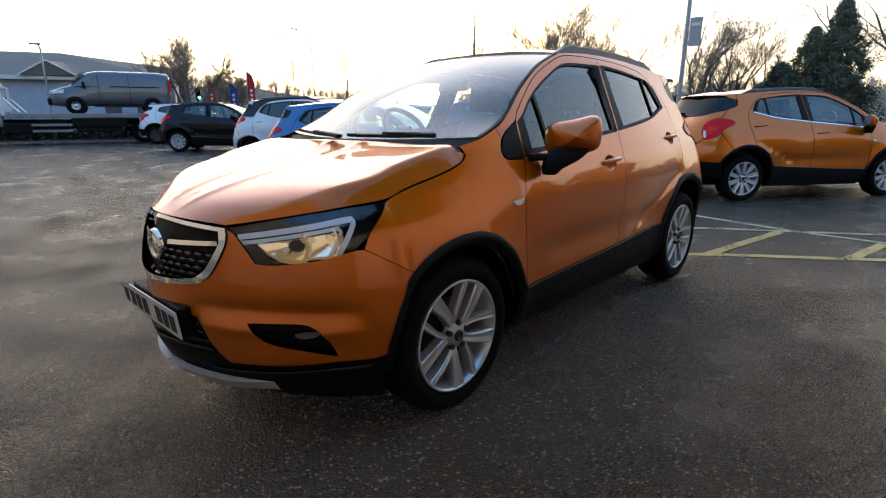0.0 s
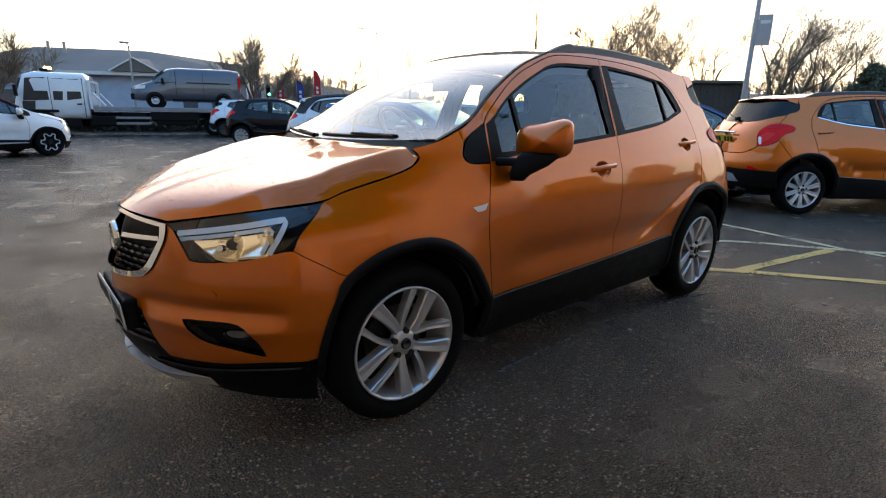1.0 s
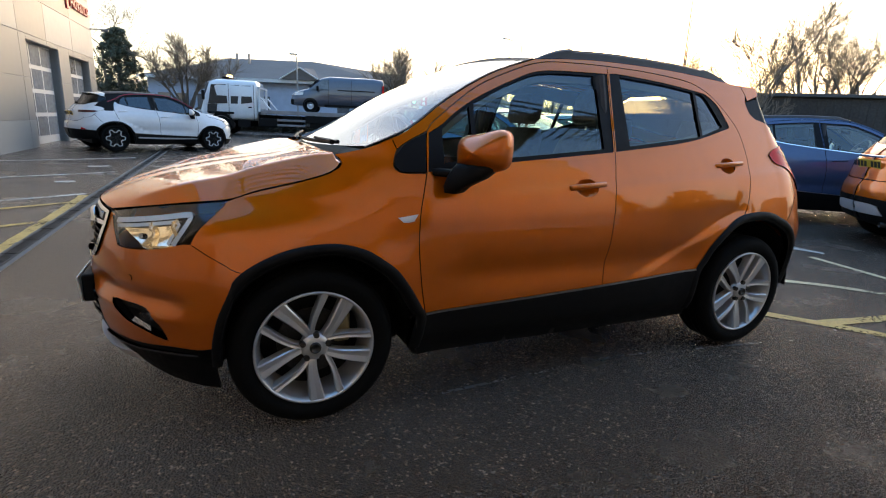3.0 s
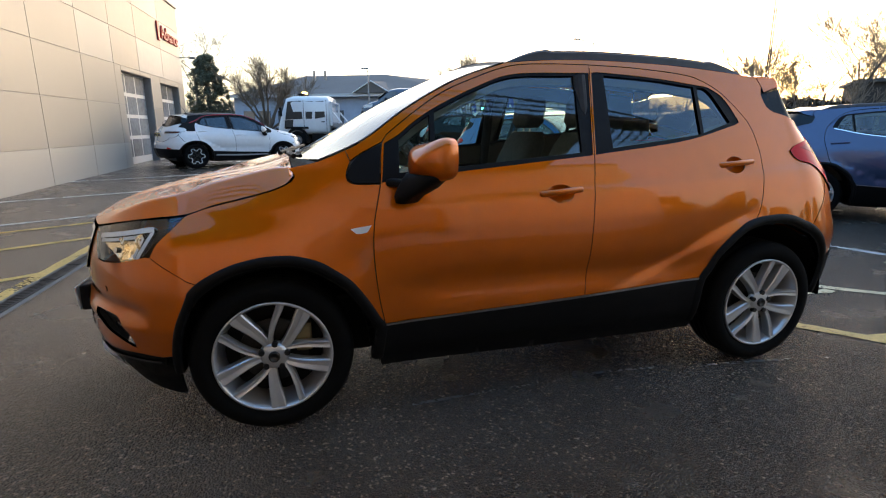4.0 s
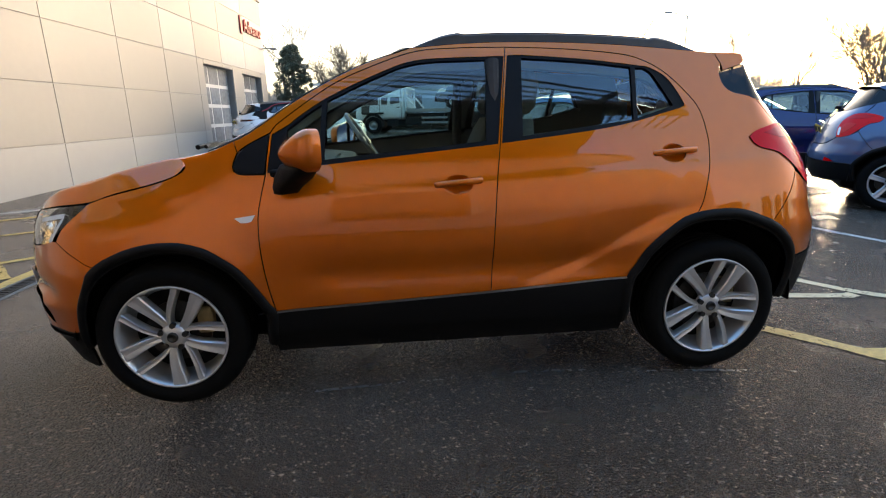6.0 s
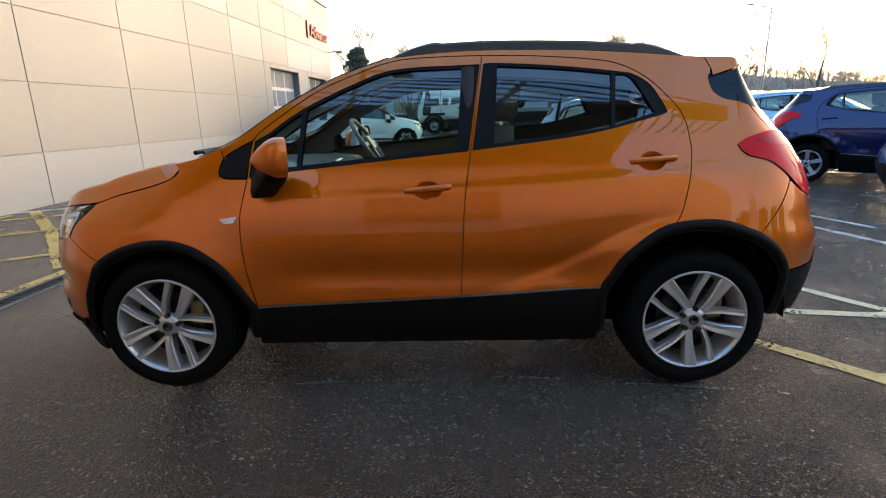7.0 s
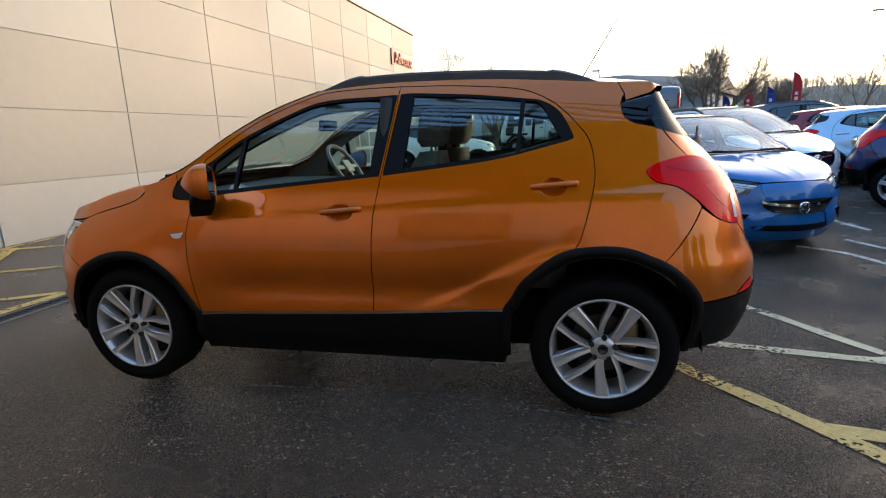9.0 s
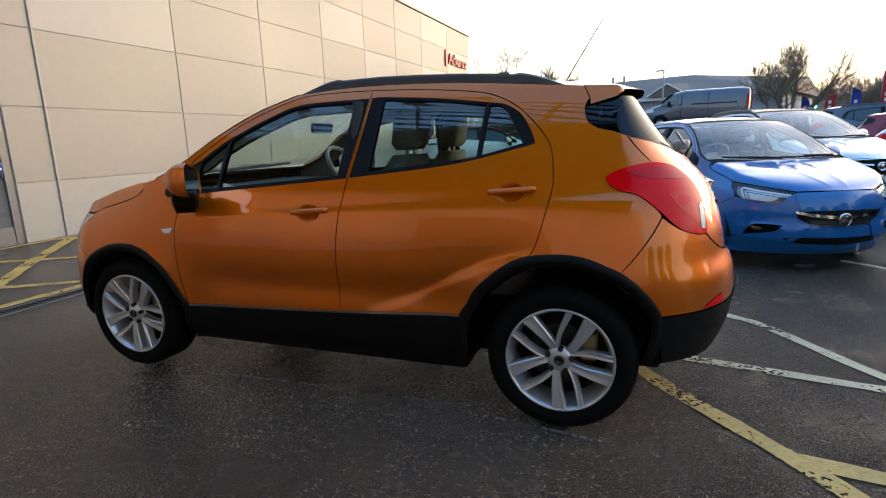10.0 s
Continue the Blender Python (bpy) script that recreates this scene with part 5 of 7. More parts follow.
# the workshop wall, in its own frame: u along the wall, v out of it
WALL_A, WALL_B = -4.915, 0.05
wall_m = pose(WALL_A, 0, 0, 0, 0, 90 - math.degrees(math.atan(WALL_B)))   # local x runs along the wall, local -y looks out
wall = thing("wall_west", wall_m, "tall pale panelled workshop wall with two roller doorways", "wall", kind="structure")
COLS = [-8.9, -6.7, -4.5, -2.25, -.05, 2.16, 4.47, 6.70, 8.94, 11.02, 12.98, 15.0, 17.45, 20.05]
ROWS_Z = [.02, .90, 1.90, 2.92, 3.86, 4.76, 5.62]
OPEN = [(13.45, 15.95, 2.80), (16.95, 19.25, 2.75)]
DOORWAY = (.55, 1.62, 2.25)


for ci in range(len(COLS) - 1):
    for ri in range(len(ROWS_Z) - 1):
        pieces = [(COLS[ci], COLS[ci + 1], ROWS_Z[ri], ROWS_Z[ri + 1])]
        for o in OPEN + [DOORWAY]:
            nxt = []
            for a, b, lo, hi in pieces:
                if b <= o[0] or a >= o[1] or lo >= o[2]:
                    nxt.append((a, b, lo, hi))
                    continue
                if a < o[0]:
                    nxt.append((a, o[0], lo, hi))
                if b > o[1]:
                    nxt.append((o[1], b, lo, hi))
                if hi > o[2]:
                    nxt.append((max(a, o[0]), min(b, o[1]), o[2], hi))
            pieces = nxt
        for a, b, lo, hi in pieces:
            if b - a < .05 or hi - lo < .05:
                continue
            mt = M_panel2 if ri == 0 or (ri >= 3 and (ci * 7 + ri * 3) % 4 == 0) else (M_panel3 if (ci, ri) in ((11, 3), (12, 3)) else M_panel)
            bm = bmesh.new()
            add_box(bm, (b - a - .015, .05, hi - lo - .015), ((a + b) / 2, .025, (lo + hi) / 2), .004)
            part("wall_panel", bm, mt, wall)
bm = bmesh.new()
prev = -9.0
for o0, o1, top in sorted(OPEN + [DOORWAY]):
    add_box(bm, (o0 - prev, .25, 5.6), ((o0 + prev) / 2, .14, 2.8))
    add_box(bm, (o1 - o0, .25, 5.6 - top), ((o0 + o1) / 2, .14, (5.6 + top) / 2))
    prev = o1
add_box(bm, (20.05 - prev, .25, 5.6), ((20.05 + prev) / 2, .14, 2.8))
add_box(bm, (.25, 12, 5.6), (19.92, 6.2, 2.8))
add_box(bm, (.25, 12, 5.6), (-8.9, 6.2, 2.8))
add_box(bm, (29, .25, 5.6), (5.5, 12.2, 2.8))
part("wall_core", bm, M_joint, wall)
bm = bmesh.new()
add_box(bm, (29.1, .34, .10), (5.55, .12, 5.68), .01)
part("parapet_capping", bm, M_frame, wall)
bm = bmesh.new()
add_box(bm, (29, 12.2, .1), (5.5, 6.2, 5.5))
part("flat_roof", bm, M_joint, wall)
for a in (-.05, 2.16):
    box("downpipe_strip", (.03, .03, 5.5), (a, -.005, 2.8), M_joint, wall)
M_pane = material("dim_workshop_pane", (0.10, 0.11, 0.12), 0.12, coat=0.5, vary=0.3, vary_scale=3)
M_cabglass = material("dark_cab_glass", (0.025, 0.03, 0.033), 0.15, vary=0.3, vary_scale=3)
M_doorpane = material("pale_workshop_pane", (0.24, 0.25, 0.26), 0.15, coat=0.5, vary=0.3, vary_scale=3)
M_doorwhite = material("white_sectional_door", (0.55, 0.55, 0.54), 0.5, vary=0.06)
for k, (o0, o1, top) in enumerate(OPEN):
    d = .20
    for x in (o0 - .0, o1 + .0):
        box("door_reveal", (.10, d, top), (x + (.05 if x == o1 else -.05), d / 2 + .05, top / 2), M_panel3, wall)
    box("door_reveal", (o1 - o0, d, .1), ((o0 + o1) / 2, d / 2 + .05, top + .05), M_panel3, wall)
    door = box("door_%d" % (k + 1), (o1 - o0, .05, top), ((o0 + o1) / 2, d + .05, top / 2), M_doorwhite, None)
    door.matrix_world = wall_m
    tagged(door, "white sectional workshop door with rows of dim panes", "garage door", "workshop doors", "structure")
    for r in range(4):
        for c in range(3):
            w_ = (o1 - o0) / 3
            bm = bmesh.new()
            add_box(bm, (w_ - .10, .02, .50), (o0 + (c + .5) * w_, d + .022, .72 + r * .60), .01)
            part("pane", bm, M_doorpane, door)
# glazed side door
fd = box("door_3", (DOORWAY[1] - DOORWAY[0], .05, .12), ((DOORWAY[0] + DOORWAY[1]) / 2, .05, .08), M_frame, None, .005)
fd.matrix_world = wall_m
tagged(fd, "grey aluminium glazed entrance door, closed", "door", kind="structure")
for x in (DOORWAY[0] + .05, DOORWAY[1] - .05):
    box("door_stile", (.10, .06, DOORWAY[2]), (x, .05, DOORWAY[2] / 2), M_frame, fd, .005)
box("door_rail", (DOORWAY[1] - DOORWAY[0], .06, .10), ((DOORWAY[0] + DOORWAY[1]) / 2, .05, DOORWAY[2] - .05), M_frame, fd, .005)
box("kick_panel", (DOORWAY[1] - DOORWAY[0] - .2, .04, .22), ((DOORWAY[0] + DOORWAY[1]) / 2, .05, .22), M_frame, fd, .005)
box("pane", (DOORWAY[1] - DOORWAY[0] - .2, .012, 1.82), ((DOORWAY[0] + DOORWAY[1]) / 2, .05, 1.24), M_pane, fd)
bm = bmesh.new()
add_tube(bm, (DOORWAY[1] - .14, -.02, 1.10), (DOORWAY[1] - .26, -.02, 1.10), .011, sides=8)
add_box(bm, (.035, .02, .20), (DOORWAY[1] - .12, .015, 1.08), .004)
part("door_handle", bm, M_chrome, fd)
# sign and camera on the wall
sign = thing("wall_sign", wall_m @ pose(17.2, 0, 4.42), "dark red sign letters fixed to the wall", "sign")
txt = bpy.data.curves.new("letters", "FONT")
txt.body, txt.size, txt.extrude, txt.align_x = "Advance", .62, .03, "LEFT"
tmp = new("letters_tmp", txt)
bpy.context.view_layer.update()
me = bpy.data.meshes.new_from_object(tmp.evaluated_get(bpy.context.evaluated_depsgraph_get()))
bpy.data.objects.remove(tmp)
me.materials.clear()
me.materials.append(M_signred)
lt = new("letters", me)
lt.parent = sign
lt.matrix_local = pose(.28, -.05, -.2, 90, 0, 0)
box("sign_mark", (.2, .05, .6), (.10, -.03, 0), M_signred, sign, .01)
cctv = thing("wall_camera", wall_m @ pose(19.9, 0, 3.9), "small grey security camera on a wall bracket", "camera")
bm = bmesh.new()
add_tube(bm, (0, 0, 0), (.0, -.35, .02), .02, sides=8)
part("bracket", bm, M_frame, cctv)
bm = bmesh.new()
add_box(bm, (.09, .24, .09), (0, -.45, -.01), .025)
part("housing", bm, M_frame, cctv)

# the showroom beside the car's near flank: a panelled and glazed front, and a louvred canopy on ties
SOUTH = -5.6
front = thing("wall_south", pose(0, SOUTH, 0), "pale showroom wall with dark glazing and a louvred canopy", "wall", kind="structure")
for k in range(8):
    x0 = -9.4 + k * 1.91
    for lo, hi in ((0, .35), (2.75, 3.95), (3.95, 5.12)):
        box("wall_panel", (1.895, .25, hi - lo - .015), (x0 + .955, -.13, (lo + hi) / 2), M_south, front, .006)
    if k != 2 and k != 5:
        box("wall_panel", (1.895, .25, 2.385), (x0 + .955, -.13, 1.55), M_south, front, .006)
    else:
        box("showroom_pane", (1.80, .03, 2.38), (x0 + .955, -.16, 1.55), M_pane, front)
        for e in (.04, 1.87):
            box("mullion", (.07, .18, 2.38), (x0 + e, -.10, 1.55), M_frame, front, .005)
box("wall_core", (15.25, .25, 5.1), (-1.77, -.42, 2.55), M_joint, front)
box("flank_wall", (.25, 7.0, 5.1), (5.73, -4.0, 2.55), M_south, front)
box("soffit", (13.7, 2.05, .06), (-2.55, 1.02, 5.06), M_soffit, front, .01)
box("parapet_capping", (15.4, .34, .08), (-1.77, -.14, 5.16), M_frame, front, .01)


def canopy_front(x):
    """The canopy's outer edge, drawn in towards its tip."""
    return 2.62 - .098 * (x - .5)


def canopy_back(x):
    return 2.06 + .015 * (x - 3.0)


for k in range(11):
    off_ = k * .078
    tip = min(5.70, (2.62 + .049 - off_ - 2.06 + .045) / .113)
    a_, b_ = Vector((-8.6, canopy_front(-8.6) - off_, 5.0)), Vector((tip, canopy_front(tip) - off_, 5.0))
    if b_.x > a_.x + 1:
        d_ = b_ - a_
        box("louvre", (d_.length, .020, .008), (a_ + b_) / 2, M_canopy, front, 0, rot=Matrix.Rotation(math.atan2(d_.y, d_.x), 4, "Z") @ Matrix.Rotation(radians(24), 4, "X"))
a_, b_ = Vector((-8.6, canopy_back(-8.6), 5.0)), Vector((5.75, canopy_back(5.75), 5.0))
box("canopy_beam", ((b_ - a_).length, .05, .06), (a_ + b_) / 2, M_canopy, front, .006, rot=Matrix.Rotation(math.atan2(b_.y - a_.y, b_.x - a_.x), 4, "Z"))
for k in range(7):
    x = 5.66 - k * .21
    y = canopy_back(x)
    bm = bmesh.new()
    add_tube(bm, (x, y, 5.0), (x - .02, y - .30, 5.04), .018, sides=6)
    add_tube(bm, (x - .02, y - .30, 5.04), (x - .10, y - .52, 4.98), .018, sides=6)
    part("canopy_bracket", bm, M_canopy, front)
for x in (-6.0, -3.9, -1.8, .3, 2.45, 4.4):
    y = canopy_front(x)
    tube("canopy_tie", (x, y, 5.0), (x - .45, y - 1.05, 5.75), .032, M_canopy, front)
    tube("canopy_tie", (x - .45, y - 1.05, 5.75), (x - .95, .0, 4.9), .032, M_canopy, front)

hero = make_car("hatchback_suv", Matrix.Identity(4), M_orange, "copper orange compact suv with silver alloy wheels and wet bonnet", detail=True, res=.018)


# ---- the other vehicles ----
def stretch(sx, sy, sz, dz=0.0, lean=0.0):
    def f(P):
        P = np.asarray(P, float)
        x, y, z = P[..., 0], P[..., 1], P[..., 2]
        z2 = z * sz + dz * step01(.5, 1.1, z)
        return np.stack([(x - BASE / 2) * sx + BASE / 2 + lean * step01(.9, 1.6, z), y * sy, z2], -1)
    return f


def other_car(name, place, coat, label, sx=1.0, sy=1.0, sz=1.0, dz=0.0, lean=0.0, radius=.33, rim=.225, spokes=10, **kw):
    wf = stretch(sx, sy, sz, dz, lean) if (sx, sy, sz, dz, lean) != (1, 1, 1, 0, 0) else None
    ax = ((0 - BASE / 2) * sx + BASE / 2, BASE / 2 + BASE / 2 * sx)
    return make_car(name, place, coat, label, "parked cars", wf, res=.06, detail=False, wheel=(radius, rim, spokes, False), axle=ax, track=.842 * sy, **kw)


M_slate = paint("slate_blue_paint", (0.050, 0.085, 0.17))
M_navy = paint("navy_paint", (0.007, 0.014, 0.08))
M_sky = paint("pale_blue_paint", (0.36, 0.50, 0.62), 0.4)
M_blue = paint("bright_blue_paint", (0.002, 0.125, 0.36), 0.15)
M_whitecar = paint("white_paint", (0.66, 0.67, 0.68), 0.0, 0.3, 0.0)
M_blackcar = paint("black_paint", (0.004, 0.004, 0.006), 0.0)
M_blackcar.node_tree.nodes["Principled BSDF"].inputs["IOR"].default_value = 1.15
M_blackcar.node_tree.nodes["Principled BSDF"].inputs["Coat Weight"].default_value = 0.5
M_redcar = paint("red_paint", (0.22, 0.010, 0.012), 0.3)
M_greycar = paint("grey_blue_paint", (0.075, 0.085, 0.11), 0.4)
M_darkrim = material("dark_alloy", (0.06, 0.06, 0.062), 0.35, 0.6, 0.3)

tail_suv = other_car("parked_suv", stand(8.62, -.24, 323.7), M_orange, "copper orange suv with chrome window line and yellow rear plate", chrome_line=True, radius=.338, rim=.24)
other_car("parked_suv", stand(8.47, 2.5, 326), M_slate, "slate blue suv with five-spoke wheels, seen from its tail", sz=.95, chrome_line=True, spokes=5, radius=.338, rim=.23)
other_car("parked_suv", stand(8.57, 5.54, 326), M_navy, "dark navy suv with silver wheels and black arches", sx=.95, sz=.94, spokes=5, radius=.315, rim=.21)
other_car("parked_hatchback", stand(8.94, 8.52, 326), M_sky, "pale blue hatchback with silver wheels", sx=.97, sz=.91, cladding=False, rails=False, radius=.315, rim=.21)
other_car("parked_hatchback", stand(9.4, 11.2, 328), M_redcar, "dark red hatchback behind a pale blue one", sx=.95, sz=.93, cladding=False, rails=False, radius=.315, rim=.21)
other_car("parked_mpv", stand(9.8, 14.9, 338), M_greycar, "grey blue people carrier with roof rails and tinted windows", sx=1.06, sz=1.08, tint=True, cladding=False)
other_car("parked_estate", stand(13.2, 17.8, 338), M_greycar, "dark grey estate car behind a people carrier", sx=1.05, sz=.94, tint=True, cladding=False)
hatch = other_car("parked_hatchback", stand(3.93, 4.29, 291), M_blue, "bright blue hatchback with silver wheels and chrome grille bar", sx=.935, sy=.965, sz=.88, cladding=False, rails=False, radius=.31, rim=.205, spokes=9, plate=False)
other_car("parked_estate", stand(5.33, 7.85, 289), M_whitecar, "white estate car with black roof and tinted rear windows", sx=1.09, sy=1.0, sz=.97, tint=True, cladding=False, roof_mat=M_blackcar)
other_car("parked_suv", stand(6.55, 15.45, 318), M_blackcar, "black compact suv with silver wheels", sx=.97, sz=.95)
other_car("parked_suv", stand(7.63, 20.8, 327), M_whitecar, "small white suv with dark arches", sx=.96, sz=.97, tint=True, rim_mat=M_darkrim)
for fl in (1, -1):
    sheet("rear_skid_panel", side, loop([(3.765, .525), (3.56, .525), (3.46, .51)], [(3.46, .51), (3.42, .44), (3.40, .41)], [(3.40, .41), (3.765, .40)], [(3.765, .40), (3.765, .525)]), M_silver, tail_suv, off=.012, thick=.02, res=.12, flip=fl)
v, f = lathe([(.024, .10), (.024, .0), (.032, .0), (.032, .14)], 20)
pipe = mesh_object("exhaust_pipe", v, f, M_disc, tail_suv, smooth=True)
pipe.matrix_local = pose(3.24, .44, .30, 0, 0, 90)
# the bright blue hatchback has a low grille under a closed nose
for o in list(hatch.children):
    kind_ = o.name.split(".")[0]
    if kind_ in ("grille", "chrome_surround", "grille_bar", "grille_slat", "skid_strip"):
        bpy.data.objects.remove(o)
    elif kind_ == "bumper_lip":
        o.data.materials[0] = M_blue
    elif kind_ == "headlamp":
        o.data.materials[0] = M_silver
    elif kind_ == "badge":
        o.location.z -= .155
        o.location.x -= .012
hf = stretch(.935, .965, .88)
hatch_side = lambda a, b: hf(side(a, b))
for fl in (1, -1):
    nose = shrink(GRILLE, -.004)
    nose[:, 0] = np.maximum(nose[:, 0], -1.3499)
    sheet("nose_panel", hatch_side, nose, M_blue, hatch, off=.001, res=.06, flip=fl)
    sheet("grille", hatch_side, loop([(-1.35, .680), (-1.10, .672), (-.985, .655)], [(-.985, .655), (-1.00, .60), (-1.07, .535)], [(-1.07, .535), (-1.35, .515)], [(-1.35, .515), (-1.35, .680)]), M_black, hatch, off=.007, res=.08, flip=fl)
    sheet("chrome_bar", hatch_side, loop([(-1.35, .612), (-1.10, .640), (-.98, .668)], [(-.98, .668), (-.985, .644), (-1.10, .612), (-1.35, .582)], [(-1.35, .582), (-1.35, .612)]), M_chrome, hatch, off=.014, thick=.012, res=.08, flip=fl)
    for zz in (.565, .545, .525):
        sheet("grille_slat", hatch_side, loop([(-1.35, zz), (-1.08, zz + .012)], [(-1.08, zz + .004), (-1.35, zz - .008)], step=.05), M_slat, hatch, off=.011, res=.2, flip=fl)
    sheet("lower_intake", hatch_side, loop([(-1.35, .400), (-1.0, .395), (-.90, .380)], [(-.90, .380), (-1.0, .335), (-1.35, .325)], [(-1.35, .325), (-1.35, .400)]), M_black, hatch, off=.0, res=.1, flip=fl)
coupe = other_car("parked_suv", stand(-1.75, 14.16, 26.9), M_whitecar, "white coupe suv with black roof, red roof line and dark wheels", sx=1.0, sz=.925, radius=.345, rim=.255, spokes=6, tint=True, rails=False,
                  roof_mat=M_black, rim_mat=M_black)
wf = stretch(1.0, 1.0, .925)
ln = np.array(curve_points([(.52, 1.262), (.761, 1.428), (.958, 1.515), (1.154, 1.573), (1.569, 1.588), (2.083, 1.556), (2.30, 1.49), (2.45, 1.40), (2.62, 1.33)], .04))
for fl in (1, -1):
    sheet("red_roof_line", lambda a, b: wf(side(a, b)), np.concatenate([ln + [0, .012], (ln - [0, .014])[::-1]]), M_redcar, coupe, off=.012, res=.3, flip=fl)
M_ringwhite = material("white_wheel_trim", (0.62, 0.63, 0.64), 0.35, vary=0.05)
n_ = 96
star = []
for i in range(n_):
    a = 2 * math.pi * i / n_
    w_ = math.tanh(2.6 * math.cos(6 * a)) / math.tanh(2.6)
    star.append((a, .180 + .036 * w_))
vs = []
for i, (a, q) in enumerate(star):
    a0, q0 = star[i - 1]
    a1, q1 = star[(i + 1) % n_]
    d = Vector((q1 * math.cos(a1) - q0 * math.cos(a0), q1 * math.sin(a1) - q0 * math.sin(a0))).normalized() * .0075
    x, z = q * math.cos(a), q * math.sin(a)
    for e, y in ((-1, .02), (-1, -.014), (1, -.014), (1, .02)):
        vs.append((x - d.y * e, y, z + d.x * e))
fs = [(4 * i + k, 4 * i + k + 1, 4 * ((i + 1) % n_) + k + 1, 4 * ((i + 1) % n_) + k) for i in range(n_) for k in range(3)]
for hub in [o for o in coupe.children if o.name.split(".")[0] == "wheel"]:
    mesh_object("wheel_trim", vs, fs, M_ringwhite, hub, "white star-shaped outline trim")
for fl in (1, -1):
    sheet("sill_strip", lambda a, b: wf(side(a, b)), loop([(.55, .395), (1.3, .40), (2.02, .418)], [(2.02, .418), (2.04, .385)], [(2.04, .385), (1.3, .365), (.48, .372)], [(.48, .372), (.55, .395)]), M_silver, coupe, off=.035, thick=.03, res=.2, flip=fl)
M_darklamp = material("dark_red_lamp", (0.06, 0.003, 0.004), 0.12, coat=0.5)
for fl in (1, -1):
    sheet("tail_light", lambda a, b: wf(side(a, b)), loop([(2.86, 1.078), (3.05, 1.088), (3.45, 1.078)], [(3.45, 1.078), (3.45, 1.030)], [(3.45, 1.030), (3.05, 1.035), (2.86, 1.078)]), M_darklamp, coupe, off=.012, thick=.012, res=.08, flip=fl)
for o in list(coupe.children):
    if o.name.startswith("tail_lamp"):
        o.data.materials[0] = M_whitecar
        for q in list(o.children):
            bpy.data.objects.remove(q)
    if o.name.split(".")[0] in ("front_door", "rear_door"):
        o.data.materials.append(M_black)
        for q in o.data.polygons:
            q.material_index = int(q.center.z > .925 * (1.085 + .124 * (q.center.x - .49)))
        for q in o.children:
            if q.name.startswith("window_pane"):
                q.data.materials[0] = M_tint
    if o.name.startswith("body_side"):
        for q in o.data.polygons:
            q.material_index = int((q.center.z > 1.02 and q.center.x > 2.2) or (q.center.z > 1.16 and q.center.x > .4))


def loft(name, rings, mat, parent, label="", power=5.0, n=28):
    """A rounded box body: rings (x, z0, z1, half width low, half width high) joined along x."""
    vs, fs = [], []
    for x, z0, z1, w0, w1 in rings:
        for i in range(n):
            a = 2 * math.pi * i / n
            c, s = math.cos(a), math.sin(a)
            q = math.copysign(abs(s) ** (2 / power), s)
            t = (q + 1) / 2
            vs.append((x, math.copysign(abs(c) ** (2 / power), c) * (w0 + (w1 - w0) * t), z0 + (z1 - z0) * t))
    for k in range(len(rings) - 1):
        for i in range(n):
            j = (i + 1) % n
            fs.append((k * n + i, (k + 1) * n + i, (k + 1) * n + j, k * n + j))
    fs.append(tuple(range(n)))
    fs.append(tuple(range(len(rings) * n - 1, (len(rings) - 1) * n - 1, -1)))
    return mesh_object(name, vs, fs, mat, parent, label, smooth=True)


def flat_panel(name, pts, y, mat, parent, depth=.012, lean=0.0, zref=1.0):
    """A small panel on a flank: outline (x, z) at the side y."""
    k = len(pts)
    s = 1 if y > 0 else -1
    v = [(x, y + lean * s * (z - zref) + s * depth, z) for x, z in pts] + [(x, y + lean * s * (z - zref) - s * .02, z) for x, z in pts]
    f = [tuple(range(k)) if s < 0 else tuple(range(k - 1, -1, -1))] + [(i, k + i, k + (i + 1) % k, (i + 1) % k) for i in range(k)]
    return mesh_object(name, v, f, mat, parent)


def truck_wheel(parent, at, r, rim_mat, flip=1, wide=.25):
    v, f = lathe([(r * .55, .02), (r * .7, -.005), (r * .93, -.005), (r, .03), (r, wide - .03), (r * .93, wide), (r * .5, wide)], 32)
    o = mesh_object("wheel", v, f, M_rubber, parent, smooth=True)
    v, f = lathe([(.0, .05), (r * .22, .05), (r * .3, .09), (r * .45, .09), (r * .56, .02)], 24)
    mesh_object("rim", v, f, rim_mat, o, smooth=True)
    o.matrix_local = Matrix.Translation(at) @ (Matrix.Identity(4) if flip > 0 else Matrix.Rotation(math.pi, 4, "Z"))
    return o


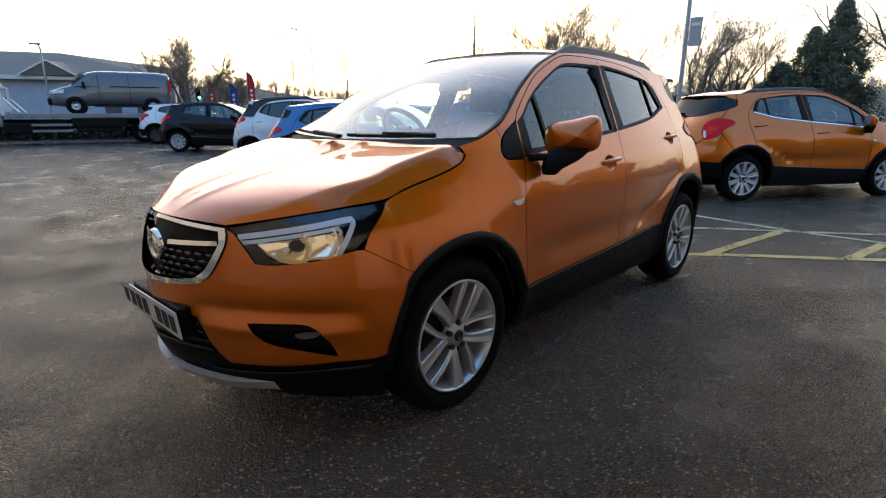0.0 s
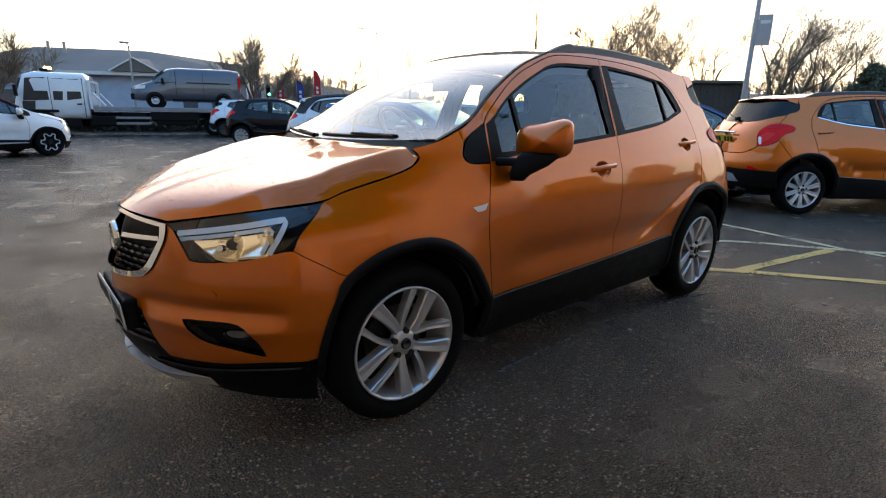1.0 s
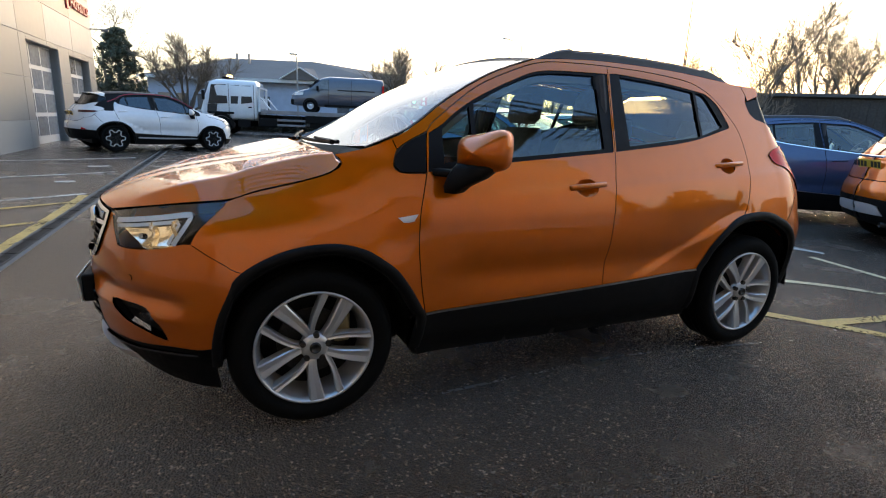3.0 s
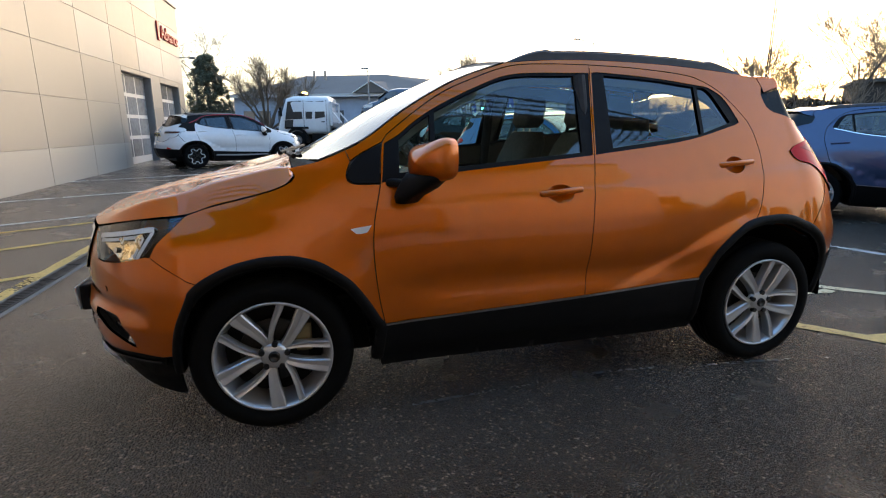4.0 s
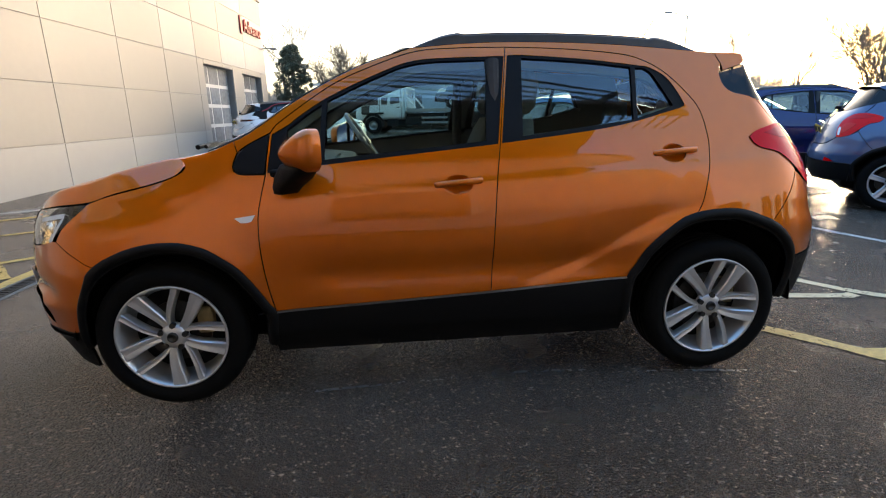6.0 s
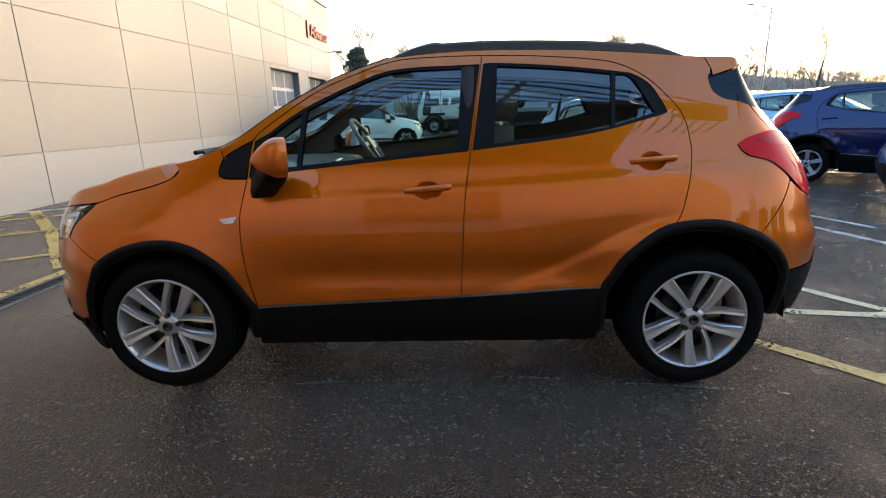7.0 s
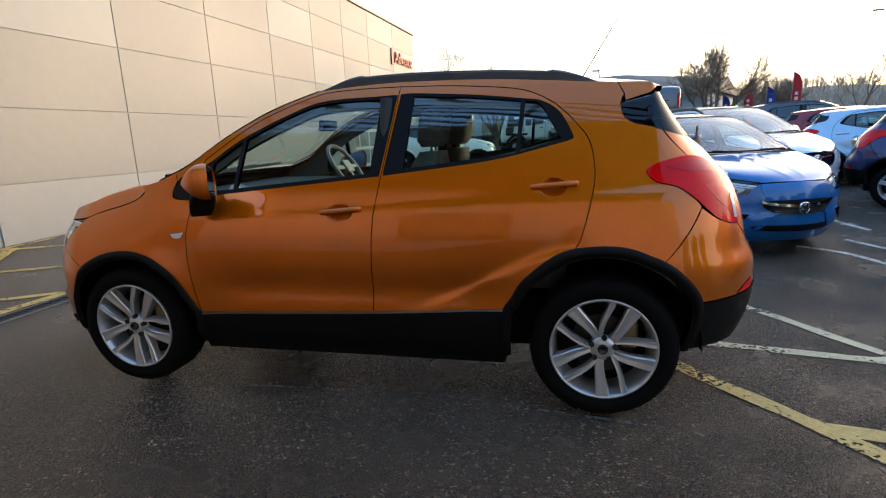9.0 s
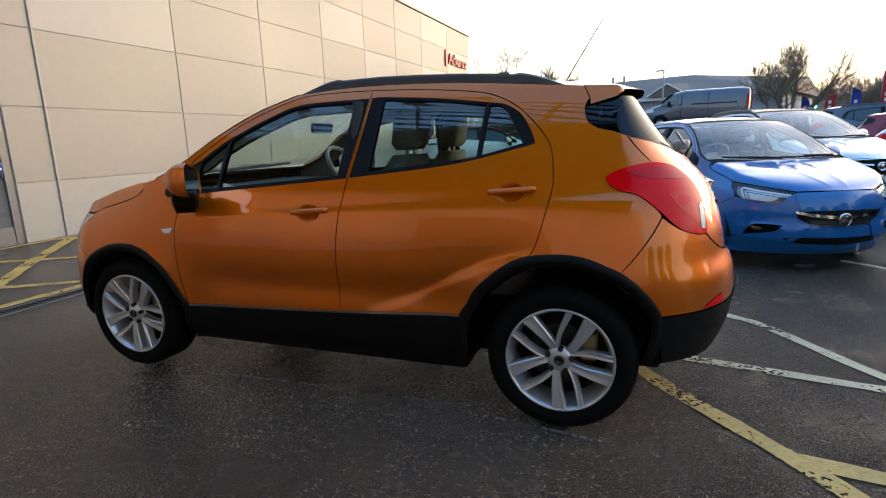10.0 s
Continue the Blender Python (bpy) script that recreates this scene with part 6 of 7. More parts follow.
def make_van(m):
    """A panel van, nose towards +x, rear at x = 0."""
    r = thing("panel_van", m, "dark grey blue panel van loaded on a flatbed truck", "van")
    loft("body", [(.0, .42, 1.78, .86, .78), (.05, .34, 1.88, .92, .82), (.5, .30, 1.92, .95, .84), (2.9, .30, 1.92, .95, .84), (3.35, .30, 1.84, .95, .80), (3.75, .30, 1.55, .95, .80),
                         (4.05, .30, 1.26, .95, .86), (4.5, .30, 1.12, .93, .84), (4.85, .32, .98, .86, .76), (4.95, .36, .80, .76, .66)], M_greycar, r)
    for y in (-.95, .95):
        s = 1 if y > 0 else -1
        flat_panel("cab_window", [(2.95, 1.22), (3.95, 1.18), (3.62, 1.48), (3.30, 1.70), (2.98, 1.72)], y * .985, M_pane, r, lean=-.16, zref=1.1)
        flat_panel("side_rail", [(.5, 1.18), (2.5, 1.18), (2.5, 1.22), (.5, 1.22)], y * .985, M_black, r, lean=-.1, zref=1.1)
        flat_panel("sill", [(.9, .30), (3.2, .30), (3.2, .42), (.9, .42)], y, M_black, r)
        flat_panel("tail_lamp", [(-.01, .95), (.08, .95), (.06, 1.55), (.0, 1.55)], y * .93, M_red, r, depth=.03)
        flat_panel("head_lamp", [(4.35, .88), (4.82, .84), (4.70, .98), (4.30, 1.05)], y * .93, M_white_lamp, r, depth=.0)
        for x in (2.98, 1.75):
            flat_panel("door_gap", [(x, .42), (x + .015, .42), (x + .015, 1.75), (x, 1.75)], y * .985, M_black, r, depth=.004, lean=-.1, zref=1.1)
        for x in (.85, 3.95):
            v, f = lathe([(.40, -.01), (.33, -.012)], 28)
            ar = mesh_object("wheel_arch", v, f, M_black, r)
            ar.matrix_local = Matrix.Translation((x, (.97) * s, .34)) @ (Matrix.Identity(4) if s < 0 else Matrix.Rotation(math.pi, 4, "Z"))
            truck_wheel(r, (x, .96 * s, .33), .33, M_alloy, -s, .22)
        box("mirror", (.12, .20, .26), (3.55, 1.05 * s, 1.25), M_black, r, .04)
    flat = loft("windscreen", [(3.42, 1.30, 1.80, .70, .70), (3.52, 1.22, 1.70, .72, .72)], M_pane, r)
    v = [(3.48, -.70, 1.76), (3.48, .70, 1.76), (4.02, .78, 1.30), (4.02, -.78, 1.30)]
    flat.data.clear_geometry()
    flat.data.from_pydata([(x + .02, y, z + .02) for x, y, z in v], [], [(0, 1, 2, 3)])
    box("bumper", (.18, 1.7, .30), (4.90, 0, .50), M_black, r, .05)
    box("grille", (.06, 1.2, .14), (4.93, 0, .80), M_gloss, r, .02)
    return r


def make_truck(m):
    """A crew-cab recovery truck, nose towards +x, tail at x = 0."""
    r = thing("recovery_truck", m, "white crew-cab recovery truck with a grey flatbed and amber light", "truck")
    loft("cab", [(6.15, .72, 2.42, 1.02, .96), (6.25, .68, 2.50, 1.06, 1.0), (7.9, .66, 2.52, 1.06, 1.0), (8.25, .62, 2.42, 1.06, .98), (8.48, .56, 1.75, 1.06, 1.02), (8.62, .55, 1.25, 1.04, 1.0), (8.68, .6, 1.05, .98, .95)], M_whitecar, r, power=7)
    for y in (-1.06, 1.06):
        flat_panel("cab_window", [(7.45, 1.42), (8.30, 1.38), (8.15, 2.24), (7.50, 2.28)], y * .985, M_cabglass, r, lean=-.06, zref=1.2)
        flat_panel("lower_window", [(7.95, 1.0), (8.35, 1.0), (8.32, 1.36), (7.9, 1.38)], y, M_cabglass, r, lean=-.03, zref=1.2)
        flat_panel("crew_window", [(7.0, 1.42), (7.3, 1.42), (7.3, 2.24), (6.9, 2.26)], y * .985, M_cabglass, r, lean=-.06, zref=1.2)
        flat_panel("crew_window", [(6.35, 1.5), (6.85, 1.42), (6.8, 2.24), (6.4, 2.26)], y * .985, M_cabglass, r, lean=-.06, zref=1.2)
        for x in (7.38, 6.27):
            flat_panel("door_gap", [(x, .7), (x + .02, .7), (x + .02, 2.3), (x, 2.3)], y * .985, M_black, r, depth=.004, lean=-.04, zref=1.2)
        box("door_handle", (.16, .04, .05), (6.45, y * 1.01, 1.28), M_black, r, .01)
        box("wheel_arch", (1.15, .34, .10), (7.75, y * .88, 1.0), M_black, r, .03)
        v, f = lathe([(.57, -.012), (.44, -.014)], 32)
        ar = mesh_object("arch_ring", v, [q for q in f if min(v[i][2] for i in q) > -.12], M_black, r)
        ar.matrix_local = Matrix.Translation((7.75, y * 1.01, .44)) @ (Matrix.Identity(4) if y < 0 else Matrix.Rotation(math.pi, 4, "Z"))
        box("cab_step", (.55, .10, .35), (6.75, y * .96, .55), M_black, r, .02)
        box("mirror", (.10, .22, .42), (8.45, y * 1.16, 1.75), M_black, r, .03)
        box("side_step", (1.3, .06, .10), (4.6, y * 1.02, .52), M_steel, r, .01)
        box("side_step", (1.3, .06, .10), (4.6, y * 1.02, .75), M_steel, r, .01)
        box("tank", (.9, .4, .42), (5.65, y * .8, .62), M_black, r, .06)
        box("chassis_rail", (6.6, .12, .22), (3.4, y * .42, .86), M_black, r, .01)
        box("bed_side", (5.9, .05, .16), (3.0, y * 1.03, 1.10), M_steel, r, .01)
        box("skirt", (1.9, .05, .34), (3.0, y * 1.0, .84), M_black, r, .01)
        box("locker", (1.5, .5, .52), (3.0, y * .72, .72), M_black, r, .03)
        box("locker", (.9, .45, .46), (4.6, y * .70, .74), M_black, r, .03)
        box("mudguard", (1.15, .36, .05), (1.5, y * .86, .98), M_black, r, .02)
        truck_wheel(r, (7.75, y * 1.04, .42), .42, M_steel, -1 if y > 0 else 1)
        truck_wheel(r, (1.5, y * 1.02, .42), .42, M_steel, -1 if y > 0 else 1, .45)
    box("flatbed", (6.0, 2.1, .09), (3.0, 0, 1.15), M_steel, r, .01)
    box("tail_ramp", (.7, 2.05, .07), (-.25, 0, .95), M_steel, r, .01, rot=Matrix.Rotation(radians(-18), 4, "Y"))
    bm = bmesh.new()
    for y in (-1.0, 1.0):
        add_box(bm, (.10, .10, 1.1), (6.05, y, 1.65), .01)
        add_tube(bm, (5.98, y, 1.75), (5.55, y, 1.22), .04, sides=8)
    add_box(bm, (.10, 2.1, .10), (6.05, 0, 2.18), .01)
    add_box(bm, (.05, 2.0, .5), (6.05, 0, 1.5), .01)
    part("headboard", bm, M_whitecar, r)
    lb = box("light_bar", (.28, 1.0, .09), (7.6, 0, 2.60), M_black, r, .02)
    M_amber = material("amber_beacon", (0.9, 0.35, 0.03), 0.2, glow=6.0, glow_color=(1.0, 0.45, 0.08))
    box("beacon", (.22, .30, .14), (7.6, -.3, 2.70), M_amber, lb, .04)
    v = [(8.30, -.88, 2.36), (8.30, .88, 2.36), (8.55, .94, 1.52), (8.55, -.94, 1.52)]
    mesh_object("windscreen", [(x + .02, y, z + .02) for x, y, z in v], [(0, 1, 2, 3)], M_pane, r)
    box("bumper", (.16, 2.1, .38), (8.68, 0, .62), M_black, r, .05)
    box("grille", (.06, 1.5, .28), (8.68, 0, .98), M_gloss, r, .02)
    return r


truck_m = Matrix.Translation((8.0, 23.2, float(ground_z(4, 24)))) @ Matrix.Rotation(radians(165), 4, "Z")
make_truck(truck_m)
make_van(truck_m @ Matrix.Translation((.25, 0, 1.20)) @ Matrix.Scale(.88, 4))


# ---- trees ----
M_bark = material("grey_brown_bark", (0.13, 0.105, 0.082), 0.9, vary=0.3, vary_scale=8, grain=0.5, grain_scale=60)
M_twig = material("brown_twigs", (0.20, 0.155, 0.11), 0.9, vary=0.25, vary_scale=4)
# far twigs are paler than near ones: haze put into the colour
M_farwood = material("far_twigs_haze_tint", (0.32, 0.28, 0.24), 0.95, vary=0.3, vary_scale=1)
M_needle = material("dark_evergreen_leaves", (0.075, 0.085, 0.055), 0.8, vary=0.5, vary_scale=2)
M_hill = material("winter_hillside", (0.17, 0.135, 0.095), 0.95, vary=0.4, vary_scale=.4)
M_hedge = material("dark_winter_hedge", (0.045, 0.038, 0.025), 0.95, vary=0.5, vary_scale=1)
M_grass = material("dull_grass", (0.055, 0.075, 0.025), 0.95, vary=0.35, vary_scale=2, grain=0.5, grain_scale=30)


def tubes(segs, name, mat, parent, sides=5):
    """Tapered sticks (start, end, radius, radius) as one mesh."""
    A = np.array([s[0] for s in segs], float)
    B = np.array([s[1] for s in segs], float)
    ra, rb = np.array([s[2] for s in segs]), np.array([s[3] for s in segs])
    d = B - A
    d /= np.maximum(1e-9, np.linalg.norm(d, axis=1))[:, None]
    ref = np.where(np.abs(d[:, 2:3]) < .9, [[0, 0, 1.0]], [[1.0, 0, 0]])
    p = np.cross(d, ref)
    p /= np.linalg.norm(p, axis=1)[:, None]
    q = np.cross(d, p)
    V = []
    for e, r in ((A, ra), (B, rb)):
        for i in range(sides):
            a = 2 * math.pi * i / sides
            V.append(e + (p * math.cos(a) + q * math.sin(a)) * r[:, None])
    V = np.stack(V, 1).reshape(-1, 3)
    F = []
    for k in range(len(segs)):
        b = k * 2 * sides
        for i in range(sides):
            j = (i + 1) % sides
            F.append((b + i, b + j, b + sides + j, b + sides + i))
    return mesh_object(name, V, F, mat, parent)


def branch(rng, segs, fine, p, d, length, r, level, up, spread, wander=.10):
    """A limb with side branches along it, down to twigs."""
    for i in range(4):
        d = (d + Vector((rng.gauss(0, wander), rng.gauss(0, wander), rng.gauss(0, wander) + up))).normalized()
        q = p + d * (length / 4)
        (segs if r > .012 else fine).append((tuple(p), tuple(q), r, r * .84))
        p, r = q, r * .84
        if level > 0 and (i > 0 or level < 3):
            for _ in range(2 if rng.random() < .6 else 1):
                side_ = d.cross(Vector((rng.gauss(0, 1), rng.gauss(0, 1), rng.gauss(0, 1)))).normalized()
                a = spread * rng.uniform(.7, 1.25)
                branch(rng, segs, fine, p, (d * math.cos(a) + side_ * math.sin(a)).normalized(), length * rng.uniform(.50, .78) * (1 - .10 * i), r * .52, level - 1, up, spread, wander)


def bare_tree(x, y, height, seed, label, style="round", trunk=.16, base=None):
    z = float(ground_z(x, y)) if base is None else base
    t = thing("bare_tree", pose(x, y, z), label, "tree", "bare trees")
    rng = random.Random(seed)
    segs, fine = [], []
    if style == "pollard":
        # long limbs fan out from a low fork; each ends in knobs with a brush of fine upright twigs
        h = height * .16
        segs.append(((0, 0, -.3), (0, 0, h), trunk * 1.25, trunk))
        for i in range(9):
            a, el = i * 2.4 + rng.uniform(-.25, .25), radians(38 + 44 * ((i * 4) % 9) / 8)
            d = Vector((math.cos(a) * math.cos(el), math.sin(a) * math.cos(el), math.sin(el)))
            q, r = Vector((0, 0, h * rng.uniform(.75, 1.0))), trunk * rng.uniform(.26, .42)
            for k in range(7):
                e = q + d * height * rng.uniform(.070, .092)
                segs.append((tuple(q), tuple(e), r, r * .86))
                q, r = e, r * .86
                d = (d + Vector((rng.gauss(0, .13), rng.gauss(0, .13), .05))).normalized()
                for _ in range(3 if k > 2 else 0):
                    w = (d * .8 + Vector((rng.gauss(0, .7), rng.gauss(0, .7), rng.gauss(.15, .35)))).normalized()
                    c, rr = q, r * .55
                    for _ in range(3):
                        e2 = c + w * height * rng.uniform(.03, .055)
                        segs.append((tuple(c), tuple(e2), rr, rr * .8))
                        c, rr = e2, rr * .8
                        w = (w + Vector((rng.gauss(0, .35), rng.gauss(0, .35), rng.gauss(.12, .2)))).normalized()
                        for _ in range(7):
                            t1 = (w + Vector((rng.gauss(0, .75), rng.gauss(0, .75), rng.gauss(.30, .5)))).normalized()
                            m1 = c + t1 * height * rng.uniform(.04, .09)
                            t2 = (t1 + Vector((rng.gauss(0, .25), rng.gauss(0, .25), .25))).normalized()
                            fine.append((tuple(c), tuple(m1), .008, .0065))
                            fine.append((tuple(m1), tuple(m1 + t2 * height * rng.uniform(.04, .10)), .0065, .004))
    else:
        stems, lean, up, spread, level = {"round": (1, .1, .06, .75, 4), "tall": (1, .08, .10, .55, 4), "bush": (4, .45, .07, .62, 4)}[style]
        for k in range(stems):
            a = k * 2.4 + rng.uniform(0, 1)
            d = Vector((math.cos(a) * lean, math.sin(a) * lean, 1)).normalized()
            branch(rng, segs, fine, Vector((.15 * math.cos(a), .15 * math.sin(a), -.3)), d, height * rng.uniform(.62, .8), trunk * (1 if stems == 1 else .7), level, up, spread)
    top = max(e[1][2] for e in segs + fine)
    k = height / top
    segs = [tuple(tuple(c * k for c in e) for e in g[:2]) + g[2:] for g in segs]
    fine = [tuple(tuple(c * k for c in e) for e in g[:2]) + g[2:] for g in fine]
    fine = [(a, b, max(r1, .006), max(r2, .004)) for a, b, r1, r2 in fine]
    tubes(segs, "trunk", M_bark, t, 6)
    tubes(fine, "crown", M_twig, t, 3)
    return t


def evergreen(x, y, height, width, seed, label, n=9000, pointed=.5, leaf=.10):
    z = float(ground_z(x, y))
    t = thing("evergreen_tree", pose(x, y, z), label, "tree", "evergreens")
    rng = np.random.default_rng(seed)
    tubes([((0, 0, -.2), (0, 0, height * .9), .22, .04)], "trunk", M_bark, t, 8)
    lumps = []
    for i in range(420):
        h = rng.uniform(.04, .99)
        rad = width * (1 - h) ** pointed * rng.uniform(.35, 1.0) * (1 if h > .12 else .8)
        a = rng.uniform(0, 2 * math.pi)
        lumps.append((rad * math.cos(a), rad * math.sin(a), h * height, width * rng.uniform(.10, .22) * (1.1 - .6 * h)))
    L = np.array(lumps)
    pick = L[rng.integers(0, len(L), n)]
    d = rng.normal(size=(n, 3))
    d /= np.linalg.norm(d, axis=1)[:, None]
    c = pick[:, :3] + d * (pick[:, 3:4] * rng.uniform(.55, 1.08, (n, 1)))
    s = leaf * rng.uniform(.6, 1.5, (n, 1))
    u1 = rng.normal(size=(n, 3))
    u1 /= np.linalg.norm(u1, axis=1)[:, None]
    u2 = np.cross(u1, d)
    V = np.stack([c - u1 * s, c + u2 * s * .5, c + u1 * s, c - u2 * s * .5], 1).reshape(-1, 3)
    V[:, 2] = np.maximum(V[:, 2], .02)
    mesh_object("crown", V, [(4 * i, 4 * i + 1, 4 * i + 2, 4 * i + 3) for i in range(n)], M_needle, t)
    return t


bare_tree(10.2, 27.6, 5.7, 11, "pollarded bare tree with knobbly limbs and upright twigs", "pollard", .26)
bare_tree(-1.3, 28.6, 5.4, 12, "pollarded bare tree beside the low building", "pollard", .24)
bare_tree(14.6, 32.5, 4.2, 13, "smaller pollarded bare tree by the flags", "pollard", .2)
bare_tree(25.7, 34.8, 6.7, 21, "slender bare tree on the far side of the road", "tall", .12)
bare_tree(20.8, 36.8, 6.1, 22, "slender bare tree on the far side of the road", "round", .12)
bare_tree(29.9, 32.9, 5.8, 23, "slender bare tree on the far side of the road", "tall", .11)
bare_tree(33.8, 28.3, 5.8, 24, "bare tree with fine twigs", "round", .14)
bare_tree(19.8, 15.7, 5.0, 25, "thin bare tree beside a post", "tall", .07)
bare_tree(29.5, 14.9, 8.1, 26, "broad bare tree behind a dark shed", "bush", .2)
bare_tree(28.7, 16.6, 6.6, 27, "broad bare tree behind a dark shed", "bush", .17)
bare_tree(30.4, 13.3, 6.9, 34, "broad bare tree behind a dark shed", "bush", .17)
bare_tree(16.8, 10.5, 6.4, 35, "slender bare tree beside a broader one", "tall", .06)
bare_tree(17.3, 10.1, 5.6, 36, "slender bare tree beside a broader one", "tall", .055)
bare_tree(15.2, 10.5, 4.1, 37, "low bare tree with a bushy crown", "bush", .1)
bare_tree(32.2, 13.4, 5.9, 28, "bare tree with a rounded crown", "round", .19)
bare_tree(27.2, 7.1, 6.7, 29, "large bare tree behind a lamp post", "bush", .2)
bare_tree(27.8, 5.4, 5.9, 38, "bare tree with a rounded crown beside a taller one", "bush", .17)
bare_tree(32.5, 2.6, 8.4, 30, "tall bare tree behind an evergreen", "round", .22)
bare_tree(33.8, -0.6, 8.7, 31, "tall bare tree behind an evergreen", "round", .22)
bare_tree(30.6, -4.2, 7.7, 32, "tall bare tree at the end of the grass", "round", .19)
bare_tree(-5.2, 30.0, 6.6, 33, "bare tree growing over an evergreen", "round", .12)
evergreen(28.6, 1.8, 6.1, 2.2, 41, "dark evergreen tree with dense foliage", 60000, .75, .05)
evergreen(29.9, -1.9, 3.8, 1.95, 42, "low dark evergreen shrub", 30000, .5, .05)
evergreen(27.5, 3.7, 3.5, 2.5, 43, "low dark evergreen shrub", 26000, .8, .05)
evergreen(28.0, 2.7, 5.0, 2.2, 45, "dark evergreen shrub beside a taller tree", 30000, .8, .05)
for k in range(5):
    evergreen(27 - 4.5 * k, -13.5 - 3.2 * k, 6.0 - .3 * (k % 2), 2.9, 60 + k, "dark evergreen tree along the edge of the yard", 9000, .35, .14)
evergreen(-4.1, 27.6, 4.6, 1.5, 44, "dark evergreen tree beside the workshop", 40000, .42, .045)

# hillside and far woods
hv, hf = [], []
az = np.linspace(-40, 135, 120)
rng = np.random.default_rng(5)
prof = 5.2 + .9 * np.sin(az * .11) + .5 * np.sin(az * .31 + 1) + rng.normal(0, .10, len(az)) + 1.6 * np.exp(-((az - 27) / 7) ** 2)
prof = prof * (1 - .42 * np.exp(-((az - 44) / 5) ** 2))
for a, h in zip(az, prof):
    s, c = math.sin(radians(a)), math.cos(radians(a))
    for rad, k in ((70, 0), (85, .35), (105, .85), (120, 1.0), (150, 1.05), (260, 1.1)):
        hv.append((1.5 + s * rad, c * rad, .62 + h * k if k else .2))
for i in range(len(az) - 1):
    for k in range(5):
        hf.append((i * 6 + k, (i + 1) * 6 + k, (i + 1) * 6 + k + 1, i * 6 + k + 1))
tagged(mesh_object("hillside", hv, hf, M_hill, smooth=True), "dull brown winter hillside beyond the yard", "hill", kind="structure")
segs = []
for i in range(3600):
    a = rng.uniform(-35, 130)
    rad = rng.uniform(78, 122)
    h = float(np.interp(a, az, prof)) * float(np.interp(rad, [70, 85, 105, 120, 150], [0, .35, .85, 1, 1.05])) + .4
    x, y = 1.5 + math.sin(radians(a)) * rad, math.cos(radians(a)) * rad
    tall = rng.uniform(1.2, 3.6) * (1 - .6 * math.exp(-((a - 44) / 5) ** 2))
    segs.append(((x, y, h - .5), (x, y, h + tall * .6), .07, .03))
    for k in range(24):
        z0 = h + tall * rng.uniform(.1, .6)
        d = rng.normal(0, 1, 2)
        w = rng.uniform(.35, 1.0) * tall * .42
        segs.append(((x, y, z0), (x + d[0] * w * .6, y + d[1] * w * .6, z0 + tall * rng.uniform(.15, .42)), .024, .010))
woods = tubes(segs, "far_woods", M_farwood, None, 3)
tagged(woods, "far woodland of bare winter trees, haze put into its pale colour", "woodland", kind="stuff")

# dark hedge on the right and grass
hedge_rng = np.random.default_rng(8)
N = 70000
t = hedge_rng.uniform(0, 1, N)
px = 21.5 + t * 14.5 + hedge_rng.normal(0, .5, N)
py = 16.6 - t * 8.5 + hedge_rng.normal(0, .9, N)
pz = hedge_rng.uniform(0, 1, N) ** .8 * (1.45 + .3 * np.sin(t * 40) + .4 * np.sin(t * 91)) + .5
c = np.stack([px, py, pz], 1)
u1 = hedge_rng.normal(size=(N, 3)) * .07
u2 = hedge_rng.normal(size=(N, 3)) * .05
V = np.stack([c - u1, c + u2, c + u1, c - u2], 1).reshape(-1, 3)
tagged(mesh_object("hedge", V, [(4 * i, 4 * i + 1, 4 * i + 2, 4 * i + 3) for i in range(N)], M_hedge),
       "tall dark winter hedge", "hedge", kind="stuff")
shed = thing("dark_shed", pose(22.0, 13.5, .2, 0, 0, -44.4), "long dark brown timber shed with a flat roof", "shed")
M_shed = material("dark_brown_boards", (0.055, 0.046, 0.04), 0.85, vary=0.3, vary_scale=3, grain=0.3, grain_scale=30)
box("wall", (7.0, 4.0, 2.75), (3.5, 2.0, 1.375), M_shed, shed, .01)
box("roof", (7.3, 4.4, .14), (3.5, 2.0, 2.82), material("grey_roof_felt", (0.09, 0.085, 0.082), 0.9, vary=0.2), shed, .02)
for k in range(23):
    box("batten", (.05, .03, 2.7), (.15 + k * .305, -.015, 1.37), M_shed, shed, .005)
gv = [(x, y, float(ground_z(x, y)) + .06) for x in (16, 20, 30, 60) for y in (-30, -12, 2, 8)]
tagged(mesh_object("grass_verge", gv, [(i * 4 + j, (i + 1) * 4 + j, (i + 1) * 4 + j + 1, i * 4 + j + 1) for i in range(3) for j in range(3)], M_grass), "dull green grass verge beyond the parked cars", "grass", kind="structure")

# ---- low building beyond the truck ----
M_render = material("pale_blue_render", (0.36, 0.42, 0.52), 0.8, vary=0.12, vary_scale=.6)
M_slates = material("grey_brown_roof", (0.13, 0.115, 0.105), 0.8, vary=0.15, vary_scale=2)
M_fascia = material("white_fascia", (0.6, 0.6, 0.58), 0.6, vary=0.05)
lb = thing("low_building", pose(-3.6, 35.0, .42, 0, 0, -24), "long low pale blue building with a shallow grey roof", "building")
box("wall", (15, 10, 2.9), (7.5, 5, 1.45), M_render, lb)
rv = [(-.4, -.4, 2.86), (15.4, -.4, 2.86), (15.4, 10.4, 2.86), (-.4, 10.4, 2.86), (3.0, 5, 4.55), (9.0, 5, 4.55), (15.4, 5, 3.8)]
mesh_object("roof", rv, [(0, 1, 6, 5, 4), (0, 4, 3), (3, 4, 5, 6, 2), (1, 2, 6)], M_slates, lb)
box("fascia", (15.8, .08, .18), (7.5, -.42, 2.84), M_fascia, lb)
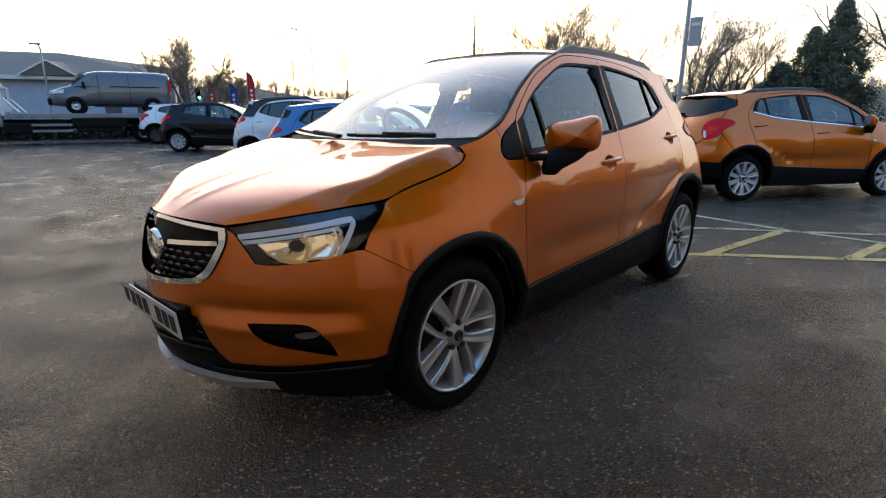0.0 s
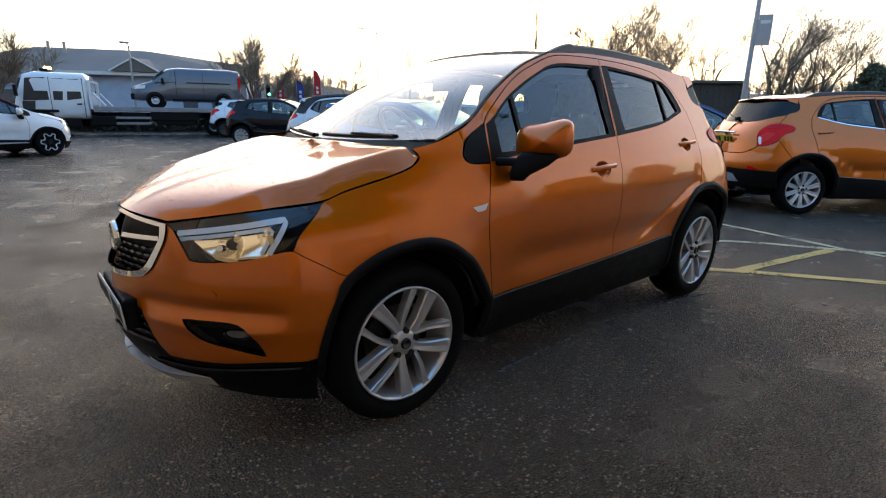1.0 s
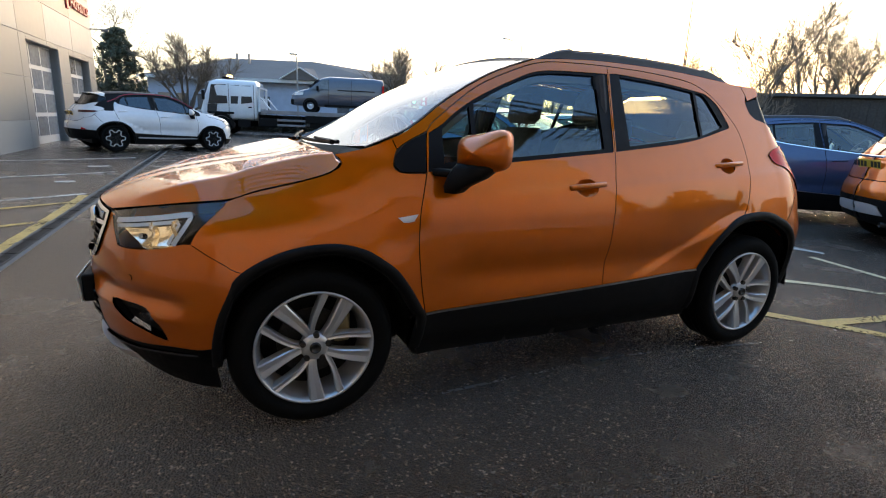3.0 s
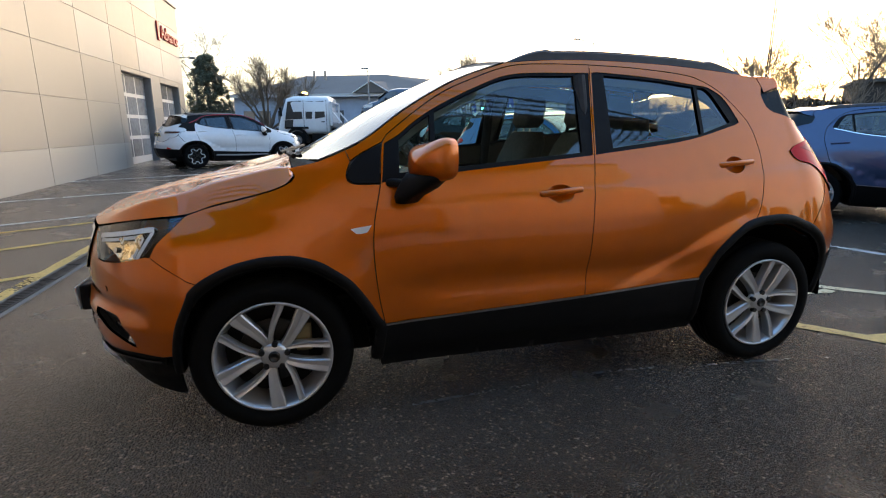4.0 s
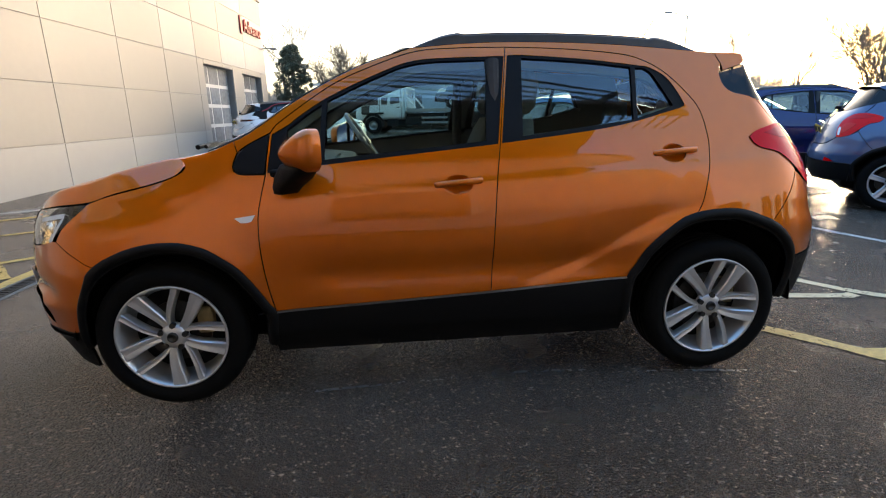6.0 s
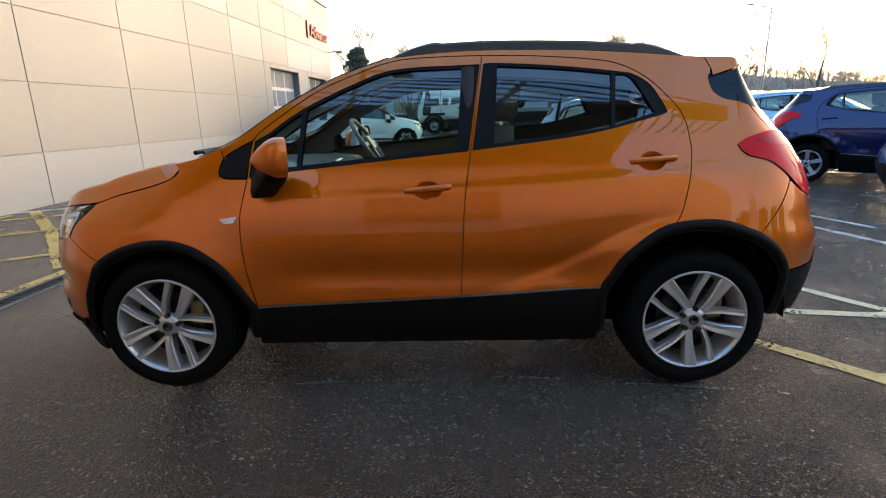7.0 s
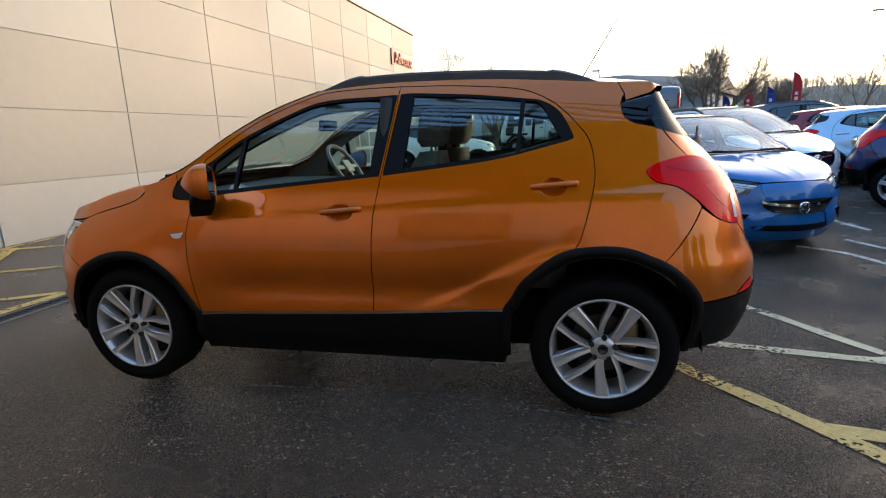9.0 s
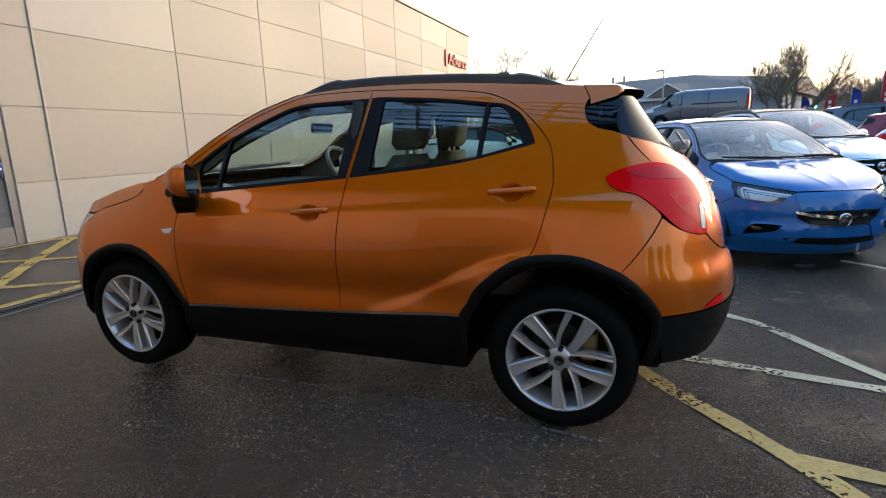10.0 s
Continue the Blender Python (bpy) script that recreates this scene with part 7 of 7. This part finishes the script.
gb = [(8.3, -.6, 2.95), (10.7, -.6, 2.95), (9.5, -.6, 3.62), (9.5, 3.0, 3.9), (8.3, .7, 3.25), (10.7, .7, 3.25)]
mesh_object("gable", gb, [(0, 1, 2), (0, 2, 3, 4), (1, 5, 3, 2)], M_slates, lb)
for a, b in (((8.3, -.65, 2.95), (9.5, -.65, 3.65)), ((10.7, -.65, 2.95), (9.5, -.65, 3.65))):
    tube("barge_board", a, b, .04, M_fascia, lb)
for x in (1.0, 2.1, 3.4, 5.8, 7.1, 12.0, 13.5):
    w_ = box("window", (.75, .08, .95), (x, -.02, 1.45), M_pane, lb)
    box("sill", (.9, .14, .06), (x, -.06, .95), M_fascia, w_)
for x in (4.2, 5.0):
    tube("roof_vent", (x, 3.6, 3.9), (x, 3.6, 4.75), .09, M_steel, lb)
hrng = np.random.default_rng(12)
N = 16000
c = np.stack([hrng.uniform(-.3, 15.2, N), -1.1 + hrng.normal(0, .22, N), hrng.uniform(0, 1, N) ** .7 * 1.05 - .3], 1)
u1, u2 = hrng.normal(size=(N, 3)) * .07, hrng.normal(size=(N, 3)) * .05
lh = mesh_object("low_hedge", np.stack([c - u1, c + u2, c + u1, c - u2], 1).reshape(-1, 3), [(4 * i, 4 * i + 1, 4 * i + 2, 4 * i + 3) for i in range(N)], M_hedge)
lh.matrix_world = pose(-3.6, 35.0, .42, 0, 0, -24)
tagged(lh, "low dark clipped hedge along the building", "hedge", kind="stuff")
sb = thing("sign_board", pose(8.6, 33.2, float(ground_z(8.6, 33)), 0, 0, -18), "red store sign panel on two posts", "sign")
for x in (-.6, .6):
    tube("post", (x, 0, 0), (x, 0, 2.4), .05, M_steel, sb)
sg = box("sign_panel", (1.5, .10, 1.15), (0, -.08, 1.95), material("red_sign_panel", (0.42, 0.03, 0.015), 0.5), sb)
box("bar", (.95, .04, .32), (0, -.14, 2.0), M_fascia, sg)

# ---- posts, flags and signs ----
M_galv = material("galvanised_steel", (0.30, 0.31, 0.32), 0.5, 0.6, vary=0.2, vary_scale=6)
M_wood = material("dark_pole", (0.06, 0.05, 0.045), 0.85, vary=0.2)


def lamp_post(x, y, h, label, sign_=False, arm=0.0, lean=0.0):
    z = float(ground_z(x, y))
    p = thing("lamp_post", pose(x, y, z, 0, lean, 0), label, "lamp post", "lamp posts")
    bm = bmesh.new()
    add_tube(bm, (0, 0, -.2), (0, 0, 1.1), .085, .085, 10)
    add_tube(bm, (0, 0, 1.1), (0, 0, h), .055, .04, 10)
    part("post", bm, M_galv, p)
    if arm:
        tube("arm", (0, 0, h - .03), (-arm, -.1, h + .15), .03, M_galv, p)
        box("lantern", (.45, .16, .09), (-arm - .1, -.1, h + .15), M_galv, p, .03)
    if sign_:
        s = box("sign_board", (.24, .02, .58), (.17, -.06, 2.95), M_panel3, p, .005)
        s.rotation_euler = (0, 0, radians(-70))
        s.location = (.0, -.0, 0)
        box("bar", (.17, .006, .06), (.17, -.075, 3.1), M_fascia, s)
    return p


lamp_post(10.6, 2.15, 7.0, "galvanised lamp post with a small grey sign board", sign_=True, lean=2)
lamp_post(19.5, 29.6, 6.4, "tall far street lamp with a bent arm", arm=1.2)
lamp_post(30.5, 50.0, 9.0, "tall far street lamp with a bent arm", arm=1.2)
lamp_post(4.6, 30.0, 4.3, "slim grey post with a small head", arm=.1)
for x, y, h in ((17.9, 14.1, 7.4), (18.1, 14.2, 5.6)):
    p = thing("wooden_pole", pose(x, y, float(ground_z(x, y))), "tall thin dark pole", "pole", "poles")
    tube("post", (0, 0, -.2), (0, 0, h), .035, M_wood, p, .022)


def feather_flag(x, y, h, mat, label):
    f = thing("feather_flag", pose(x, y, float(ground_z(x, y)), 0, 0, -20), label, "flag", "feather flags")
    tube("pole", (0, 0, -.1), (0, 0, h), .025, M_galv, f, .015)
    n_, v, q = 14, [], []
    for i in range(n_ + 1):
        t_ = i / n_
        z = h * (.28 + .72 * t_)
        w_ = .40 * math.sqrt(max(0, 1 - max(0, (t_ - .72) / .28) ** 2)) + .02
        v += [(0, .03 * math.sin(t_ * 9), z), (w_ / 2, .06 * math.sin(t_ * 7 + 1), z), (w_, .05 * math.sin(t_ * 8 + 2), z)]
    for i in range(n_):
        for k in range(2):
            q.append((i * 3 + k, i * 3 + k + 1, i * 3 + k + 4, i * 3 + k + 3))
    o = mesh_object("cloth", v, q, mat, f, smooth=True)
    for k in range(5):
        box("bar", (.14, .02, .16), (.20, -.07, h * .42 + k * .26), M_fascia, o, 0)


M_flagr = material("red_flag_cloth", (0.38, 0.015, 0.02), 0.8, vary=0.2)
M_flagb = material("blue_flag_cloth", (0.015, 0.04, 0.22), 0.8, vary=0.2)
for x, y, h, m_, lb_ in ((14.6, 29.4, 3.75, M_flagr, "tall red feather flag with a column of pale bars"), (13.2, 28.9, 3.0, M_flagb, "dark blue feather flag with pale bars"),
                         (12.6, 30.5, 3.2, M_flagr, "narrow red feather flag"), (12.3, 33.5, 2.9, M_flagb, "narrow blue feather flag"), (10.5, 30.5, 2.4, M_flagr, "small red feather flag")):
    feather_flag(x, y, h, m_, lb_)
sig = thing("traffic_light", pose(12.4, 31.5, float(ground_z(12.4, 31.5))), "traffic light showing green on a dark post", "traffic light")
tube("post", (0, 0, -.1), (0, 0, 2.5), .05, M_black, sig)
hd = box("signal_head", (.24, .2, .7), (0, -.1, 2.4), M_black, sig, .03)
box("green_light", (.14, .04, .14), (0, -.22, 2.2), material("green_light", (0.02, 0.5, 0.2), 0.3, glow=4, glow_color=(.05, .9, .45)), hd, .03)

# ---- rain drops on the bonnet ----
def rain(bon, count, rng):
    src = bon.data
    fs = [p for p in src.polygons if p.normal.z > .5]
    areas = np.array([p.area for p in fs])
    idx = rng.choice(len(fs), count, p=areas / areas.sum())
    V, F = [], []
    for i in idx:
        p = fs[i]
        vs = [np.array(src.vertices[k].co) for k in p.vertices]
        w = rng.dirichlet(np.ones(len(vs)))
        c = sum(a * b for a, b in zip(w, vs))
        nrm = np.array(p.normal)
        r = float(np.clip(rng.lognormal(-6.5, .45), .0008, .004))
        a = np.cross(nrm, [0, 1, 0])
        a /= np.linalg.norm(a)
        b = np.cross(nrm, a)
        s = len(V)
        for lv, hh in ((1.0, 0), (.8, .32), (.4, .5)):
            for k in range(7):
                t_ = 2 * math.pi * k / 7
                V.append(c + (a * math.cos(t_) + b * math.sin(t_)) * r * lv * (1 + .15 * math.sin(k * 2 + s)) + nrm * (r * hh + .0005))
        V.append(c + nrm * r * .55)
        for q in range(2):
            for k in range(7):
                F.append((s + q * 7 + k, s + q * 7 + (k + 1) % 7, s + q * 7 + 7 + (k + 1) % 7, s + q * 7 + 7 + k))
        for k in range(7):
            F.append((s + 14 + k, s + 14 + (k + 1) % 7, s + 21))
    return V, F


bon = [o for o in hero.children if o.name.split(".")[0] == "bonnet"][0]
v, f = rain(bon, 5200, np.random.default_rng(3))
tagged(mesh_object("rain_film", v, f, M_water, bon, "clear rain drops", smooth=True), kind="stuff")
